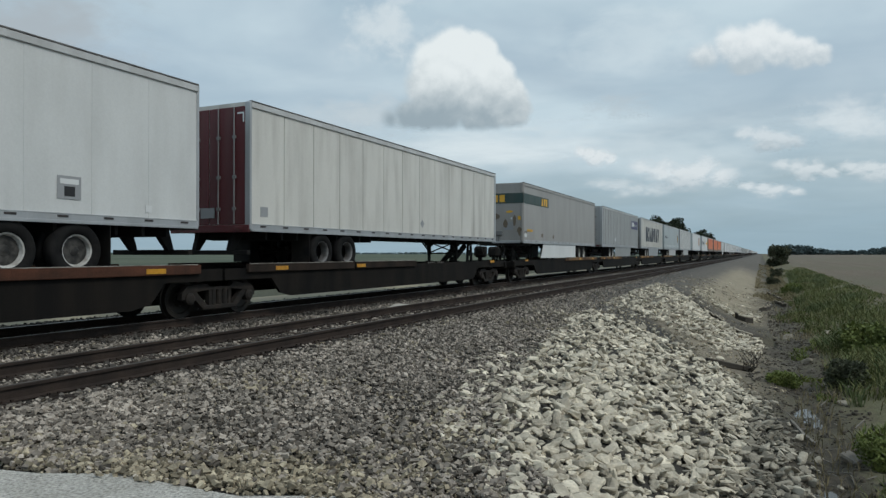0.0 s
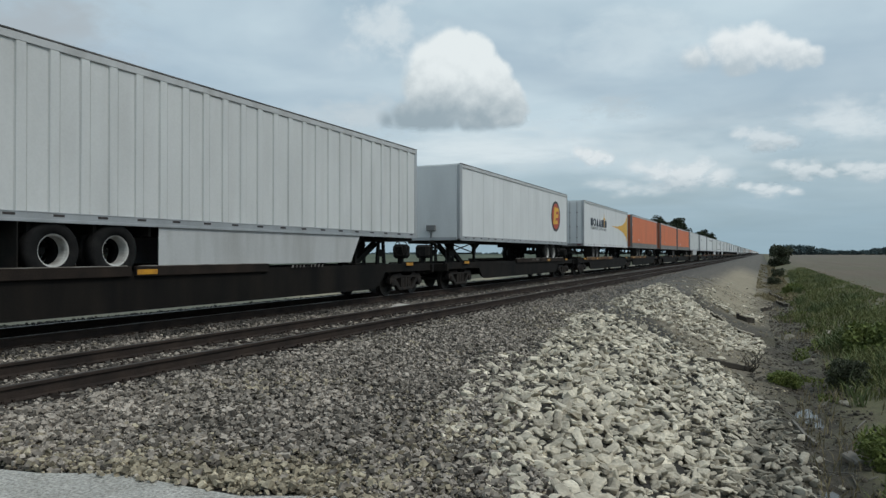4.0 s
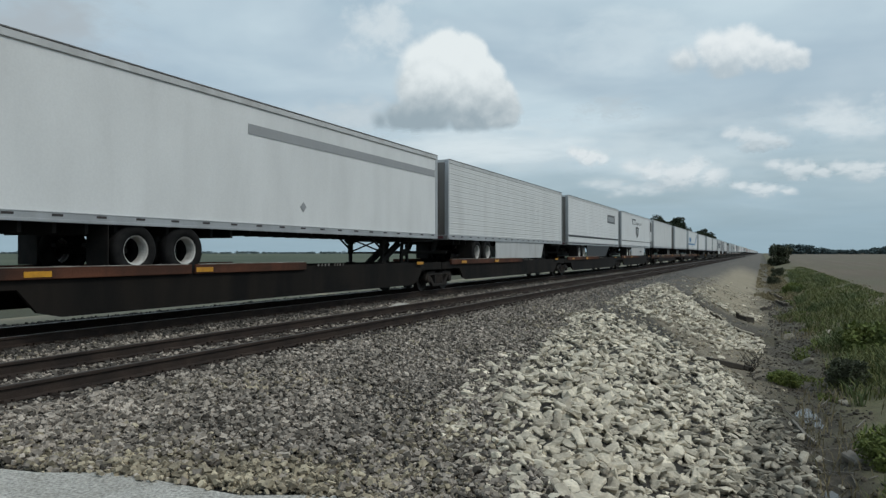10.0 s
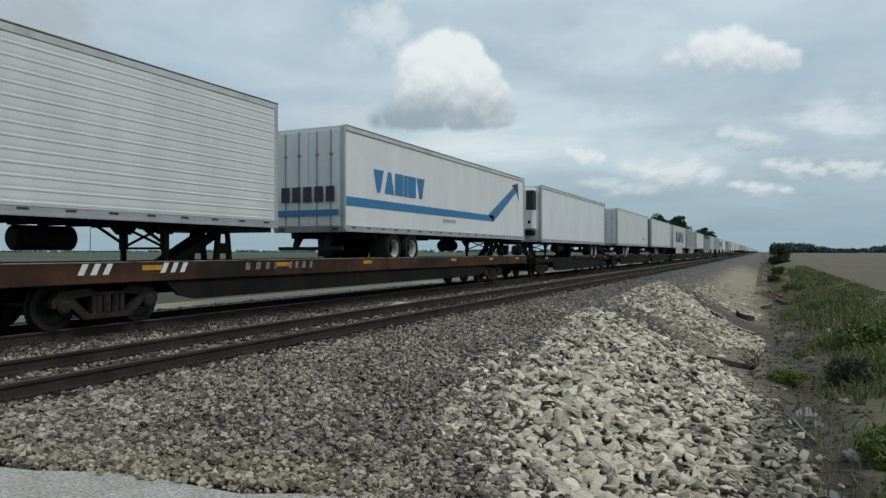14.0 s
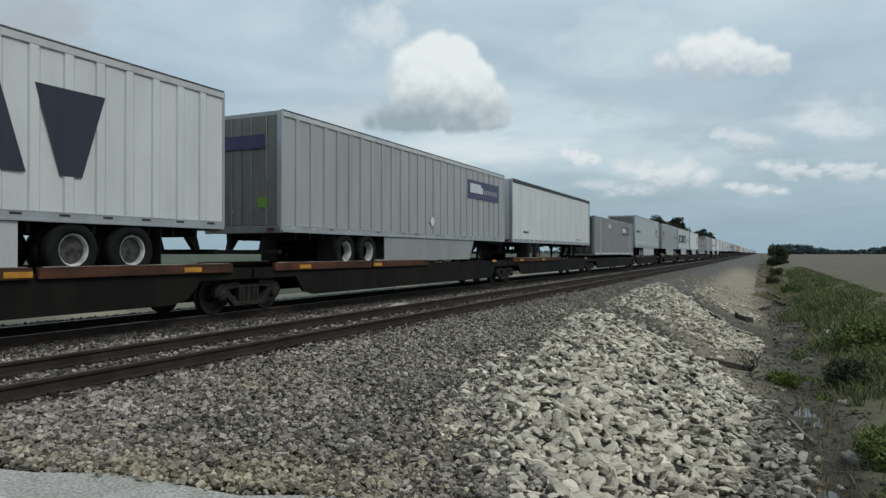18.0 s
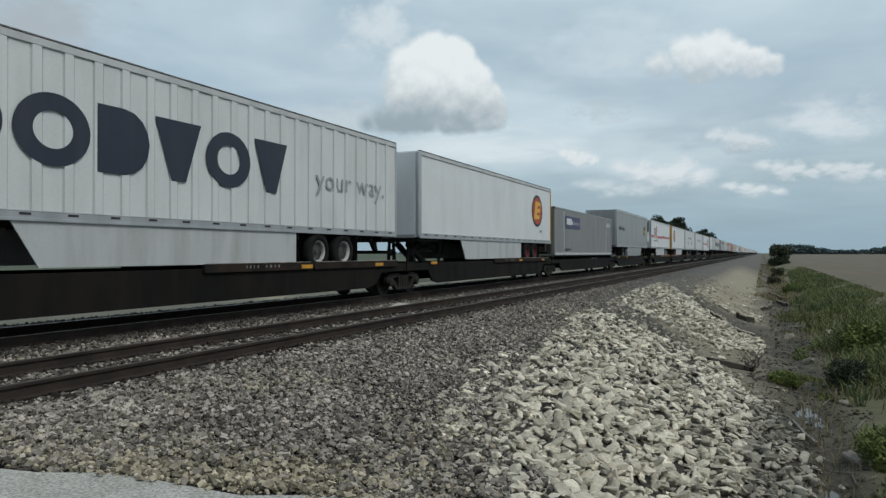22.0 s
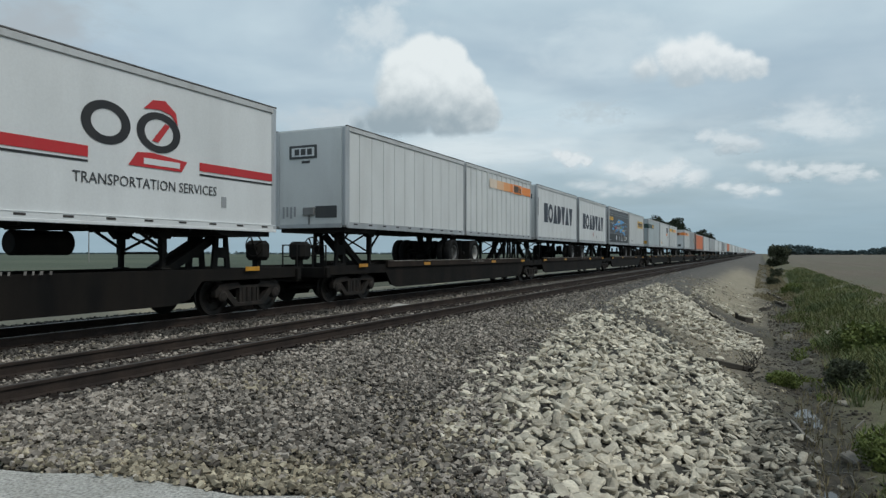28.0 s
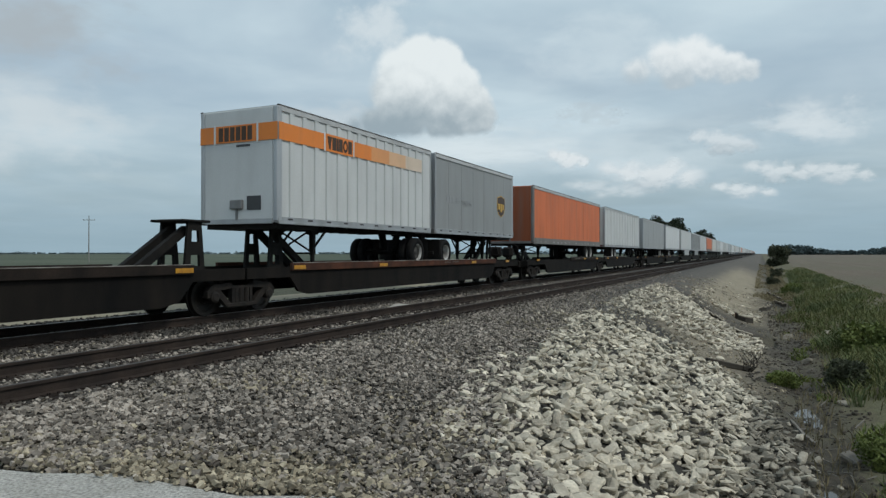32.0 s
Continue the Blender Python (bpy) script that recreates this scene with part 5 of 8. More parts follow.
# ---- the rest of the train, out to the horizon ----
FAR = ["T7", "R6", "U4", "R14", "T4", "O3", "R8", "V3", "T6", "W4", "R11", "Q1", "T2", "G1"]
cars_by_place = sorted(((s, ob) for ob, s, z, turn in ROLLING if ob.name.startswith("railcar")), key=lambda q: q[0])
plain_car = next(ob for s, ob in cars_by_place if s > 590)
s = 912.0
random.seed(5)
while s < 2250:
    k = random.choice(FAR if s < 1300 else FAR[:8])
    q = T[k]
    keep = {"box_body", "top_rail", "bottom_rail", "rear_door", "nose_panel", "underframe", "wheel", "landing_gear", "side_skirt"}
    cp = thing("semi_trailer", q["label"].split(" with")[0] + ", far down the train", "trailer", "trailers on the train")
    if s > 1150:
        keep = {"box_body", "nose_panel", "rear_door", "underframe", "side_skirt", "wheel"}
    for c in q.children:
        base = c.name.split(".")[0]
        if base in keep and not (base == "wheel" and abs(c.matrix_basis.translation.x) < 0.96 and c.matrix_basis.translation.x > -0.96):
            d = c.copy()
            scene.collection.objects.link(d)
            d.parent = cp
    roll(cp, s, DECK)
    car = thing("railcar", "low black articulated car far down the train", "railcar", "railcars of the train")
    for c in plain_car.children:
        if c.name.split(".")[0] in ("side_sill", "deck", "deck_edge"):
            d = c.copy()
            scene.collection.objects.link(d)
            d.parent = car
    add_truck(car, 8.7)
    roll(car, s, 0.0)
    s += 17.8


# ---- markings on the trailers ----
def emblem_row(ob, u0, u1, z0, z1, code, mat, label, lift=0.0, weight=0.3):
    """A brand name as a row of plain shapes: b slab, o ring, a and v wedges, d half-round, n narrow slab, x low slab."""
    wide = {"b": 0.9, "o": 1.15, "a": 1.0, "v": 1.0, "d": 0.95, "n": 0.45, "x": 0.8}
    k = (u1 - u0) / sum(wide[c] for c in code)
    u = u0
    for i, c in enumerate(code):
        w, lab = wide[c] * k, label if i == 0 else ""
        a, b = u + 0.05 * w, u + 0.95 * w
        m, h = (a + b) / 2, z1 - z0
        if c in "bnx":
            decal(ob, a, b, z0, z1 if c != "x" else z0 + 0.68 * h, mat, "lettering_block", lab, lift=lift)
        elif c == "o":
            decal_disc(ob, m, (z0 + z1) / 2, (b - a) / 2, h / 2, mat, "lettering_ring", lab, lift, inner=1 - 1.6 * weight)
        elif c == "a":
            decal_shape(ob, [(a, z0), (b, z0), (m + 0.14 * w, z1), (m - 0.14 * w, z1)], mat, "lettering_wedge", lab, lift)
        elif c == "v":
            decal_shape(ob, [(m - 0.14 * w, z0), (m + 0.14 * w, z0), (b, z1), (a, z1)], mat, "lettering_wedge", lab, lift)
        elif c == "d":
            pts = [(a, z0), (m, z0)] + [(m + (b - m) * math.sin(t * math.pi / 8), z0 + h / 2 - h / 2 * math.cos(t * math.pi / 8)) for t in range(1, 8)] + [(m, z1), (a, z1)]
            decal_shape(ob, pts, mat, "lettering_round", lab, lift)
        u += w


def shield(ob, u, z, w, h, label="brown and gold shield emblem"):
    def outline(k):
        return [(u - w / 2 * k, z + h * 0.40 * k), (u, z + h * 0.5 * k), (u + w / 2 * k, z + h * 0.40 * k), (u + w / 2 * k, z - h * 0.12 * k),
                (u + w * 0.32 * k, z - h * 0.36 * k), (u, z - h * 0.5 * k), (u - w * 0.32 * k, z - h * 0.36 * k), (u - w / 2 * k, z - h * 0.12 * k)]
    decal_shape(ob, outline(1.0), GOLD, "emblem", label)
    decal_shape(ob, outline(0.93), BROWN_VINYL, "emblem_field", lift=0.005)
    for i, (d, c) in enumerate(((-0.27, 0.20), (0.0, 0.20), (0.25, 0.17))):
        decal(ob, u + w * (d - c / 2), u + w * (d + c / 2), z - h * (0.14 if i != 1 else 0.26), z + h * 0.12, GOLD, "emblem_bar", lift=0.010)


def oval_badge(ob, u, z, ru, rz, label="red oval emblem with a yellow block"):
    decal_disc(ob, u, z, ru, rz, BLACK_PAINT, "emblem_rim", label)
    decal_disc(ob, u, z, ru * 0.84, rz * 0.84, EMBER_VINYL, "emblem", lift=0.005)
    decal_shape(ob, [(u - ru * 0.62, z - rz * 0.55), (u + ru * 0.35, z - rz * 0.5), (u + ru * 0.68, z + rz * 0.55), (u - ru * 0.35, z + rz * 0.6)], YELLOW_VINYL, "emblem_block", lift=0.010)
    decal_shape(ob, [(u - ru * 0.1, z - rz * 0.28), (u + ru * 0.42, z - rz * 0.26), (u + ru * 0.46, z - rz * 0.08), (u - ru * 0.05, z - rz * 0.10)], EMBER_VINYL, "emblem_slot", lift=0.015)
    decal_shape(ob, [(u + ru * 0.0, z + rz * 0.14), (u + ru * 0.48, z + rz * 0.16), (u + ru * 0.54, z + rz * 0.34), (u + ru * 0.05, z + rz * 0.32)], EMBER_VINYL, "emblem_slot", lift=0.015)


def small_marks(ob, u0, u1, z, n, mat=GREY_VINYL, h=0.12):
    """A row of small bars where writing is too small to read."""
    w = (u1 - u0) / n
    for i in range(n):
        decal(ob, u0 + i * w, u0 + (i + 0.72) * w, z, z + h, mat, "marking_bar", "small worn lettering" if i == 0 else "")


def placard(ob, u, z, size=0.26, mat=CLEAN_WHITE, label="diamond placard holder"):
    decal_shape(ob, [(u - size / 2, z), (u, z - size / 2), (u + size / 2, z), (u, z + size / 2)], mat, "placard", label, lift=0.004)


def name_panel(ob, u0, u1, z0, z1, label="indigo panel with pale name blocks"):
    decal(ob, u0, u1, z0, z1, PURPLE_NAVY, "name_panel", label, lift=0.0)
    w, h = u1 - u0, z1 - z0
    emblem_row(ob, u0 + 0.08 * w, u0 + 0.47 * w, z0 + 0.32 * h, z0 + 0.82 * h, "nbbbbx", CLEAN_WHITE, "pale name blocks", lift=0.006)
    small_marks_on(ob, u0 + 0.50 * w, u0 + 0.95 * w, z0 + 0.34 * h, 7, 0.24 * h)


def small_marks_on(ob, u0, u1, z, n, h):
    w = (u1 - u0) / n
    for i in range(n):
        decal(ob, u0 + i * w, u0 + (i + 0.6) * w, z, z + h, GREY_VINYL, "marking_bar", lift=0.006)


NAME = "large navy lettering drawn as plain shapes"
q = T["T1"]
decal(q, 12.97, 13.42, 2.34, 2.74, GREY_VINYL, "notice", "square grey notice")
decal(q, 13.02, 13.37, 2.60, 2.69, CLEAN_WHITE, "notice_line", lift=0.005)
decal(q, 13.10, 13.30, 2.39, 2.56, BLACK_PAINT, "notice_mark", lift=0.005)
decal(q, 14.8, 14.95, 2.2, 2.34, CLEAN_WHITE, "sticker")
q = T["T2"]
decal(q, 0.35, 0.62, 2.28, 2.52, GREY_VINYL, "notice", "small grey notice")
placard(q, 8.9, 2.45, 0.3, GREY_VINYL)
end_decal(q, -0.25, 0.2, 2.25, 2.5, GREY_VINYL, "plate", "grey label on the door", 0.04)
end_decal(q, 0.9, 1.1, 4.7, 4.74, CLEAN_WHITE, "tape", "", 0.04)
end_decal(q, 1.06, 1.1, 4.5, 4.7, CLEAN_WHITE, "tape", "", 0.04)
q = T["T3"]
decal(q, 0.02, 4.50, 3.95, 4.46, GREEN_BAND, "band", "dark green band round the nose")
emblem_row(q, 3.10, 4.25, 4.0, 4.40, "avb", YELLOW_VINYL, "yellow name shapes", lift=0.006)
end_decal(q, -1.25, 1.28, 3.95, 4.46, GREEN_BAND, "band")
for i, x in enumerate((-0.75, -0.35, 0.02)):
    end_decal(q, x, x + 0.28, 4.02, 4.38, YELLOW_VINYL, "lettering_block", "", 0.036)
small_marks(q, 0.7, 1.6, 2.52, 6, YELLOW_VINYL, 0.13)
small_marks(q, 0.25, 0.6, 2.42, 3, BLACK_PAINT, 0.10)
placard(q, 6.6, 2.62, 0.2, GREY_VINYL); placard(q, 8.3, 2.55, 0.2, GREY_VINYL)
decal_shape(q, [(0.2, 2.26), (0.55, 2.22), (0.62, 2.36), (0.4, 2.50), (0.22, 2.44)], CLEAN_WHITE, "scuff", "worn white scuff")
decal_shape(q, [(3.05, 2.32), (3.4, 2.26), (3.5, 2.44), (3.2, 2.50)], SCUFF, "scuff")
decal_shape(q, [(5.3, 2.3), (5.55, 2.24), (5.65, 2.42), (5.4, 2.46)], SCUFF, "scuff")
rnd = random.Random(41)
for x, z, w, h, tone in ((0.35, 3.45, 0.45, 0.14, YELLOW_VINYL), (0.98, 3.05, 0.2, 0.30, YELLOW_VINYL), (0.72, 2.72, 0.22, 0.62, SCUFF), (0.92, 2.45, 0.30, 0.30, SCUFF),
                         (0.2, 2.65, 0.28, 0.5, SCUFF), (-0.35, 3.1, 0.4, 0.35, SCUFF), (0.62, 3.12, 0.10, 0.12, CLEAN_WHITE), (1.0, 2.25, 0.16, 0.5, SCUFF)):
    end_shape(q, [(x + w * (0.5 + 0.5 * math.cos(a) * rnd.uniform(0.65, 1.1)), z + h * (0.5 + 0.5 * math.sin(a) * rnd.uniform(0.65, 1.1))) for a in [i * 0.785 for i in range(8)]], tone, "scuff", "", 0.05 + 0.004 * rnd.random())
end_decal(q, 0.25, 0.75, 2.6, 3.0, GREY_VINYL, "scuffed_patch")
q = T["T4"]
name_panel(q, 12.5, 16.0, 3.66, 4.42)
placard(q, 5.0, 2.55, 0.45)
q = T["T5"]
emblem_row(q, 2.95, 12.95, 2.66, 4.18, "boadvav", NAVY, NAME)
q = T["T6"]
emblem_row(q, 1.1, 2.05, 3.34, 3.62, "bdb", NAVY, "dark name blocks")
lettering(q, "Freight", 2.2, 3.6, 3.28, 3.62, NAVY, "dark lettering")
shield(q, 14.75, 3.45, 1.05, 1.08)
decal(q, 0.1, 16.0, 2.42, 2.47, CLEAN_WHITE, "stripe", "pale stripe")
decal(q, 0.1, 16.0, 2.30, 2.335, CLEAN_WHITE, "stripe")
placard(q, 9.0, 2.75)
end_decal(q, 0.55, 0.95, 3.2, 3.45, GOLD, "emblem", "gold emblem on the door", 0.07)
q = T["T8"]
oval_badge(q, 13.7, 3.55, 0.92, 0.88)
q = T["T9"]
emblem_row(q, 1.98, 7.35, 3.36, 3.90, "boaabnb", NAVY, "navy name shapes")
lettering(q, "TRANSPORTATION", 1.95, 6.0, 3.10, 3.32, GREY_VINYL, "grey lettering")
small_marks(q, 6.3, 7.3, 3.12, 4, GREY_VINYL, 0.14)
decal_shape(q, [(6.35, 3.36), (6.49, 3.36), (6.53, 3.95), (6.95, 4.0), (6.53, 4.06), (6.45, 4.42), (6.36, 4.06), (5.95, 4.0), (6.33, 3.95)], YELLOW_VINYL, "star", "golden four-pointed star", lift=0.008)
decal_shape(q, [(9.2, 3.58), (11.5, 3.62), (13.6, 3.78), (15.2, 4.15), (16.0, 4.72), (16.0, 2.42), (15.4, 2.85), (14.2, 3.18), (12.2, 3.42)], YELLOW_VINYL, "swoosh", "golden yellow swoosh")
for k in ("O1", "O2", "O3"):
    q = T[k]
    decal(q, 3.72, 3.97, 2.62, 2.82, CLEAN_WHITE, "sticker", "small white notice")
    for z in (4.55, 3.95, 2.75):
        decal(q, 0.22, 0.27, z, z + 0.28, CLEAN_WHITE, "tape")
lettering(T["O2"], "53", 0.42, 0.68, 3.22, 3.44, BROWN_VINYL, "dark length figures")
for i in range(9):
    decal(T["O2"], 0.01, 0.11, 3.05 + 0.16 * i, 3.16 + 0.16 * i, BLACK_PAINT, "marking_bar", lift=0.037)
end_decal(T["O2"], 0.35, 0.62, 4.25, 4.72, ALU_DARK, "vent", "grey vent plate")
for x, z, w, h in ((0.05, 2.8, 0.2, 0.3), (-0.6, 2.45, 0.2, 0.35), (0.1, 2.4, 0.14, 0.22), (-0.95, 3.0, 0.16, 0.2)):
    end_decal(T["O2"], x, x + w, z, z + h, GREY_VINYL, "notice")
end_decal(T["O1"], 0.55, 0.85, 3.6, 4.0, GREY_VINYL, "notice", "", 0.07)
end_decal(T["O1"], 0.62, 0.86, 2.85, 3.15, GREY_VINYL, "notice", "", 0.07)
q = T["W4"]
placard(q, 7.4, 2.6, 0.26, GREY_VINYL)
end_decal(q, 0.2, 0.7, 2.3, 2.55, GREY_VINYL, "plate", "grey label on the door", 0.07)
end_decal(q, 0.85, 1.1, 4.66, 4.71, CLEAN_WHITE, "tape", "", 0.07)
small_marks(q, 14.6, 15.9, 2.18, 6, BLACK_PAINT, 0.12)
q = T["R5"]
decal(q, 3.0, 4.0, 3.82, 4.26, GREY_VINYL, "notice", "grey name panel")
small_marks_on(q, 3.1, 3.95, 4.02, 6, 0.15)
small_marks(q, 3.0, 4.5, 2.28, 7, GREY_VINYL, 0.1)
decal(q, 7.35, 7.6, 2.62, 2.98, GREY_VINYL, "notice")
q = T["R6"]
decal(q, 6.0, 15.95, 4.18, 4.42, GREY_VINYL, "stripe", "pale grey stripe")
placard(q, 8.1, 2.6, 0.26, GREY_VINYL)
q = T["R8"]
decal(q, 0.0, 15.95, 2.42, 2.55, BLACK_PAINT, "stripe", "black stripe along the side")
decal(q, 11.7, 14.6, 3.72, 4.36, CHARCOAL, "name_panel", "dark name panel")
emblem_row(q, 11.9, 14.4, 3.85, 4.22, "bbnbbbb", GREY_VINYL, "pale name blocks", lift=0.006)
decal(q, 0.1, 16.0, 2.0, 2.05, BLACK_PAINT, "stripe")
q = T["R9"]
decal(q, 5.25, 7.1, 4.06, 4.56, CHARCOAL, "name_panel", "dark name panel")
emblem_row(q, 5.45, 7.05, 4.1, 4.42, "bbnbb", CLEAN_WHITE, "pale name blocks", lift=0.006)
lettering(q, "INTERMODAL", 7.25, 10.55, 4.06, 4.30, GREY_VINYL, "grey lettering")
decal_shape(q, [(7.1, 3.80), (7.95, 3.90), (8.85, 3.80), (8.75, 3.15), (7.95, 2.82), (7.25, 3.15)], CHARCOAL, "emblem", "dark shield emblem")
decal_shape(q, [(7.55, 3.05), (7.68, 3.05), (8.0, 3.72), (7.85, 3.72)], CLEAN_WHITE, "emblem_bar", lift=0.006)
emblem_row(q, 8.05, 8.6, 3.1, 3.7, "bd", GREY_VINYL, "pale marks", lift=0.006)
decal(q, 0.1, 16.0, 2.46, 2.51, BLACK_PAINT, "stripe", "thin black stripe")
small_marks(q, 9.4, 10.6, 1.45, 5, CHARCOAL, 0.16)
q = T["R12"]
emblem_row(q, 1.55, 5.1, 3.24, 3.95, "vabnbv", BLUE_VINYL, "blue name shapes")
decal(q, 0.02, 11.9, 2.74, 3.0, BLUE_VINYL, "stripe", "blue stripe rising to an arrow")
decal_shape(q, [(11.2, 3.0), (11.9, 2.74), (15.0, 4.30), (14.6, 4.50)], BLUE_VINYL, "arrow")
decal_shape(q, [(14.3, 4.55), (15.15, 4.75), (15.3, 3.85), (14.95, 4.3)], NAVY, "arrow_tip", lift=0.005)
for i in range(5):
    end_decal(q, -0.95 + 0.4 * i, -0.65 + 0.4 * i, 2.85, 3.3, NAVY, "lettering_block", "", 0.08)
end_decal(q, -1.1, 1.1, 2.45, 2.62, BLUE_VINYL, "stripe", "", 0.08)
small_marks(q, 6.6, 7.8, 2.5, 5, GREY_VINYL, 0.12)
q = T["R14"]
emblem_row(q, 12.9, 13.5, 2.58, 2.74, "box", CHARCOAL, "dark and green emblem")
emblem_row(q, 13.5, 14.05, 2.56, 2.74, "vb", GREEN_VINYL, "green emblem")
q = T["V2"]
emblem_row(q, 2.9, 13.2, 2.72, 4.22, "boadvav", NAVY, NAME)
for i in range(7):
    end_decal(q, -0.75 + 0.22 * i, -0.57 + 0.22 * i, 4.22, 4.42, NAVY, "lettering_block")
end_decal(q, 0.2, 0.6, 4.12, 4.16, ORANGE_VINYL, "underline")
end_decal(q, 0.3, 0.7, 2.4, 2.75, CHARCOAL, "connector_plate")
for i in range(8):
    decal(q, 0.02, 0.12, 3.1 + 0.13 * i, 3.2 + 0.13 * i, BLACK_PAINT, "marking_bar", lift=0.014)
q = T["X2"]
name_panel(q, 11.75, 15.35, 3.66, 4.42)
placard(q, 8.5, 2.55, 0.4)
end_decal(q, -1.0, 0.75, 4.05, 4.4, PURPLE_NAVY, "name_panel", "indigo panel on the door", 0.08)
end_decal(q, 0.55, 0.85, 2.55, 2.8, GREEN_VINYL, "sticker", "", 0.08)
q = T["LF"]
small_marks(q, 1.70, 2.55, 2.40, 8, CHARCOAL, 0.11)
small_marks(q, 12.4, 13.8, 2.2, 6, GREY_VINYL, 0.1)
for k, a in (("CT", 10.5), ("C2", 2.3)):
    q = T[k]
    name_panel(q, a, a + 3.62, 2.90, 3.66)
    small_marks(q, 13.2 if k == "CT" else 2.1, 14.0 if k == "CT" else 3.6, 1.55, 6, CHARCOAL, 0.13)
    placard(q, 5.0 if k == "CT" else 14.6, 3.5, 0.4); placard(q, 5.6 if k == "CT" else 15.2, 3.5, 0.4)
q = T["U2"]
emblem_row(q, 0.9, 1.75, 3.36, 3.62, "bdb", NAVY, "dark name blocks")
lettering(q, "Freight", 1.9, 3.4, 3.28, 3.62, NAVY, "dark lettering")
shield(q, 14.35, 3.56, 1.05, 1.08)
decal(q, 0.1, 16.0, 2.46, 2.51, CLEAN_WHITE, "stripe", "pale stripe")
decal(q, 0.1, 16.0, 2.33, 2.365, CLEAN_WHITE, "stripe")
lettering(q, "53", 15.4, 15.7, 2.55, 2.75, GREY_VINYL, "grey length figures")
q = T["U3"]
shield(q, 1.65, 3.55, 1.05, 1.02)
emblem_row(q, 12.4, 13.2, 3.36, 3.62, "bdb", NAVY, "dark name blocks")
lettering(q, "Freight", 13.35, 14.8, 3.28, 3.62, NAVY, "dark lettering")
decal(q, 0.3, 0.75, 2.6, 2.75, GREY_VINYL, "notice")
end_decal(q, -0.6, 0.2, 4.55, 4.66, CHARCOAL, "notice")
end_decal(q, 0.3, 0.55, 2.7, 3.0, CLEAN_WHITE, "notice")
end_decal(q, 0.25, 0.8, 2.3, 2.55, CHARCOAL, "connector_plate")
q = T["V3"]
emblem_row(q, 0.8, 10.6, 2.86, 4.10, "boodvov", NAVY, "rounded navy lettering drawn as plain shapes")
lettering(q, "your way.", 11.75, 15.35, 2.95, 3.50, GREY_VINYL, "grey slogan lettering")
oval_badge(T["E2"], 13.68, 3.63, 0.92, 0.84)
small_marks(T["E2"], 14.1, 14.6, 2.5, 4, GREY_VINYL, 0.12)
q = T["U4"]
emblem_row(q, 1.1, 1.95, 3.34, 3.66, "bdb", NAVY, "dark name blocks")
lettering(q, "Freight", 2.12, 3.56, 3.26, 3.66, NAVY, "dark lettering")
shield(q, 14.4, 3.56, 1.05, 1.08)
small_marks(q, 15.5, 15.9, 2.62, 3, GREY_VINYL, 0.1)
decal(q, 0.1, 16.0, 2.42, 2.45, GREY_VINYL, "stripe", "pale stripe")


def round_logo(q, u, z):
    """Black ring pair with a red arc over and a red wedge under it."""
    decal_disc(q, u - 0.72, z, 0.52, 0.40, BLACK_PAINT, "logo_ring", "black and red round logo", inner=0.62)
    decal_disc(q, u + 0.48, z, 0.54, 0.40, BLACK_PAINT, "logo_ring", inner=0.66)
    decal_shape(q, [(u + 0.1, z + 0.42), (u + 0.32, z + 0.62), (u + 0.62, z + 0.66), (u + 0.9, z + 0.46), (u + 0.95, z + 0.2), (u + 0.78, z + 0.40), (u + 0.5, z + 0.46)], RED_VINYL, "logo_arc", lift=0.005)
    decal_shape(q, [(u + 0.3, z - 0.18), (u + 0.62, z + 0.2), (u + 0.74, z + 0.16), (u + 0.45, z - 0.2)], RED_VINYL, "logo_stroke", lift=0.006)
    decal_shape(q, [(u - 0.25, z - 0.72), (u + 1.05, z - 0.72), (u + 1.2, z - 0.5), (u + 0.3, z - 0.42), (u - 0.05, z - 0.45)], RED_VINYL, "logo_foot", lift=0.005)
    decal(q, u + 0.1, u + 1.0, z - 0.66, z - 0.54, CLEAN_WHITE, "logo_slot", lift=0.010)


q = T["G1"]
round_logo(q, 3.6, 3.78)
decal(q, 0.2, 2.6, 3.18, 3.36, RED_VINYL, "stripe", "red stripe with black line")
decal(q, 0.2, 2.6, 3.08, 3.12, BLACK_PAINT, "stripe")
decal(q, 5.0, 16.05, 3.14, 3.32, RED_VINYL, "stripe")
decal(q, 5.0, 8.3, 3.04, 3.08, BLACK_PAINT, "stripe")
decal(q, 8.85, 16.05, 3.36, 3.40, BLACK_PAINT, "stripe")
small_marks_on(q, 10.8, 15.3, 3.19, 16, 0.10)
lettering(q, "TRANSPORTATION SERVICES", 2.15, 5.6, 2.70, 2.86, CHARCOAL, "grey lettering")
q = T["G2"]
round_logo(q, 12.1, 3.80)
decal(q, 0.1, 11.0, 3.12, 3.32, RED_VINYL, "stripe", "red stripe with black line")
decal(q, 0.1, 8.2, 3.36, 3.40, BLACK_PAINT, "stripe")
decal(q, 8.2, 11.0, 3.03, 3.07, BLACK_PAINT, "stripe")
decal(q, 13.65, 16.1, 3.16, 3.34, RED_VINYL, "stripe")
decal(q, 13.65, 16.1, 3.06, 3.10, BLACK_PAINT, "stripe")
small_marks_on(q, 1.4, 6.0, 3.18, 16, 0.10)
lettering(q, "TRANSPORTATION SERVICES", 10.7, 14.15, 2.66, 2.86, CHARCOAL, "dark lettering")
decal(q, 14.3, 14.45, 2.42, 2.66, GREY_VINYL, "notice")
end_decal(q, -1.1, 1.1, 3.15, 3.35, RED_VINYL, "stripe", "", 0.08)
oval_badge(T["E3"], 2.95, 3.66, 0.9, 0.78)
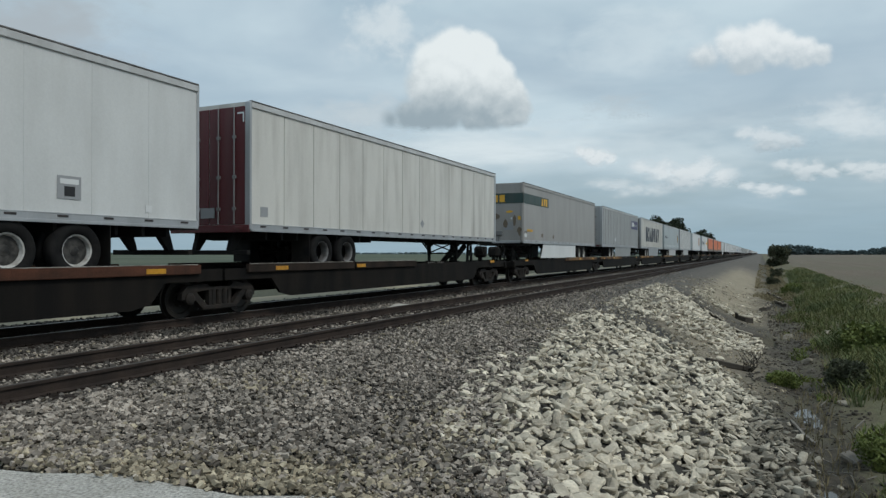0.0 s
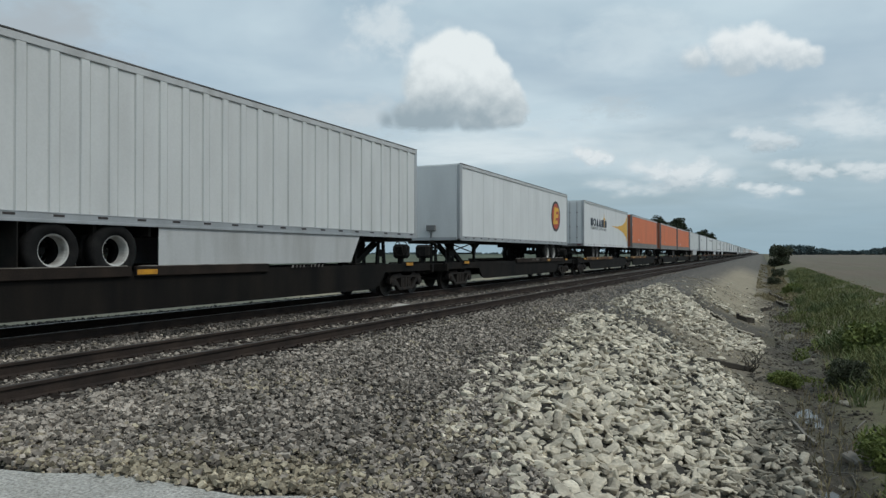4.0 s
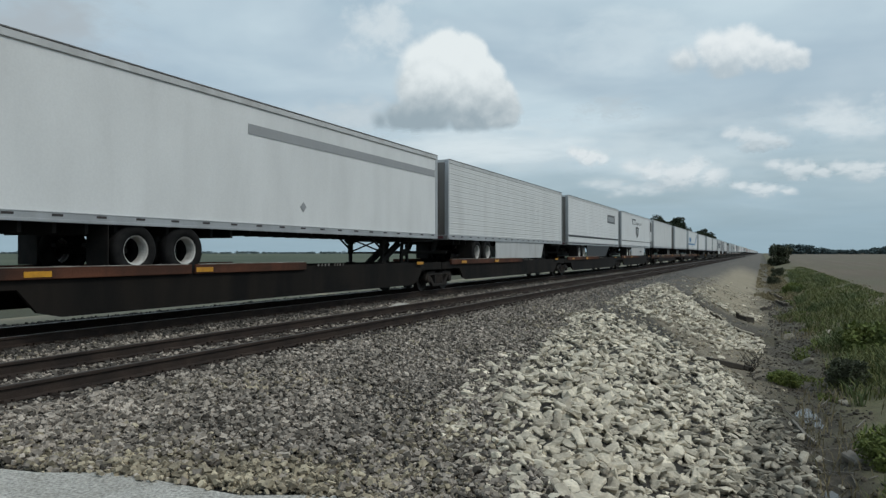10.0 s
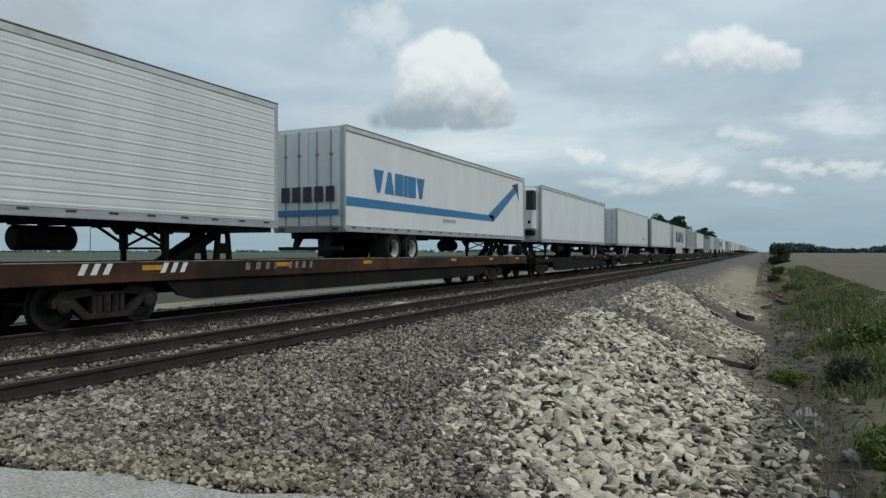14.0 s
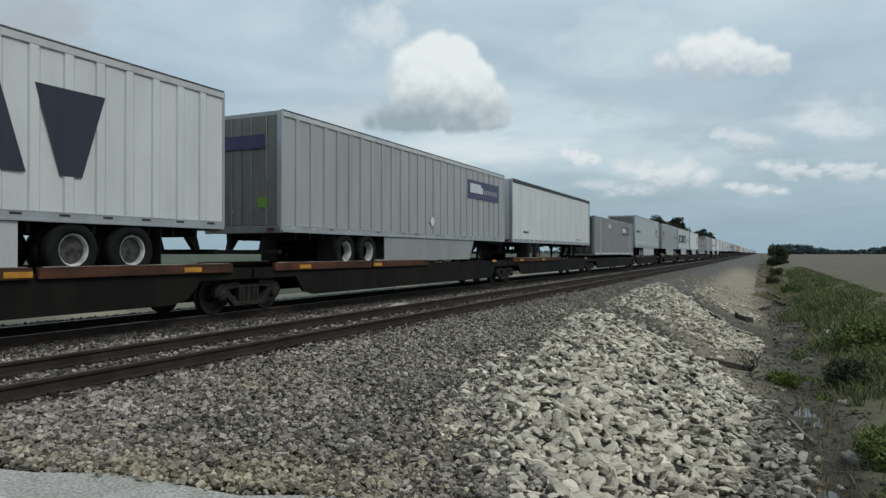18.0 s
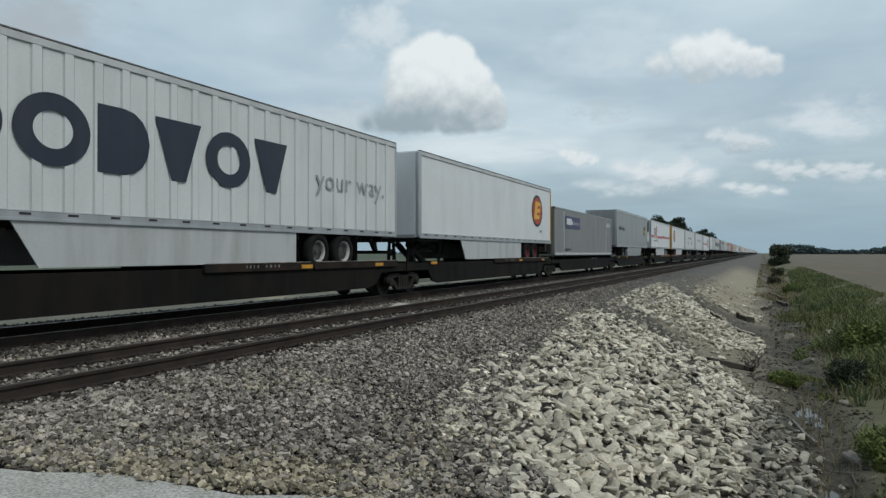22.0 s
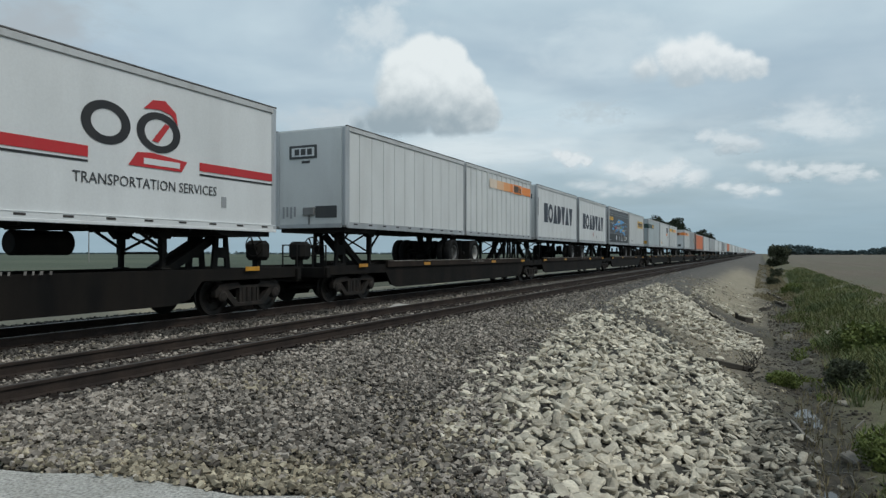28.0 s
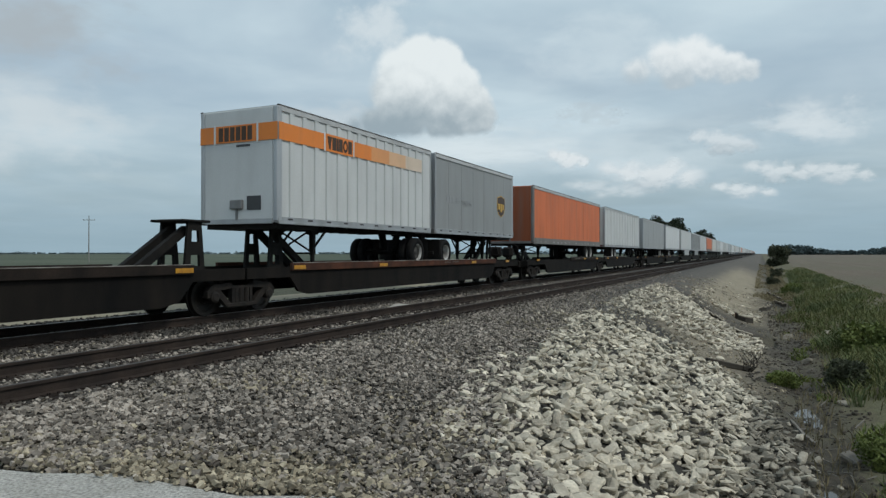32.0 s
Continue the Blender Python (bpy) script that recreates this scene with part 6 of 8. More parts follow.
end_decal(T["E3"], -0.8, 0.2, 3.3, 3.6, BLACK_PAINT, "name_panel", "", 0.08)
for i in range(4):
    end_decal(T["E3"], 0.3 + 0.15 * i, 0.4 + 0.15 * i, 2.6, 2.85, BLACK_PAINT, "marking_bar", "", 0.08)
emblem_row(T["SA"], 4.4, 10.8, 3.62, 3.92, "bobbbbob", GREY_VINYL, "grey lettering drawn as plain shapes")
for u in (4.3, 10.4):
    decal(T["SA"], u, u + 0.8, 2.75, 3.25, CHARCOAL, "emblem", "small square dark emblem")
emblem_row(T["SB"], 4.0, 11.0, 3.5, 3.85, "bobbbb", GREY_VINYL, "faint grey lettering drawn as plain shapes")
small_marks(T["SB"], 14.7, 15.5, 2.58, 5, GREY_VINYL, 0.14)
q = T["Y1"]
end_decal(q, -0.75, 0.25, 4.22, 4.62, CHARCOAL, "badge", "dark oval badge on the nose")
end_decal(q, -0.66, 0.16, 4.29, 4.55, CLEAN_WHITE, "badge_field", "", 0.036)
for i in range(3):
    end_decal(q, -0.55 + 0.23 * i, -0.38 + 0.23 * i, 4.33, 4.51, CHARCOAL, "badge_mark", "", 0.042)
end_decal(q, -0.3, 0.0, 4.08, 4.16, CHARCOAL, "notice")
end_decal(q, 0.2, 0.95, 2.45, 2.8, CHARCOAL, "connector_plate")
for i in range(4):
    end_decal(q, -1.0 + 0.14 * i, -0.93 + 0.14 * i, 2.45 + 0.05 * (i % 2), 2.8, GREY_VINYL, "scrawl")
q = T["Y2"]
for u, tone in ((2.6, FADED_C), (3.5, FADED_B), (4.4, FADED_A)):
    decal(q, u, u + 0.9, 4.32, 4.72, tone, "faded_stripe")
decal(q, 5.3, 8.45, 4.32, 4.72, ORANGE_VINYL, "stripe", "orange stripe under the roof, fading forwards")
decal(q, 5.7, 6.95, 4.30, 4.74, ORANGE_VINYL, "name_panel", "", lift=0.005)
emblem_row(q, 5.8, 6.85, 4.36, 4.68, "bnbbox", BROWN_VINYL, "dark name blocks", lift=0.011)
for u in (5.66, 6.95):
    decal(q, u, u + 0.05, 4.28, 4.76, CLEAN_WHITE, "divider", lift=0.012)
emblem_row(T["V4"], 1.25, 7.5, 3.14, 4.20, "boadvav", NAVY, NAME)
for i in range(7):
    decal(T["V4"], 0.02, 0.13, 3.45 + 0.14 * i, 3.56 + 0.14 * i, BLACK_PAINT, "marking_bar", lift=0.037)
for i in range(5):
    end_decal(T["V4"], -0.2 + 0.25 * i, 0.0 + 0.25 * i, 4.35, 4.6, NAVY, "lettering_block")
placard(T["V4"], 4.9, 2.85, 0.3)
emblem_row(T["V5"], 1.05, 7.55, 3.08, 4.10, "boadvav", NAVY, NAME)
placard(T["V5"], 4.2, 2.75, 0.34, FADED_PINK)
placard(T["V5"], 5.2, 2.6, 0.26, GREY_VINYL)
q = T["DK"]
rnd = random.Random(12)
for i in range(34):
    u, z = rnd.uniform(0.6, 7.4), 3.62
    z += 0.42 - abs(u - 4.0) * 0.10 + rnd.uniform(-0.85, 0.12)
    w, h, lean = rnd.uniform(0.35, 1.3), rnd.uniform(0.05, 0.16), rnd.uniform(-0.08, 0.12)
    pts = [(u - w / 2, z - h * 0.3), (u - w * 0.2, z - h * rnd.uniform(0.4, 0.9)), (u + w * 0.25, z - h * 0.5 + lean), (u + w / 2, z + lean * 1.4), (u + w * 0.2, z + h * 0.6 + lean), (u - w * 0.25, z + h * rnd.uniform(0.4, 0.9))]
    tone = SKY_VINYL if i % 3 else (BLUE_VINYL if i % 2 else GREY_VINYL)
    if 3.0 < z < 4.35:
        decal_shape(q, pts, tone, "brush_stroke", "sky-blue painted brush strokes" if i == 1 else "", lift=0.0004 * i)
decal_shape(q, [(1.9, 3.78), (2.8, 3.86), (3.8, 4.24), (5.4, 4.2), (6.6, 4.08), (5.8, 3.98), (4.2, 3.84), (3.0, 3.74)], SKY_VINYL, "brush_stroke", lift=0.016)
decal(q, 3.0, 4.7, 3.42, 3.60, GREY_VINYL, "grey_stroke", lift=0.021)
decal(q, 2.55, 3.0, 3.42, 3.62, RED_VINYL, "red_patch", lift=0.022)
decal(q, 0.08, 8.45, 2.34, 3.0, BLACK_PAINT, "lower_band", "black lower band")
for i in range(26):
    u, z = rnd.uniform(0.4, 8.2), rnd.uniform(3.1, 4.2)
    w, tone = rnd.uniform(0.5, 1.6), (GREY_VINYL, BLACK_PAINT, FREIGHT_GREY, BLACK_PAINT)[i % 4]
    decal(q, u - w / 2, min(8.4, u + w / 2), z, z + rnd.uniform(0.02, 0.06), tone, "smear", "thin grey paint smears" if i == 0 else "", skew=rnd.uniform(-0.1, 0.1), lift=0.0002 * i)
for u, z, w in ((4.05, 4.06, 0.5), (3.6, 4.02, 0.35), (6.1, 3.34, 0.4), (2.3, 3.28, 0.4)):
    decal_shape(q, [(u - w / 2, z - 0.05), (u + w * 0.3, z - 0.07), (u + w / 2, z + 0.03), (u - w * 0.2, z + 0.07)], GOLD, "gold_stroke", lift=0.024)
decal(q, 4.75, 5.25, 3.52, 3.66, GREEN_VINYL, "green_patch", lift=0.022)
decal_shape(q, [(4.4, 3.22), (5.4, 3.30), (6.9, 3.24), (6.8, 3.42), (5.3, 3.50), (4.5, 3.46)], SKY_VINYL, "brush_stroke", lift=0.018)
emblem_row(q, 0.15, 1.75, 4.08, 4.36, "nboxbbb", YELLOW_VINYL, "yellow name blocks")
decal(q, 3.7, 4.6, 3.98, 4.12, YELLOW_VINYL, "yellow_patch", lift=0.022)
decal(q, 5.6, 6.5, 3.3, 3.42, YELLOW_VINYL, "yellow_patch", lift=0.022)
for z in (4.52, 3.02, 4.70):
    decal(q, 0.1, 8.4, z, z + 0.025, GREY_VINYL, "thin_line")
for u, r in ((3.1, 0.19), (7.55, 0.15)):
    decal_disc(q, u, 2.72, r, r, CLEAN_WHITE, "round_sticker", "round white emblem", lift=0.006)
decal(q, 4.25, 4.55, 2.5, 2.9, GREY_VINYL, "square_sticker", lift=0.006)
decal_disc(q, 5.35, 2.78, 0.16, 0.16, CLEAN_WHITE, "round_sticker", inner=0.75, lift=0.006)
decal(q, 4.95, 5.8, 2.55, 2.58, CLEAN_WHITE, "thin_line", lift=0.006)
decal(q, 4.95, 5.8, 2.48, 2.51, CLEAN_WHITE, "thin_line", lift=0.006)
decal(q, 6.4, 7.25, 2.53, 2.86, CREAM, "framed_sticker", "framed cream panel", lift=0.006)
decal(q, 6.46, 7.19, 2.58, 2.81, BROWN_VINYL, "sticker_field", lift=0.011)
small_marks(q, 0.2, 1.2, 2.5, 6, CLEAN_WHITE, 0.05)
end_decal(q, -1.1, 1.1, 2.3, 5.0, CLEAN_WHITE, "nose_skin", "", 0.024)
end_decal(q, 0.05, 0.55, 3.5, 3.95, RED_VINYL, "sticker", "", 0.03)
end_decal(q, 0.25, 0.85, 2.35, 2.8, CHARCOAL, "connector_plate", "", 0.03)
q = T["YL"]
decal(q, 4.55, 7.65, 3.86, 4.52, GOLD, "name_panel", "golden yellow name panel")
emblem_row(q, 4.85, 7.35, 4.02, 4.36, "vbnbob", BROWN_VINYL, "dark name blocks", lift=0.006)
small_marks(q, 0.9, 2.1, 2.52, 7, GREY_VINYL, 0.09)
q = T["AB"]
decal(q, 0.0, 4.05, 4.12, 4.56, GREEN_BAND, "band", "dark green band round the nose", skew=0.0)
emblem_row(q, 2.75, 3.8, 4.17, 4.51, "avb", YELLOW_VINYL, "yellow name shapes", lift=0.006)
end_decal(q, -1.28, 1.29, 4.12, 4.56, GREEN_BAND, "band", "", 0.042)
for x in (-0.65, -0.3, 0.05):
    end_decal(q, x, x + 0.27, 4.18, 4.50, YELLOW_VINYL, "lettering_block", "", 0.048)
end_decal(q, -0.8, 0.5, 3.66, 4.0, GREEN_BAND, "badge", "", 0.042)
end_decal(q, -0.6, 0.25, 3.74, 3.92, YELLOW_VINYL, "badge_mark", "", 0.048)
end_decal(q, 0.8, 1.1, 2.45, 2.75, YELLOW_PAINT, "corner_patch")
end_decal(q, 0.2, 0.6, 2.5, 2.72, CHARCOAL, "connector_plate")
placard(q, 1.15, 2.65); placard(q, 3.45, 2.65)
q = T["YR"]
emblem_row(q, 5.7, 7.6, 3.98, 4.64, "vbd", NAVY, "navy name shapes")
decal_shape(q, [(5.75, 3.52), (7.6, 3.88), (5.75, 3.90)], ORANGE_VINYL, "wedge", "orange wedge")
lettering(q, "FREIGHT", 6.7, 7.75, 3.36, 3.50, GREY_VINYL, "grey lettering")
placard(q, 1.4, 2.75, 0.4, YELLOW_VINYL); placard(q, 2.15, 2.7, 0.4, GREY_VINYL)
q = T["YW"]
decal(q, 0.0, 5.0, 4.28, 4.66, YELLOW_VINYL, "stripe", "yellow-orange stripe under the roof")
for u, tone in ((5.0, FADED_A), (6.0, FADED_B), (7.0, FADED_C)):
    decal(q, u, u + 1.0, 4.28, 4.66, tone, "faded_stripe")
end_decal(q, -1.25, 1.28, 4.28, 4.66, YELLOW_VINYL, "stripe", "", 0.04)
decal(q, 2.42, 4.0, 4.26, 4.68, GOLD, "name_panel", lift=0.004)
emblem_row(q, 2.5, 3.9, 4.33, 4.61, "vbnbob", BROWN_VINYL, "dark name blocks", lift=0.010)
for u in (2.36, 3.98):
    decal(q, u, u + 0.06, 4.25, 4.70, CLEAN_WHITE, "divider", lift=0.012)
q = T["YE"]
decal(q, 0.0, 4.4, 4.24, 4.68, ORANGE_VINYL, "stripe", "orange stripe fading towards the rear")
for u, w, tone in ((4.4, 1.1, FADED_A), (5.5, 1.1, FADED_B), (6.6, 1.2, FADED_C)):
    decal(q, u, u + w, 4.24, 4.68, tone, "faded_stripe")
decal(q, 1.95, 3.38, 4.22, 4.70, ORANGE_VINYL, "name_panel", lift=0.005)
emblem_row(q, 2.05, 3.3, 4.28, 4.64, "vbnbob", BROWN_VINYL, "dark name blocks", lift=0.011)
for u in (1.9, 3.36):
    decal(q, u, u + 0.06, 4.20, 4.72, CLEAN_WHITE, "divider", lift=0.012)
end_decal(q, -1.25, 1.28, 4.24, 4.68, ORANGE_VINYL, "stripe", "", 0.042)
for i in range(6):
    end_decal(q, -0.62 + 0.19 * i, -0.47 + 0.19 * i, 4.28, 4.64, BROWN_VINYL, "lettering_block", "", 0.048)
for x in (-0.78, 0.62):
    end_decal(q, x, x + 0.06, 4.2, 4.72, CLEAN_WHITE, "divider", "", 0.048)
end_decal(q, -0.05, 0.4, 4.12, 4.18, CHARCOAL, "notice")
end_decal(q, 0.3, 0.75, 2.5, 2.86, CHARCOAL, "connector_plate")
q = T["UP"]
emblem_row(q, 0.95, 1.75, 3.36, 3.62, "bdb", GREY_VINYL, "grey name blocks")
lettering(q, "Freight", 1.9, 3.5, 3.28, 3.62, GREY_VINYL, "grey lettering")
shield(q, 6.95, 3.55, 1.0, 1.0)

# bands carried round the nose posts
decal(T["T3"], -0.02, 0.17, 3.95, 4.46, GREEN_BAND, "band_wrap", lift=0.037)
decal(T["AB"], -0.02, 0.17, 4.12, 4.56, GREEN_BAND, "band_wrap", lift=0.037)
decal(T["YW"], -0.02, 0.17, 4.28, 4.66, YELLOW_VINYL, "band_wrap", lift=0.014)
decal(T["YE"], -0.02, 0.17, 4.24, 4.68, ORANGE_VINYL, "band_wrap", lift=0.014)

# ---- ties ----
def tie_form(seed):
    r = random.Random(seed)
    s = Solid()
    s.box(-1.30, 1.30, -0.115, 0.115, -0.36, -0.168, 0.014)
    for x in (-0.7535, 0.7535):
        s.box(x - 0.17, x + 0.17, -0.09, 0.09, -0.169, -0.160)
        for d in (-0.12, 0.12):
            s.box(x + d - 0.012, x + d + 0.012, -0.07, -0.045, -0.162, -0.135)
            s.box(x + d - 0.012, x + d + 0.012, 0.045, 0.07, -0.162, -0.135)
    return s


for cx, tr in ((NEAR_X, track_near), (TRAIN_X, track_far)):
    rest = Solid()
    rnd = random.Random(int(-cx * 10))
    y = -12.0
    n = 0
    while y < 330:
        dx, turn, dz = rnd.uniform(-0.05, 0.05), rnd.uniform(-1.2, 1.2), rnd.uniform(-0.006, 0.004)
        if y < 128:
            part("tie", shared(("tie", n % 3), lambda: tie_form(n % 3)), TIE_WOOD, tr, "", pose(dx, y, dz, 0, 0, turn))
        else:
            rest.box(dx - 1.3, dx + 1.3, y - 0.115, y + 0.115, -0.3, -0.168)
        y += 0.50 + rnd.uniform(-0.02, 0.02)
        n += 1
    part("far_ties", rest, TIE_WOOD, tr)["kind"] = "stuff"


# ---- stones ----
def icosahedron():
    t = (1 + 5 ** 0.5) / 2
    v = np.array([(-1, t, 0), (1, t, 0), (-1, -t, 0), (1, -t, 0), (0, -1, t), (0, 1, t), (0, -1, -t), (0, 1, -t), (t, 0, -1), (t, 0, 1), (-t, 0, -1), (-t, 0, 1)], float)
    v /= np.linalg.norm(v[0])
    f = np.array([(0, 11, 5), (0, 5, 1), (0, 1, 7), (0, 7, 10), (0, 10, 11), (1, 5, 9), (5, 11, 4), (11, 10, 2), (10, 7, 6), (7, 1, 8),
                  (3, 9, 4), (3, 4, 2), (3, 2, 6), (3, 6, 8), (3, 8, 9), (4, 9, 5), (2, 4, 11), (6, 2, 10), (8, 6, 7), (9, 8, 1)])
    return v, f


def bulk_mesh(name, verts, faces):
    me = bpy.data.meshes.new(name)
    k = faces.shape[1]
    me.vertices.add(len(verts))
    me.vertices.foreach_set("co", np.asarray(verts, np.float32).ravel())
    me.loops.add(faces.size)
    me.loops.foreach_set("vertex_index", faces.ravel().astype(np.int32))
    me.polygons.add(len(faces))
    me.polygons.foreach_set("loop_start", (np.arange(len(faces)) * k).astype(np.int32))
    me.polygons.foreach_set("loop_total", np.full(len(faces), k, np.int32))
    me.update(calc_edges=True)
    me.validate()
    me.shade_flat()
    return me


def stones(name, places, sizes, flat, seed, blocky=False, slab=False):
    """Many angular stones as one mesh: broken blocks, or many-faced rocks."""
    rg = np.random.default_rng(seed)
    n = len(places)
    if slab:
        form = Solid().box(-0.8, 0.8, -0.8, 0.8, -0.8, 0.8, 0.27)
        v = np.array(form.v)
        f = np.array([(p[0], p[i], p[i + 1]) for p in form.f for i in range(1, len(p) - 1)])
    elif blocky:
        v = np.array([(x, y, z) for x in (-1, 1) for y in (-1, 1) for z in (-1, 1)], float) * 0.62
        f = np.array([(0, 1, 3), (0, 3, 2), (4, 6, 7), (4, 7, 5), (0, 4, 5), (0, 5, 1), (2, 3, 7), (2, 7, 6), (0, 2, 6), (0, 6, 4), (1, 5, 7), (1, 7, 3)])
    else:
        v, f = icosahedron()
    k = len(v)
    q = rg.normal(size=(n, 4))
    q /= np.linalg.norm(q, axis=1)[:, None]
    w, x, y, z = q.T
    R = np.stack([1 - 2 * (y * y + z * z), 2 * (x * y - z * w), 2 * (x * z + y * w), 2 * (x * y + z * w), 1 - 2 * (x * x + z * z), 2 * (y * z - x * w),
                  2 * (x * z - y * w), 2 * (y * z + x * w), 1 - 2 * (x * x + y * y)], 1).reshape(n, 3, 3)
    if slab:
        yaw, tx, ty = rg.uniform(0, 2 * np.pi, n), rg.normal(0, 0.40, n), rg.normal(0, 0.40, n)
        cz, sz, o, l = np.cos(yaw), np.sin(yaw), np.zeros(n), np.ones(n)
        Rz = np.stack([cz, -sz, o, sz, cz, o, o, o, l], 1).reshape(n, 3, 3)
        Rx = np.stack([l, o, o, o, np.cos(tx), -np.sin(tx), o, np.sin(tx), np.cos(tx)], 1).reshape(n, 3, 3)
        Ry = np.stack([np.cos(ty), o, np.sin(ty), o, l, o, -np.sin(ty), o, np.cos(ty)], 1).reshape(n, 3, 3)
        R = Rx @ Ry @ Rz
        shape = np.stack([rg.uniform(0.95, 1.6, n), rg.uniform(0.6, 1.1, n), rg.uniform(0.26, 0.62, n)], 1)[:, None, :] * np.repeat(rg.uniform(0.5, 1.22, (n, k // 3, 3)), 3, 1)
    else:
        shape = rg.uniform(0.55, 1.40, (n, 1, 3)) * rg.uniform(0.78, 1.16, (n, k, 1))
    jog = rg.uniform(-0.2, 0.2, (n, k, 3)) if blocky else 0.0
    p = np.einsum("nij,nkj->nki", R, v[None] * shape + jog)
    p[:, :, 2] *= flat
    p = p * np.asarray(sizes)[:, None, None] + np.asarray(places)[:, None, :]
    faces = (f[None] + (np.arange(n) * k)[:, None, None]).reshape(-1, 3)
    return bulk_mesh(name, p.reshape(-1, 3), faces)


rg = np.random.default_rng(11)


def near_weight(x, y, full, far):
    """How likely a place keeps its stone: thinner with distance from the crossing."""
    d = math.hypot(x + 2, y)
    return 1.0 if d < full else max(0.0, (full / d) ** 1.6) if d < far else 0.0


def road_edge(x):
    return 2.95 + 0.182 * (x + 6.4) if x < -1.7 else 3.75


grey_p, grey_s, brown_p, brown_s, foul_p, foul_s = [], [], [], [], [], []
for _ in range(330000):
    y = 2.9 + 57.0 * rg.random() ** 2.0
    x = rg.uniform(-14.6, -0.7)
    e = brink(y)
    if x > e + rg.normal(0, 0.35) or y < road_edge(x) + 0.05 + rg.normal(0, 0.05):
        continue
    if rg.random() > near_weight(x, y, 16.0, 70):
        continue
    under = any(abs(x - cx) < 1.36 for cx in (NEAR_X, TRAIN_X))
    if (x < -9.4 or under) and rg.random() > (0.7 if under else 0.6):
        continue
    if any(abs(abs(x - cx) - 0.7535) < 0.12 for cx in (NEAR_X, TRAIN_X)):
        continue
    r = 0.0145 + 0.026 * rg.random() ** 2
    z = land(x, y) + r * 0.35 + (rg.uniform(-0.01, 0.012) if under else rg.uniform(0, 0.055))
    brown = 0.6 * noise.noise((x * 0.5, y * 0.4, 7.0)) + 0.55 * max(0.0, 1 - (y - road_edge(x)) / 1.3) + (0.15 if x > e - 1.2 else 0)
    if x < -10.25 + rg.normal(0, 0.22) or (under and rg.random() < 0.45):
        foul_p.append((x, y, z)); foul_s.append(r)
    elif brown + rg.normal(0, 0.2) > 0.45:
        brown_p.append((x, y, z)); brown_s.append(r * 0.95)
    else:
        grey_p.append((x, y, z)); grey_s.append(r)
setting("ballast_gravel", stones("ballast_gravel", grey_p, grey_s, 0.8, 1, True), BALLAST_STONE, "loose grey crushed ballast stones", "gravel", "stuff")
setting("fouled_gravel", stones("fouled_gravel", foul_p, foul_s, 0.8, 7, True), BALLAST_FOULED, "dark oily ballast between the rails", "gravel", "stuff")
setting("shoulder_gravel", stones("shoulder_gravel", brown_p, brown_s, 0.8, 2, True), BALLAST_BROWN, "brownish gravel along the road and bank", "gravel", "stuff")

# riprap on the bank
bank = thing("riprap", "bank of loose whitish limestone rocks", "rocks", kind="structure")
rock_p, rock_s, near, silted_p, silted_s = [], [], [], [], []


def rock_chance(x, y):
    """Where the bank is armoured with rock: the slope by the crossing, a strip beside the gully, the foot of the far bank."""
    e = brink(y)
    if x < e + 0.05:
        return 0.30 if x > e - 0.55 and y < 11 else 0.09 if x > e - 0.9 and y < 24 else 0.0
    gy = gully(x)
    edge = 20.7 - 0.35 * (x + 2.8) + 0.8 * noise.noise((x * 0.9, 2.0, 2.0)) - 1.3 * max(0.0, x + 1.0)
    strip = 24.0 + 1.6 * max(0.0, x + 1.4) + 0.8 * noise.noise((x * 1.1, 5.0, 8.0))
    if y < edge:
        return 0.50
    if y < strip:
        return 0.05
    if y < gy - 0.3:
        return 0.22 + 0.75 * ease(gy - 6.0, gy - 2.5, y) if x > -4.5 else 0.30
    if y > gy + 1.5:
        foot = 38.0 + 1.9 * abs(x + 1.1) ** 1.2
        return 0.006 + (0.9 if -2.7 < x < 0.15 and foot - 0.7 < y < foot + 0.9 else 0.08 if -3.8 < x < -2.7 and y < 50 else 0.0)
    return 0.03


def rock_reach(y):
    """How far out into the ditch the rocks lie."""
    return 0.74 if y < 13 else 0.74 - 0.13 * (y - 13) if y < 18 else 0.09 - 0.30 * (y - 18) if y < 21.5 else -0.95 if y < 24 else -0.1


for _ in range(54000):
    y = 4.2 + 62.0 * rg.random() ** 2.0
    x = rg.uniform(-5.6, 1.3)
    if x > rock_reach(y) + rg.normal(0, 0.15) or x < brink(y) - 0.8 or rg.random() > rock_chance(x, y):
        continue
    r = 0.042 + 0.074 * rg.random() ** 1.9
    if x < brink(y) + 0.8:
        r *= (0.62 if y < 11 else 0.48) if x < brink(y) + 0.15 else 0.78
    if y > 24:
        r *= 1.15
    z = land(x, y) + r * rg.uniform(0.25, 1.25)
    if 5.5 < y < 9.5 and r > 0.07 and len(near) < 295:
        near.append((x, y, z, r))
    else:
        (silted_p if x > -0.25 and y < 21 else rock_p).append((x, y, z)); (silted_s if x > -0.25 and y < 21 else rock_s).append(r)
part("silted_rocks", stones("silted_rocks", silted_p, silted_s, 1.0, 5, slab=True), RIPRAP_SILTED, bank, "grey silt-stained rocks at the ditch")["kind"] = "stuff"
part("rocks", stones("rocks", rock_p, rock_s, 1.0, 3, slab=True), RIPRAP, bank)["kind"] = "stuff"
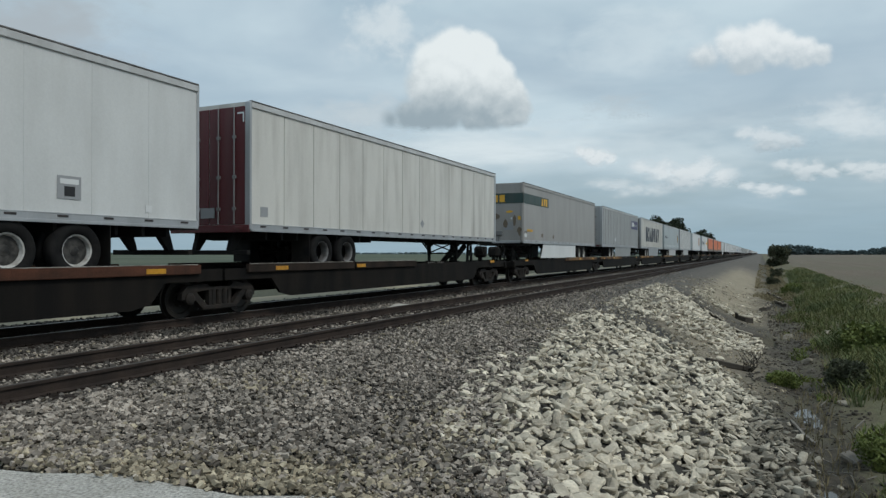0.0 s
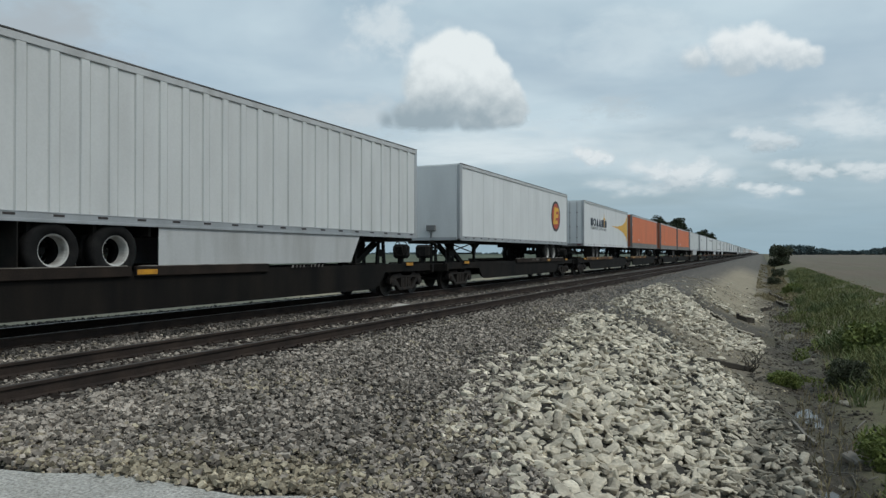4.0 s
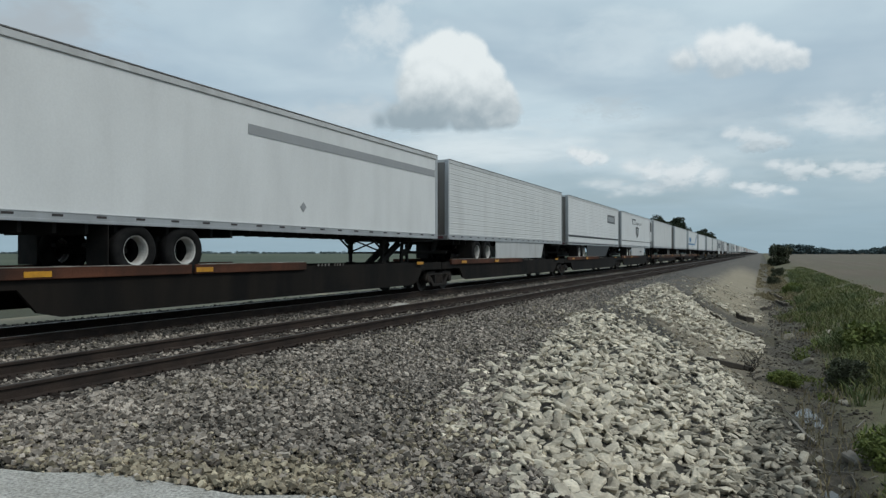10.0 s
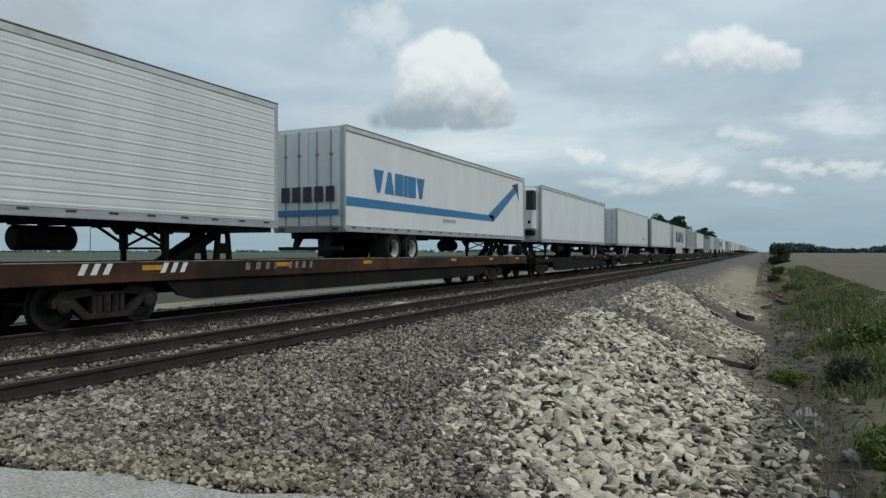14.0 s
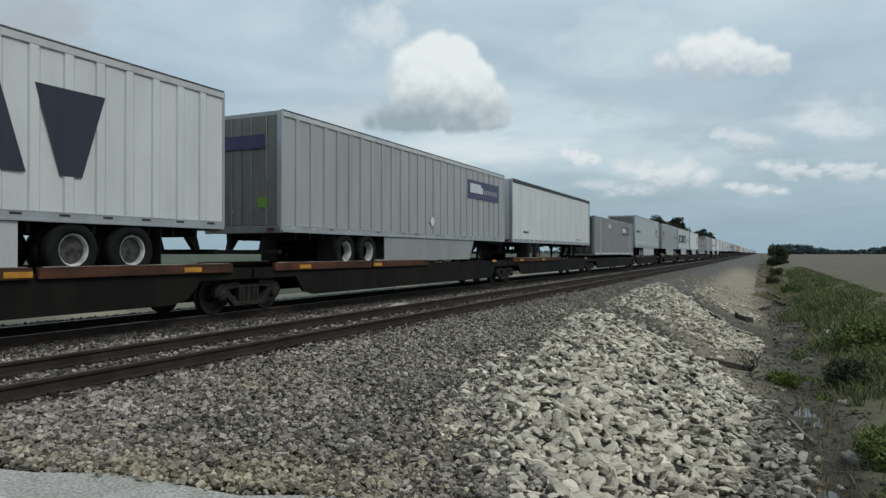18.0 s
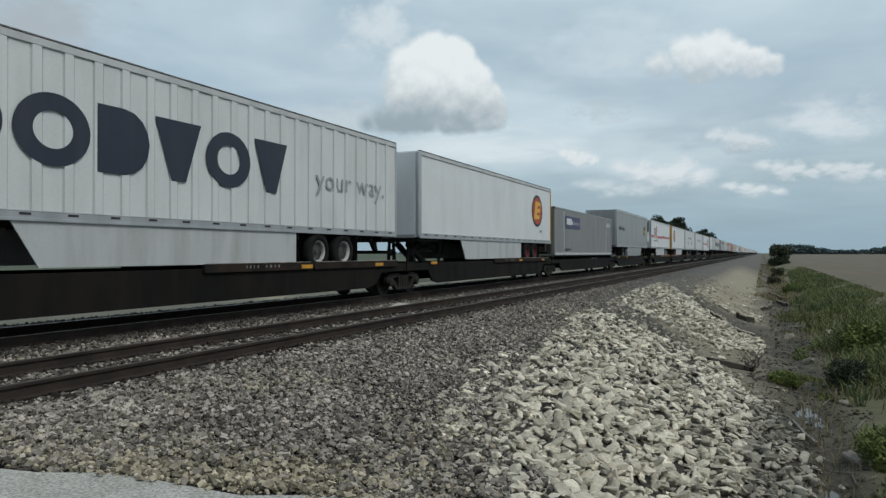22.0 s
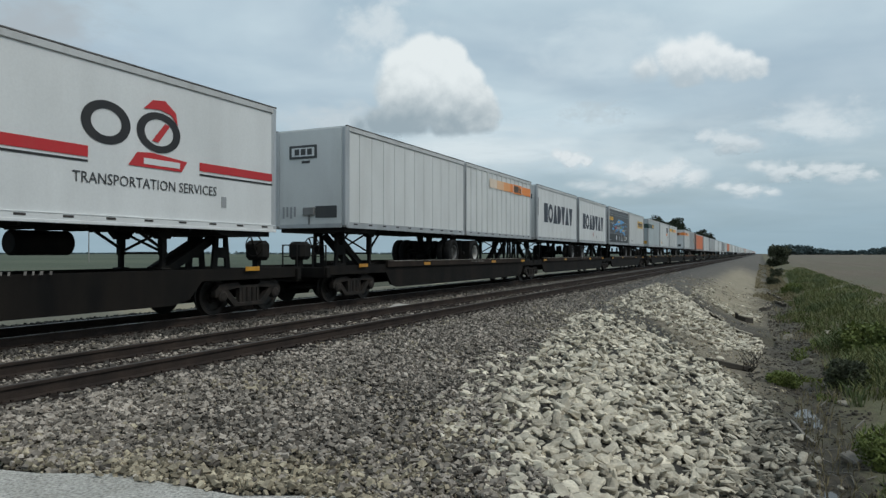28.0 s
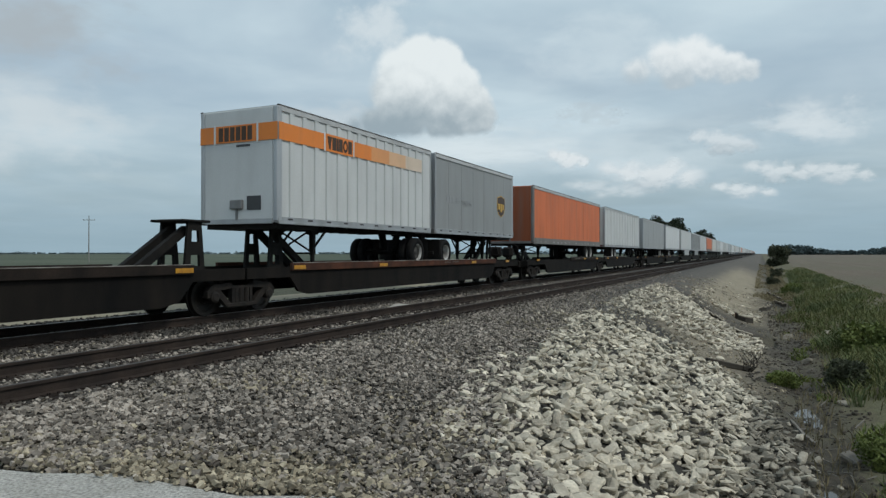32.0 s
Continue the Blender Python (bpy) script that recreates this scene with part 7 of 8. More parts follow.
# loose gravel strewn over the soil of the bank
gr_p, gr_s = [], []
for _ in range(9000):
    y = 17.0 + 45.0 * rg.random() ** 1.5
    x = rg.uniform(-5.4, 0.6)
    if x < brink(y) + 0.1 or noise.noise((x * 0.9, y * 0.35, 21.0)) < -0.12:
        continue
    r = 0.014 + 0.04 * rg.random() ** 2.5
    gr_p.append((x, y, land(x, y) + 0.2 * r)); gr_s.append(r)
setting("bank_gravel", stones("bank_gravel", gr_p, gr_s, 0.8, 6, True), BALLAST_BROWN, "small loose gravel strewn over the bank soil", "gravel", "stuff")
# clods and small stones in the ditch
cl_p, cl_s = [], []
for _ in range(3600):
    y = 6.0 + 60.0 * rg.random() ** 1.7
    x = rg.uniform(-0.4 if y < 30 else 0.3, 2.2)
    cl_p.append((x, y, land(x, y) + 0.005)); cl_s.append(0.02 + 0.06 * rg.random() ** 3)
setting("ditch_clods", stones("ditch_clods", cl_p, cl_s, 0.7, 4), MUD, "dark clods and pebbles in the ditch", "soil", "stuff")
kinds = [stones("rock", [(0, 0, 0)], [1.0], 1.0, 50 + i, slab=True) for i in range(9)]
for i, (x, y, z, r) in enumerate(near):
    part("rock", kinds[i % 9], RIPRAP_ONE, bank, "", pose(x, y, z, 0, 0, rg.uniform(0, 360)) @ Matrix.Diagonal((r * rg.uniform(0.9, 1.35), r, r * rg.uniform(0.8, 1.1), 1)))


# ---- plants ----
def blades(name, places, heights, width, lean, seed, mat, label, category):
    rg2 = np.random.default_rng(seed)
    n = len(places)
    p = np.asarray(places)
    h = np.asarray(heights)
    a = rg2.uniform(0, 2 * np.pi, n)
    b = rg2.uniform(0, 2 * np.pi, n)
    w = width * rg2.uniform(0.6, 1.4, n)
    side = np.stack([np.cos(a) * w, np.sin(a) * w, np.zeros(n)], 1)
    tip = p + np.stack([np.cos(b) * h * lean, np.sin(b) * h * lean, h], 1)
    mid = p + np.stack([np.cos(b) * h * lean * 0.25, np.sin(b) * h * lean * 0.25, h * 0.6], 1)
    v = np.stack([p - side, p + side, mid + side * 0.8, mid - side * 0.8, tip], 1).reshape(-1, 3)
    base = np.arange(n) * 5
    f = np.concatenate([np.stack([base, base + 1, base + 2], 1), np.stack([base, base + 2, base + 3], 1), np.stack([base + 3, base + 2, base + 4], 1)])
    return setting(name, bulk_mesh(name, v, f), mat, label, category, "stuff")


def spread(n, x0, x1, y0, y1, power, h0, h1, seed, keep):
    rg2 = np.random.default_rng(seed)
    out, hs = [], []
    for _ in range(n):
        x, y = rg2.uniform(x0, x1), y0 + (y1 - y0) * rg2.random() ** power
        k = keep(x, y)
        if rg2.random() < k:
            out.append((x, y, land(x, y) - 0.02))
            hs.append(rg2.uniform(h0, h1) * (0.5 + 0.5 * k) * (1.0 - 0.62 * ease(3.6, 6.2, x)))
    return out, hs


def tussock(x, y):
    edge = 0.7 * (x - 1.6 - 0.022 * max(0.0, y - 44)) + 1.5 * noise.noise((x * 0.5, y * 0.16, 1.0)) + 0.7 * noise.noise((x * 1.7, y * 0.9, 6.0))
    patch = 0.62 + 0.75 * noise.noise((x * 0.55, y * 0.20, 9.0)) + 0.4 * noise.noise((x * 2.0, y * 1.2, 3.0))
    return max(0.0, min(1.0, edge * 1.1)) * max(0.0, min(1.0, patch))


pl, hs = spread(115000, 0.3, 6.9, 4.6, 140, 1.9, 0.14, 0.60, 21, tussock)
blades("bank_grass", pl, hs, 0.018, 0.6, 22, GRASS_BLADE, "tall rough green grass on the ditch bank", "grass")
pl, hs = spread(50000, 1.9, 6.6, 6, 120, 1.8, 0.25, 0.75, 27, lambda x, y: 0.9 if x > 1.9 + 0.022 * max(0.0, y - 44) and noise.noise((x * 0.45, y * 0.16, 12.0)) + 0.3 * noise.noise((x * 2.0, y, 13.0)) > 0.16 else 0.0)
blades("rank_grass", pl, hs, 0.020, 0.7, 28, GRASS_DARK, "rank dark green grass in patches on the bank", "grass")
pl, hs = spread(34000, 0.7, 7.6, 4.6, 150, 1.7, 0.15, 0.50, 23, lambda x, y: 0.6 if noise.noise((x * 0.6, y * 0.25, 4.0)) > 0.05 else 0.06)
blades("dry_stalks", pl, hs, 0.011, 0.5, 24, DRY_GRASS, "thin dry stalks among the bank grass", "grass")
pl, hs = spread(14000, -0.6, 2.6, 58, 240, 1.3, 0.12, 0.38, 29, lambda x, y: 0.8 if noise.noise((x * 0.8, y * 0.12, 15.0)) + 0.25 * x > 0.05 else 0.04)
blades("slope_grass", pl, hs, 0.022, 0.6, 30, DRY_GRASS, "sparse dry grass along the foot of the far bank", "grass")
pl, hs = spread(26000, -0.5, 2.4, 7, 70, 1.6, 0.08, 0.24, 25, lambda x, y: 0.7 if x > (0.9 if y > 22 else 1.25) and noise.noise((x * 1.2, y * 0.5, 5.0)) > 0.22 else 0.0)
blades("ditch_weeds", pl, hs, 0.028, 0.8, 26, WEED_LEAF, "low yellow-green weeds by the ditch", "weeds")


def leaf_clumps(centres, radii, per, size, seed, flat=1.0):
    """A crown: small leaf-clump faces round many centres."""
    rg2 = np.random.default_rng(seed)
    c = np.repeat(np.asarray(centres, float), per, 0)
    r = np.repeat(np.asarray(radii, float), per)
    n = len(c)
    d = rg2.normal(size=(n, 3))
    d /= np.linalg.norm(d, axis=1)[:, None]
    p = c + d * (r * rg2.uniform(0.45, 1.08, n))[:, None] * np.array([1, 1, flat])
    u = rg2.normal(size=(n, 3)); u /= np.linalg.norm(u, axis=1)[:, None]
    w = np.cross(u, rg2.normal(size=(n, 3))); w /= np.linalg.norm(w, axis=1)[:, None]
    s = (size * rg2.uniform(0.6, 1.4, n))[:, None]
    v = np.stack([p - u * s, p + w * s * 0.6, p + u * s, p - w * s * 0.6], 1).reshape(-1, 3)
    f = (np.arange(n) * 4)[:, None] + np.array([0, 1, 2, 3])
    return bulk_mesh("crown", v, f)


def tree(x, y, height, width, seed, label, z=-1.0):
    rnd = random.Random(seed)
    ob = thing("tree", label, "tree", "trees beyond the line", at=pose(x, y, z))
    trunk = Solid()
    trunk.lathe([(0, height * 0.028), (height * 0.3, height * 0.02), (height * 0.6, height * 0.012)], "z", 9)
    tips = []
    for i in range(11):
        a, h = rnd.uniform(0, 6.28), height * rnd.uniform(0.30, 0.6)
        q = (math.cos(a) * width * rnd.uniform(0.2, 0.42), math.sin(a) * width * rnd.uniform(0.2, 0.42), h + height * rnd.uniform(0.12, 0.3))
        trunk.bar((0, 0, h * 0.8), q, height * 0.010)
        tips.append(q)
    part("trunk", trunk, BARK, ob)
    cs, rs = [], []
    for q in tips:
        for _ in range(3):
            cs.append((q[0] + rnd.uniform(-1, 1) * width * 0.13, q[1] + rnd.uniform(-1, 1) * width * 0.13, min(q[2] + rnd.uniform(-0.05, 0.12) * height, height * 0.95)))
            rs.append(width * rnd.uniform(0.09, 0.16))
    part("crown", leaf_clumps(cs, rs, 120, width * 0.03, seed, 0.75), LEAF_DARK, ob, "dark rounded crown with gaps")
    return ob


tree(-48.0, 400, 23.0, 20.0, 3, "broad dark tree standing beyond the train")
tree(-40.0, 550, 20.5, 18.5, 4, "dark round tree farther down the line")


def bush(x, y, height, width, seed, label, mat=BUSH_LEAF):
    rnd = random.Random(seed)
    ob = thing("bush", label, "bush", "bushes by the ditch", at=pose(x, y, land(x, y)))
    stems = Solid()
    cs, rs = [], []
    for i in range(34):
        a, r = rnd.uniform(0, 6.28), width * 0.38 * rnd.random() ** 0.6
        q = (math.cos(a) * r, math.sin(a) * r, height * rnd.uniform(0.06, 0.82))
        stems.bar((q[0] * 0.2, q[1] * 0.2, 0), q, height * 0.014)
        cs.append(q); rs.append(width * rnd.uniform(0.13, 0.22))
    part("stems", stems, BARK, ob)
    part("foliage", leaf_clumps(cs, rs, 150, width * 0.034, seed, 0.8), mat, ob)
    return ob


bush(4.1, 193, 5.6, 6.4, 7, "dense dark green bush at the field's edge")
bush(2.0, 112, 1.4, 2.0, 8, "low dark shrub on the ditch bank")
bush(3.3, 26.5, 0.9, 1.9, 11, "spreading weedy shrub on the bank", WEED_LEAF)
bush(1.9, 13.4, 0.55, 0.9, 12, "small yellow-green weed clump by the ditch", WEED_LEAF)
bush(2.0, 20.8, 0.75, 1.1, 14, "dark green shrub beside the ditch")
bush(0.55, 20.9, 0.32, 0.95, 15, "low yellow-green weed clump at the bank foot", WEED_LEAF)
bush(2.4, 67, 0.8, 1.8, 16, "low weedy growth on the ditch edge", WEED_LEAF)
bush(1.3, 88, 0.9, 1.6, 17, "dark low growth at the end of the bare bank")

# far woods and hedges
rnd = random.Random(31)
cs, rs = [], []
for i in range(520):
    x = 20 + i * 2.9
    y = 1500 + 150 * math.sin(i * 0.013)
    h = 11 + 6 * noise.noise((i * 0.03, 0.5, 0)) + 4 * noise.noise((i * 0.15, 2.5, 0)) + (5 if i < 24 else 0)
    for _ in range(2):
        cs.append((x + rnd.uniform(-3, 3), y + rnd.uniform(-8, 8), -1 + h * rnd.uniform(0.25, 0.75))); rs.append(max(2.5, h * 0.42))
setting("far_woods", leaf_clumps(cs, rs, 60, 3.0, 32, 0.8), HAZE_LEAF, "haze-tinted line of woods along the horizon", "woods", "stuff")
cs, rs = [], []
for i in range(360):
    x = -2600 + i * 7.0
    h = 4.5 + 5 * max(0, noise.noise((i * 0.06, 9.5, 0))) + (4 if noise.noise((i * 0.31, 4.5, 0)) > 0.45 else 0)
    cs.append((x, 1900 + rnd.uniform(-40, 40), -1 + h * 0.45)); rs.append(h * 0.55 + 3)
    cs.append((-2300 + rnd.uniform(-30, 30), 1900 - i * 6.0, -1 + h * 0.45)); rs.append(h * 0.55 + 3)
setting("far_hedgerow", leaf_clumps(cs, rs, 30, 2.6, 33, 0.55), HAZE_LEAF, "low haze-tinted hedgerow beyond the green fields", "woods", "stuff")


# ---- poles, debris ----
def utility_pole(x, y, h, seed):
    ob = thing("utility_pole", "weathered grey utility pole with a crossarm", "utility pole", "poles in the field", at=pose(x, y, -1.07, 0, 0, 35))
    part("post", Solid().lathe([(0, 0.17), (h, 0.11)], "z", 10), POLE_GREY, ob)
    part("crossarm", Solid().box(-1.6, 1.6, -0.07, 0.07, h - 1.35, h - 1.2), POLE_GREY, ob)
    for dx in (-1.4, -0.5, 0.5, 1.4):
        part("insulator", shared("insulator", lambda: Solid().lathe([(0, 0.05), (0.18, 0.07), (0.25, 0.03)], "z", 8)), POLE_GREY, ob, "", Matrix.Translation((dx, 0, h - 1.2)))


utility_pole(-172, 131, 13.2, 1)
utility_pole(-214, 108, 13.2, 2)
slab = thing("concrete_slab", "small pale concrete slab lying between the tracks", "slab", at=pose(-9.55, 17.35, land(-9.5, 17) + 0.03, 3, 2, 14))
part("slab_body", Solid().box(-0.22, 0.22, -0.42, 0.42, -0.05, 0.05, 0.015), CONCRETE, slab)
log = thing("drift_timber", "dark waterlogged timber lying across the bank foot", "timber", at=pose(-0.87, 21.5, land(-0.87, 21.5) + 0.07, -13, 0, -42))
part("beam", Solid().box(-0.09, 0.09, -0.85, 0.85, -0.08, 0.08, 0.02), TIMBER_DARK, log)


def ledge(points, height, seed, label):
    """An undercut lip of soil: a dark broken face under a pale crust."""
    rnd = random.Random(seed)
    ob = thing("eroded_ledge", label, "soil ledge", "washed-out ledges", kind="structure")
    pts = []
    for (x0, y0), (x1, y1) in zip(points, points[1:]):
        n = max(2, round(math.hypot(x1 - x0, y1 - y0) / 0.3))
        pts += [(x0 + (x1 - x0) * i / n + rnd.uniform(-0.05, 0.05), y0 + (y1 - y0) * i / n + rnd.uniform(-0.08, 0.08)) for i in range(n)]
    face, crust = Solid(), Solid()
    for (x0, y0), (x1, y1) in zip(pts, pts[1:]):
        z0, z1 = land(x0, y0 - 0.5), land(x1, y1 - 0.5)
        h = height * rnd.uniform(0.7, 1.2)
        for s, a, b, d in ((face, -0.25, h, 0.10), (crust, h, h + 0.05, 0.22)):
            s.add([(x0, y0 - d * 0.4, z0 + a), (x1, y1 - d * 0.4, z1 + a), (x1, y1 - d * 0.4, z1 + b), (x0, y0 - d * 0.4, z0 + b),
                   (x0, y0 + d, z0 + a), (x1, y1 + d, z1 + a), (x1, y1 + d, z1 + b), (x0, y0 + d, z0 + b)],
                  [(0, 1, 2, 3), (7, 6, 5, 4), (0, 4, 5, 1), (3, 2, 6, 7), (0, 3, 7, 4), (1, 5, 6, 2)])
    part("face", face, TIMBER_DARK, ob, "dark wet soil face")
    part("crust", crust, CRUST, ob, "pale dried crust")


ledge([(-5.2, 41.6), (-4.55, 40.2), (-3.3, 36.7), (-2.5, 34.2)], 0.02, 1, "pale crusted lip along the gully edge")
ledge([(-2.5, 34.2), (-2.3, 33.5), (-1.6, 32.1), (-1.0, 30.8), (-0.1, 30.1)], 0.16, 6, "washed-out ledge along the gully edge")
ledge([(-1.25, 36.9), (-0.75, 36.7), (-0.2, 37.5)], 0.30, 2, "undercut soil ledge above the ditch")
ledge([(-0.1, 45.4), (0.25, 47.0), (0.55, 49.8)], 0.24, 3, "small undercut ledge by the ditch")
ledge([(0.55, 67.0), (1.0, 62.0), (1.45, 57.5)], 0.26, 4, "small broken ledge at the ditch edge")
ledge([(0.9, 56.5), (1.2, 53.6), (1.55, 51.0)], 0.22, 7, "crumbling soil ledge beside the ditch")
ledge([(-1.6, 24.4), (-1.0, 25.0)], 0.08, 5, "low broken crust of silt on the bank")
chunk = thing("concrete_chunk", "broken grey concrete chunk lying in the ditch", "concrete", at=pose(1.42, 13.7, land(1.42, 13.7) + 0.08, 12, -14, 35))
part("chunk_body", Solid().box(-0.12, 0.12, -0.19, 0.19, -0.09, 0.05, 0.03), SILT, chunk)
branch = thing("fallen_branch", "bleached bent branch lying across the ditch", "branch", at=pose(0, 0, 0))
limb = Solid()
way = [(0.56, 16.2), (0.66, 15.7), (0.74, 15.3), (0.92, 14.8)]
for (x0, y0), (x1, y1) in zip(way, way[1:]):
    limb.bar((x0, y0, land(x0, y0) + 0.06), (x1, y1, land(x1, y1) + 0.06), 0.05)
part("limb", limb, SILT, branch, "weather-bleached wood")
for k, (x, y, r) in enumerate(((1.02, 33.2, 0.2), (0.75, 38.5, 0.16), (2.6, 33.5, 0.22), (1.35, 25.6, 0.2), (1.75, 18.7, 0.14), (2.05, 20.6, 0.16))):
    stray = thing("stray_rock", "pale stray limestone rock in the ditch", "rock", "stray rocks", at=pose(x, y, land(x, y) + r * 0.3, 0, 0, 70 * k))
    part("rock_body", stones("rock_body", [(0, 0, 0)], [r], 1.0, 80 + k, slab=True), RIPRAP_SILTED, stray)
rnd = random.Random(63)
sticks = Solid()
for i in range(60):
    x, y, a = rnd.uniform(0.5, 2.0), 8.5 + 22 * rnd.random() ** 1.3, rnd.uniform(0, 3.14)
    h = rnd.uniform(0.08, 0.32)
    p = (x - math.cos(a) * h, y - math.sin(a) * h)
    q = (x + math.cos(a) * h, y + math.sin(a) * h)
    sticks.bar((p[0], p[1], land(*p) + 0.02), (q[0], q[1], land(*q) + rnd.uniform(0.02, 0.10)), rnd.uniform(0.010, 0.026))
setting("drift_sticks", sticks.mesh("drift_sticks"), SILT, "bleached sticks and stalks washed into the ditch", "sticks", "stuff")
snag = thing("dead_twigs", "dead twigs caught at the end of a timber", "twigs", at=pose(-0.38, 22.0, land(-0.38, 22.0)))
twig = Solid()
rnd = random.Random(77)
for i in range(14):
    p = Vector((rnd.uniform(-0.15, 0.15), rnd.uniform(-0.15, 0.15), 0))
    for k in range(3):
        q = p + Vector((rnd.uniform(-0.18, 0.18), rnd.uniform(-0.18, 0.18), rnd.uniform(0.08, 0.25)))
        twig.bar(p, q, 0.022 - 0.005 * k)
        p = q
part("twig", twig, TIMBER_DARK, snag)["kind"] = "stuff"
water = Solid()
water.prism([(1.0 + 0.55 * math.cos(2 * math.pi * i / 40), 15.0 + 3.4 * math.sin(2 * math.pi * i / 40)) for i in range(40)], -2.40, -2.315, "z")
setting("ditch_water", water.mesh("ditch_water"), PUDDLE, "shallow still water in the ditch", "water")

# ---- clouds: far soft banks of vapour that drift across the sky ----
def cloud_material(name, seed, lobes, asp, lit, shade, edge, base, veil, rough, size):
    """Vapour gathered from round lobes, frayed by noise, lit from above."""
    m = bpy.data.materials.new(name)
    m.use_nodes = True
    nd, ln = m.node_tree.nodes, m.node_tree.links
    nd.clear()
    out = nd.new("ShaderNodeOutputMaterial")
    tc = nd.new("ShaderNodeTexCoord")
    sc = nd.new("ShaderNodeMapping")
    sc.inputs["Scale"].default_value = (asp, 0.0, 1.0)
    ln.new(tc.outputs["Object"], sc.inputs[0])
    sep = nd.new("ShaderNodeSeparateXYZ")
    ln.new(sc.outputs[0], sep.inputs[0])
    flat = nd.new("ShaderNodeSeparateXYZ")
    ln.new(tc.outputs["Object"], flat.inputs[0])

    def num(op, a, b=0.0, c=None, clamp=False):
        n = nd.new("ShaderNodeMath"); n.operation, n.use_clamp = op, clamp
        for i, v in enumerate((a, b) if c is None else (a, b, c)):
            if isinstance(v, bpy.types.NodeSocket):
                ln.new(v, n.inputs[i])
            else:
                n.inputs[i].default_value = v
        return n.outputs[0]

    def tex(scale, detail, lift=0.0):
        mp = nd.new("ShaderNodeMapping")
        mp.inputs["Location"].default_value = (seed * 3.7, seed * 1.3, seed * 2.1 + lift)
        ln.new(sc.outputs[0], mp.inputs[0])
        n = nd.new("ShaderNodeTexNoise")
        n.inputs["Scale"].default_value, n.inputs["Detail"].default_value, n.inputs["Roughness"].default_value, n.inputs["Distortion"].default_value = scale, detail, 0.55, 0.25
        ln.new(mp.outputs[0], n.inputs["Vector"])
        return n.outputs[0]

    big, med, above = tex(1.9 * size, 8.0), tex(5.0 * size, 6.0), tex(1.9 * size, 4.0, 0.16)
    x, z = sep.outputs["X"], sep.outputs["Z"]
    body = None
    for lx, lz, r in lobes:
        dx, dz = num("SUBTRACT", x, lx), num("SUBTRACT", z, lz)
        d = num("SQRT", num("ADD", num("MULTIPLY", dx, dx), num("MULTIPLY", dz, dz)))
        f = num("MULTIPLY", num("SUBTRACT", r, d), 1.0 / max(r, 0.3))
        body = f if body is None else num("SMOOTH_MAX", body, f, 0.25)
    dens = num("ADD", body, num("MULTIPLY", num("SUBTRACT", big, 0.5), rough))
    dens = num("ADD", dens, num("MULTIPLY", num("SUBTRACT", med, 0.5), 0.35 * rough))
    al = nd.new("ShaderNodeMapRange"); al.interpolation_type = "SMOOTHSTEP"
    al.inputs["From Min"].default_value = 0.0
    ln.new(num("ADD", edge, num("MULTIPLY", num("MAXIMUM", num("MULTIPLY", x, -1.0), 0.0), 0.25)), al.inputs["From Max"])
    ln.new(dens, al.inputs["Value"])
    foot = nd.new("ShaderNodeMapRange"); foot.interpolation_type = "SMOOTHSTEP"
    foot.inputs["From Min"].default_value, foot.inputs["From Max"].default_value = base - 0.05, base + 0.07
    ln.new(num("ADD", z, num("MULTIPLY", num("SUBTRACT", big, 0.5), 0.16)), foot.inputs["Value"])
    margin = num("MULTIPLY", num("SUBTRACT", 1.0, num("MAXIMUM", num("ABSOLUTE", flat.outputs["X"]), num("ABSOLUTE", flat.outputs["Z"])), None, True), 2.6, None, True)
    alpha = num("MULTIPLY", num("MULTIPLY", al.outputs[0], foot.outputs[0]), num("MULTIPLY", margin, veil))
    sh = nd.new("ShaderNodeMapRange"); sh.interpolation_type = "SMOOTHSTEP"
    sh.inputs["From Min"].default_value, sh.inputs["From Max"].default_value = base + 0.0, base + 0.84
    relief = num("MULTIPLY", num("SUBTRACT", big, above), 0.6)
    ln.new(num("ADD", num("ADD", num("ADD", z, num("MULTIPLY", x, 0.15)), relief), num("MULTIPLY", num("SUBTRACT", med, 0.5), 0.25)), sh.inputs["Value"])
    mix = nd.new("ShaderNodeMix"); mix.data_type = "RGBA"
    mix.inputs["A"].default_value, mix.inputs["B"].default_value = (*shade, 1), (*lit, 1)
    ln.new(sh.outputs[0], mix.inputs["Factor"])
    em = nd.new("ShaderNodeEmission")
    ln.new(mix.outputs[2], em.inputs["Color"])
    tr = nd.new("ShaderNodeBsdfTransparent")
    ms = nd.new("ShaderNodeMixShader")
    ln.new(alpha, ms.inputs[0]); ln.new(tr.outputs[0], ms.inputs[1]); ln.new(em.outputs[0], ms.inputs[2])
    ln.new(ms.outputs[0], out.inputs[0])
    return m


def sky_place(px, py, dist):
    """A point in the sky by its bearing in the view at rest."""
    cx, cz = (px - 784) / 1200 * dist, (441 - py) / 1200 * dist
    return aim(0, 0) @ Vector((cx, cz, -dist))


DRIFT = []


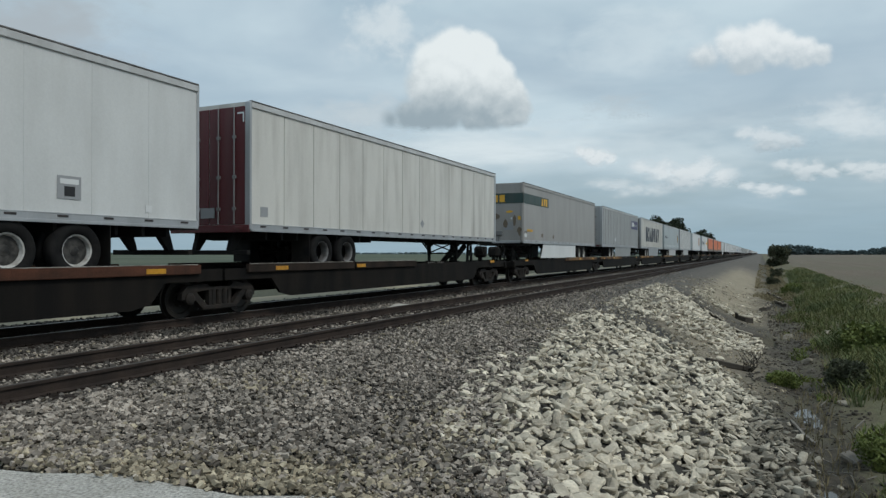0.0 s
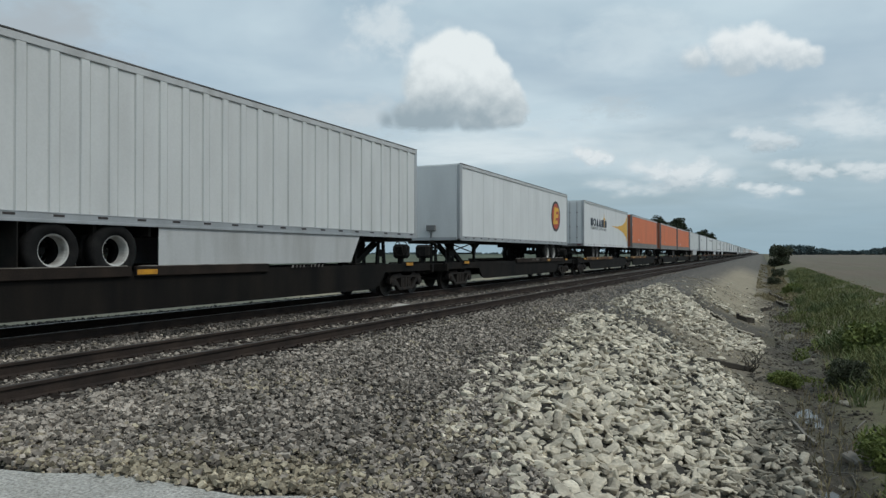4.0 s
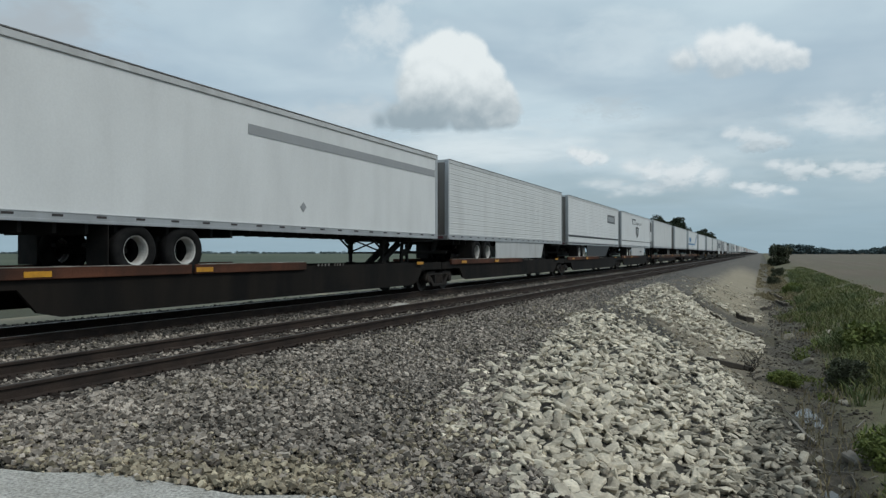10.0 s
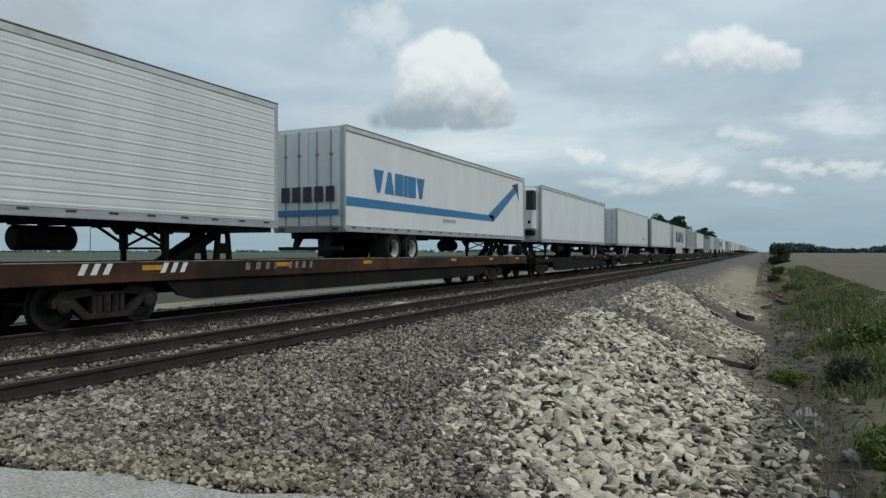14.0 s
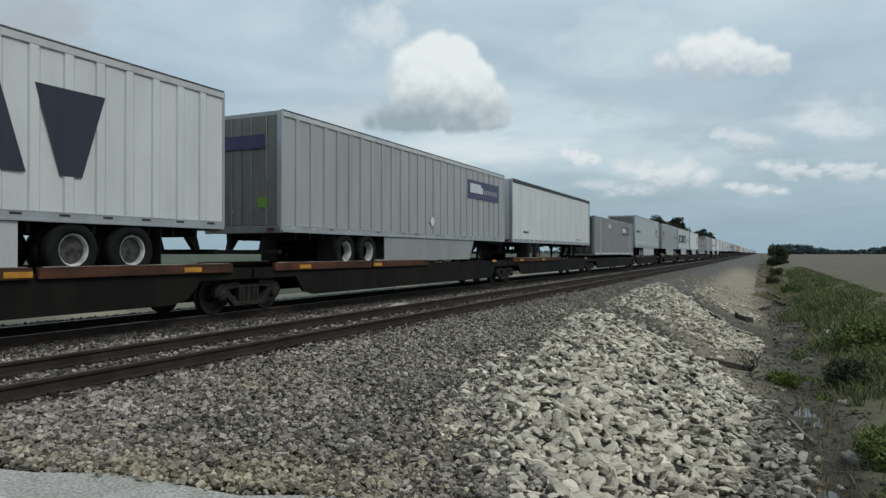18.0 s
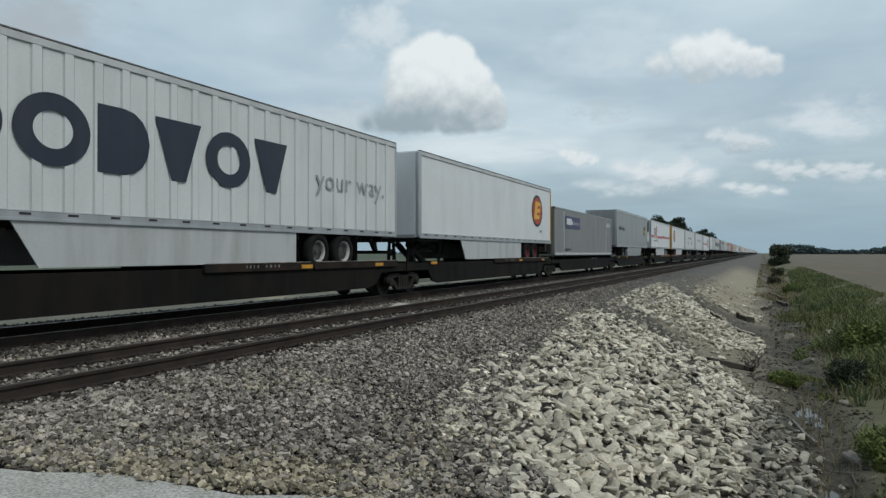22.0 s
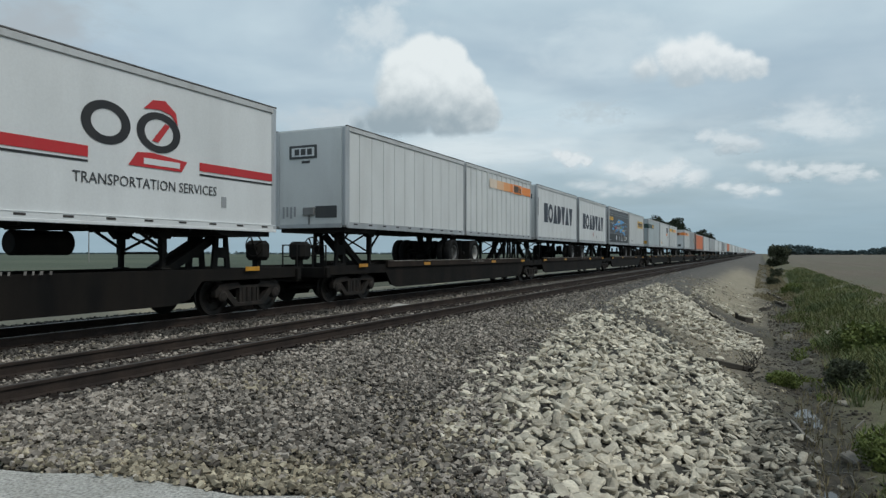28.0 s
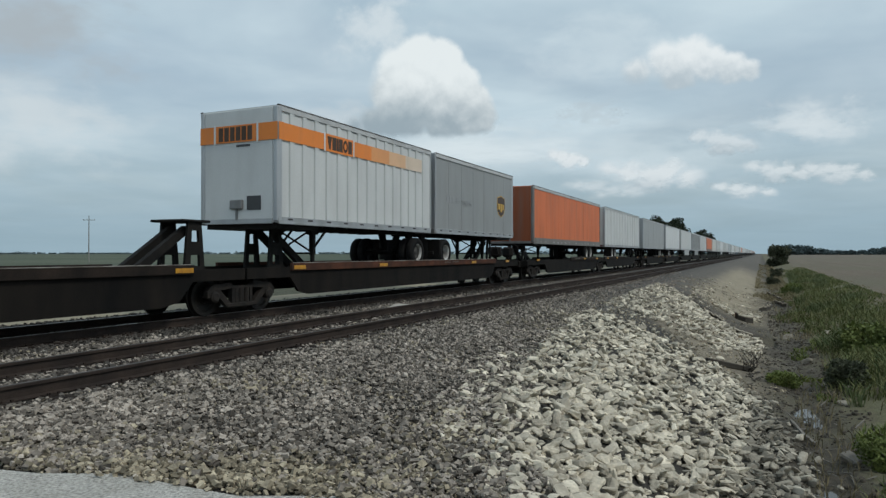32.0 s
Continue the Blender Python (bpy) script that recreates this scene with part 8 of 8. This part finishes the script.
def cloud(x, y, w, h, dx, dy, seed, lit=(0.80, 0.83, 0.84), shade=(0.42, 0.48, 0.53), edge=0.35, lobes=None, base=-0.55, dist=3900, veil=1.0, rough=0.9, size=1.0, wide=9.0):
    me = bpy.data.meshes.new("cloud_bank")
    n = 9
    v = [(-1 + 2 * i / (n - 1), 0.12 * ((-1 + 2 * i / (n - 1)) ** 2 + (-1 + 2 * j / (n - 1)) ** 2), -1 + 2 * j / (n - 1)) for j in range(n) for i in range(n)]
    me.from_pydata(v, [], [(j * n + i, j * n + i + 1, (j + 1) * n + i + 1, (j + 1) * n + i) for j in range(n - 1) for i in range(n - 1)])
    ob = new("cloud_backdrop", me)
    me.materials.append(cloud_material("cloud_vapour_%d" % seed, seed, lobes, min(w / h, wide), lit, shade, edge, base, veil, rough, size))
    tagged(ob, "soft white cloud bank drifting in the far sky", "cloud", "clouds", "structure")
    ob.visible_shadow = False
    ob.scale = (w / 2 / 1200 * dist, 60.0, h / 2 / 1200 * dist)
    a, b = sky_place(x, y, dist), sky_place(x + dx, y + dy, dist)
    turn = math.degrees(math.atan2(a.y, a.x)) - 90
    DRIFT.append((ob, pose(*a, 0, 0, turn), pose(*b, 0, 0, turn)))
    return ob


PALE, DULL = (0.68, 0.745, 0.775), (0.46, 0.545, 0.595)
TOWER = [(-0.08, 0.32, 0.36), (-0.28, 0.22, 0.34), (0.18, 0.32, 0.30), (-0.36, -0.02, 0.34), (0.06, 0.0, 0.46), (0.36, 0.06, 0.30), (0.50, -0.16, 0.31), (0.58, -0.28, 0.28),
         (0.24, -0.32, 0.32), (-0.28, -0.32, 0.36), (-0.58, -0.38, 0.24), (-0.80, -0.42, 0.15)]
ANVIL = [(-1.02, -0.02, 0.42), (-0.48, 0.16, 0.48), (0.06, 0.14, 0.50), (0.42, -0.03, 0.48), (0.85, -0.20, 0.42), (-0.2, -0.22, 0.48), (1.18, -0.28, 0.28)]
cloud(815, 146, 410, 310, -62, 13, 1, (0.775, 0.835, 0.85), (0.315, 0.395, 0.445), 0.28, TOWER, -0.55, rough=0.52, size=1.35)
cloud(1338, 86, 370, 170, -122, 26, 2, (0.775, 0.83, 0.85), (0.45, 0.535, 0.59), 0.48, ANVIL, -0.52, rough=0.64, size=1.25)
# low broken cumulus: bright upper edges over grey flat bodies
BROKEN = [(-0.75, 0.32, 0.42), (-0.35, 0.12, 0.55), (0.1, -0.1, 0.6), (0.4, 0.12, 0.5), (0.8, -0.15, 0.45), (0.0, -0.35, 0.5)]
SLANT = [(-0.6, 0.25, 0.42), (-0.2, 0.10, 0.52), (0.2, -0.08, 0.55), (0.65, -0.28, 0.42), (0.0, -0.3, 0.5)]
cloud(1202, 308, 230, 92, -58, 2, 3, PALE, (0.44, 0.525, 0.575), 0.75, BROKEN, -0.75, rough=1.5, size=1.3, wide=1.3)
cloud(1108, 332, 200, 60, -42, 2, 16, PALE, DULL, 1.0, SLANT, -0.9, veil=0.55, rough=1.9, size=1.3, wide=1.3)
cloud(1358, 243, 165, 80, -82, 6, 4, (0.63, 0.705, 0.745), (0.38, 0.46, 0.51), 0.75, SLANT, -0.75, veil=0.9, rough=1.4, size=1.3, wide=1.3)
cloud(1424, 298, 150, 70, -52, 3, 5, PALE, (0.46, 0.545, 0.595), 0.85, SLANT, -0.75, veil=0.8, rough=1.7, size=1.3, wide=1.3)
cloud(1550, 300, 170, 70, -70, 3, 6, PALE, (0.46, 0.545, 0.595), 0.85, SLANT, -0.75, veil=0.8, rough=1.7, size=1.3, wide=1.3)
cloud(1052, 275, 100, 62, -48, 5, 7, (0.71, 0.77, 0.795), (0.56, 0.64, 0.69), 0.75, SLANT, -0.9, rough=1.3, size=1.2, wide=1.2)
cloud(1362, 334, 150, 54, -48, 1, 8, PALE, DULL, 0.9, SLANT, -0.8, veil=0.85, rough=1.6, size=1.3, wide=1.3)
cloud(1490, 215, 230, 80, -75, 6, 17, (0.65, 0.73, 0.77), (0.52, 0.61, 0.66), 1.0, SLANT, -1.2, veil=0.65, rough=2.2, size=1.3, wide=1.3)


def veil(x, y, w, h, dx, dy, seed, lit, shade, amount, rough=2.2):
    return cloud(x, y, w, h, dx, dy, seed, lit, shade, 1.1, [(0.0, 0.0, 1.25)], -1.8, 4200, amount, rough, 0.8, 1.3)


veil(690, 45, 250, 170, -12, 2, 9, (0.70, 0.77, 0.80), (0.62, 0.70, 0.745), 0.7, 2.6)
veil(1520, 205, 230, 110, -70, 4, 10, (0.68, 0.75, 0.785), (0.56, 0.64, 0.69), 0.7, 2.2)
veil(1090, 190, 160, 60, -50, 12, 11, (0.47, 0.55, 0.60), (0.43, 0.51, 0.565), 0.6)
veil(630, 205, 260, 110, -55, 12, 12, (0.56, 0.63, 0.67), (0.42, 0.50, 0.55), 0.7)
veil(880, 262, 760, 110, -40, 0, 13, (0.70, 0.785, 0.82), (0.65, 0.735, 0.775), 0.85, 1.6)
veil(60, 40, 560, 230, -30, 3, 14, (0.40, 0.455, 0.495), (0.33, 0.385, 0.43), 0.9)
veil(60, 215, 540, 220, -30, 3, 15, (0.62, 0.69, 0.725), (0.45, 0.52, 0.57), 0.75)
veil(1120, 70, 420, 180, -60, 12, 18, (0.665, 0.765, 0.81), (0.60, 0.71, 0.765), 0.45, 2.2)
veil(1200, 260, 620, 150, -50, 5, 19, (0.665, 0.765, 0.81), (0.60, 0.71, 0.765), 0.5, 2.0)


# ---- what moves ----
def motions():
    for ob, s, z, turn in ROLLING:
        walk(ob, [(t, pose(TRAIN_X, s - p, z, 0, 0, turn)) for t, p in TRAVEL])
    for ob, a, b in DRIFT:
        walk(ob, [(0, a), (16, a.lerp(b, 0.5)), (32, b)])


motions()
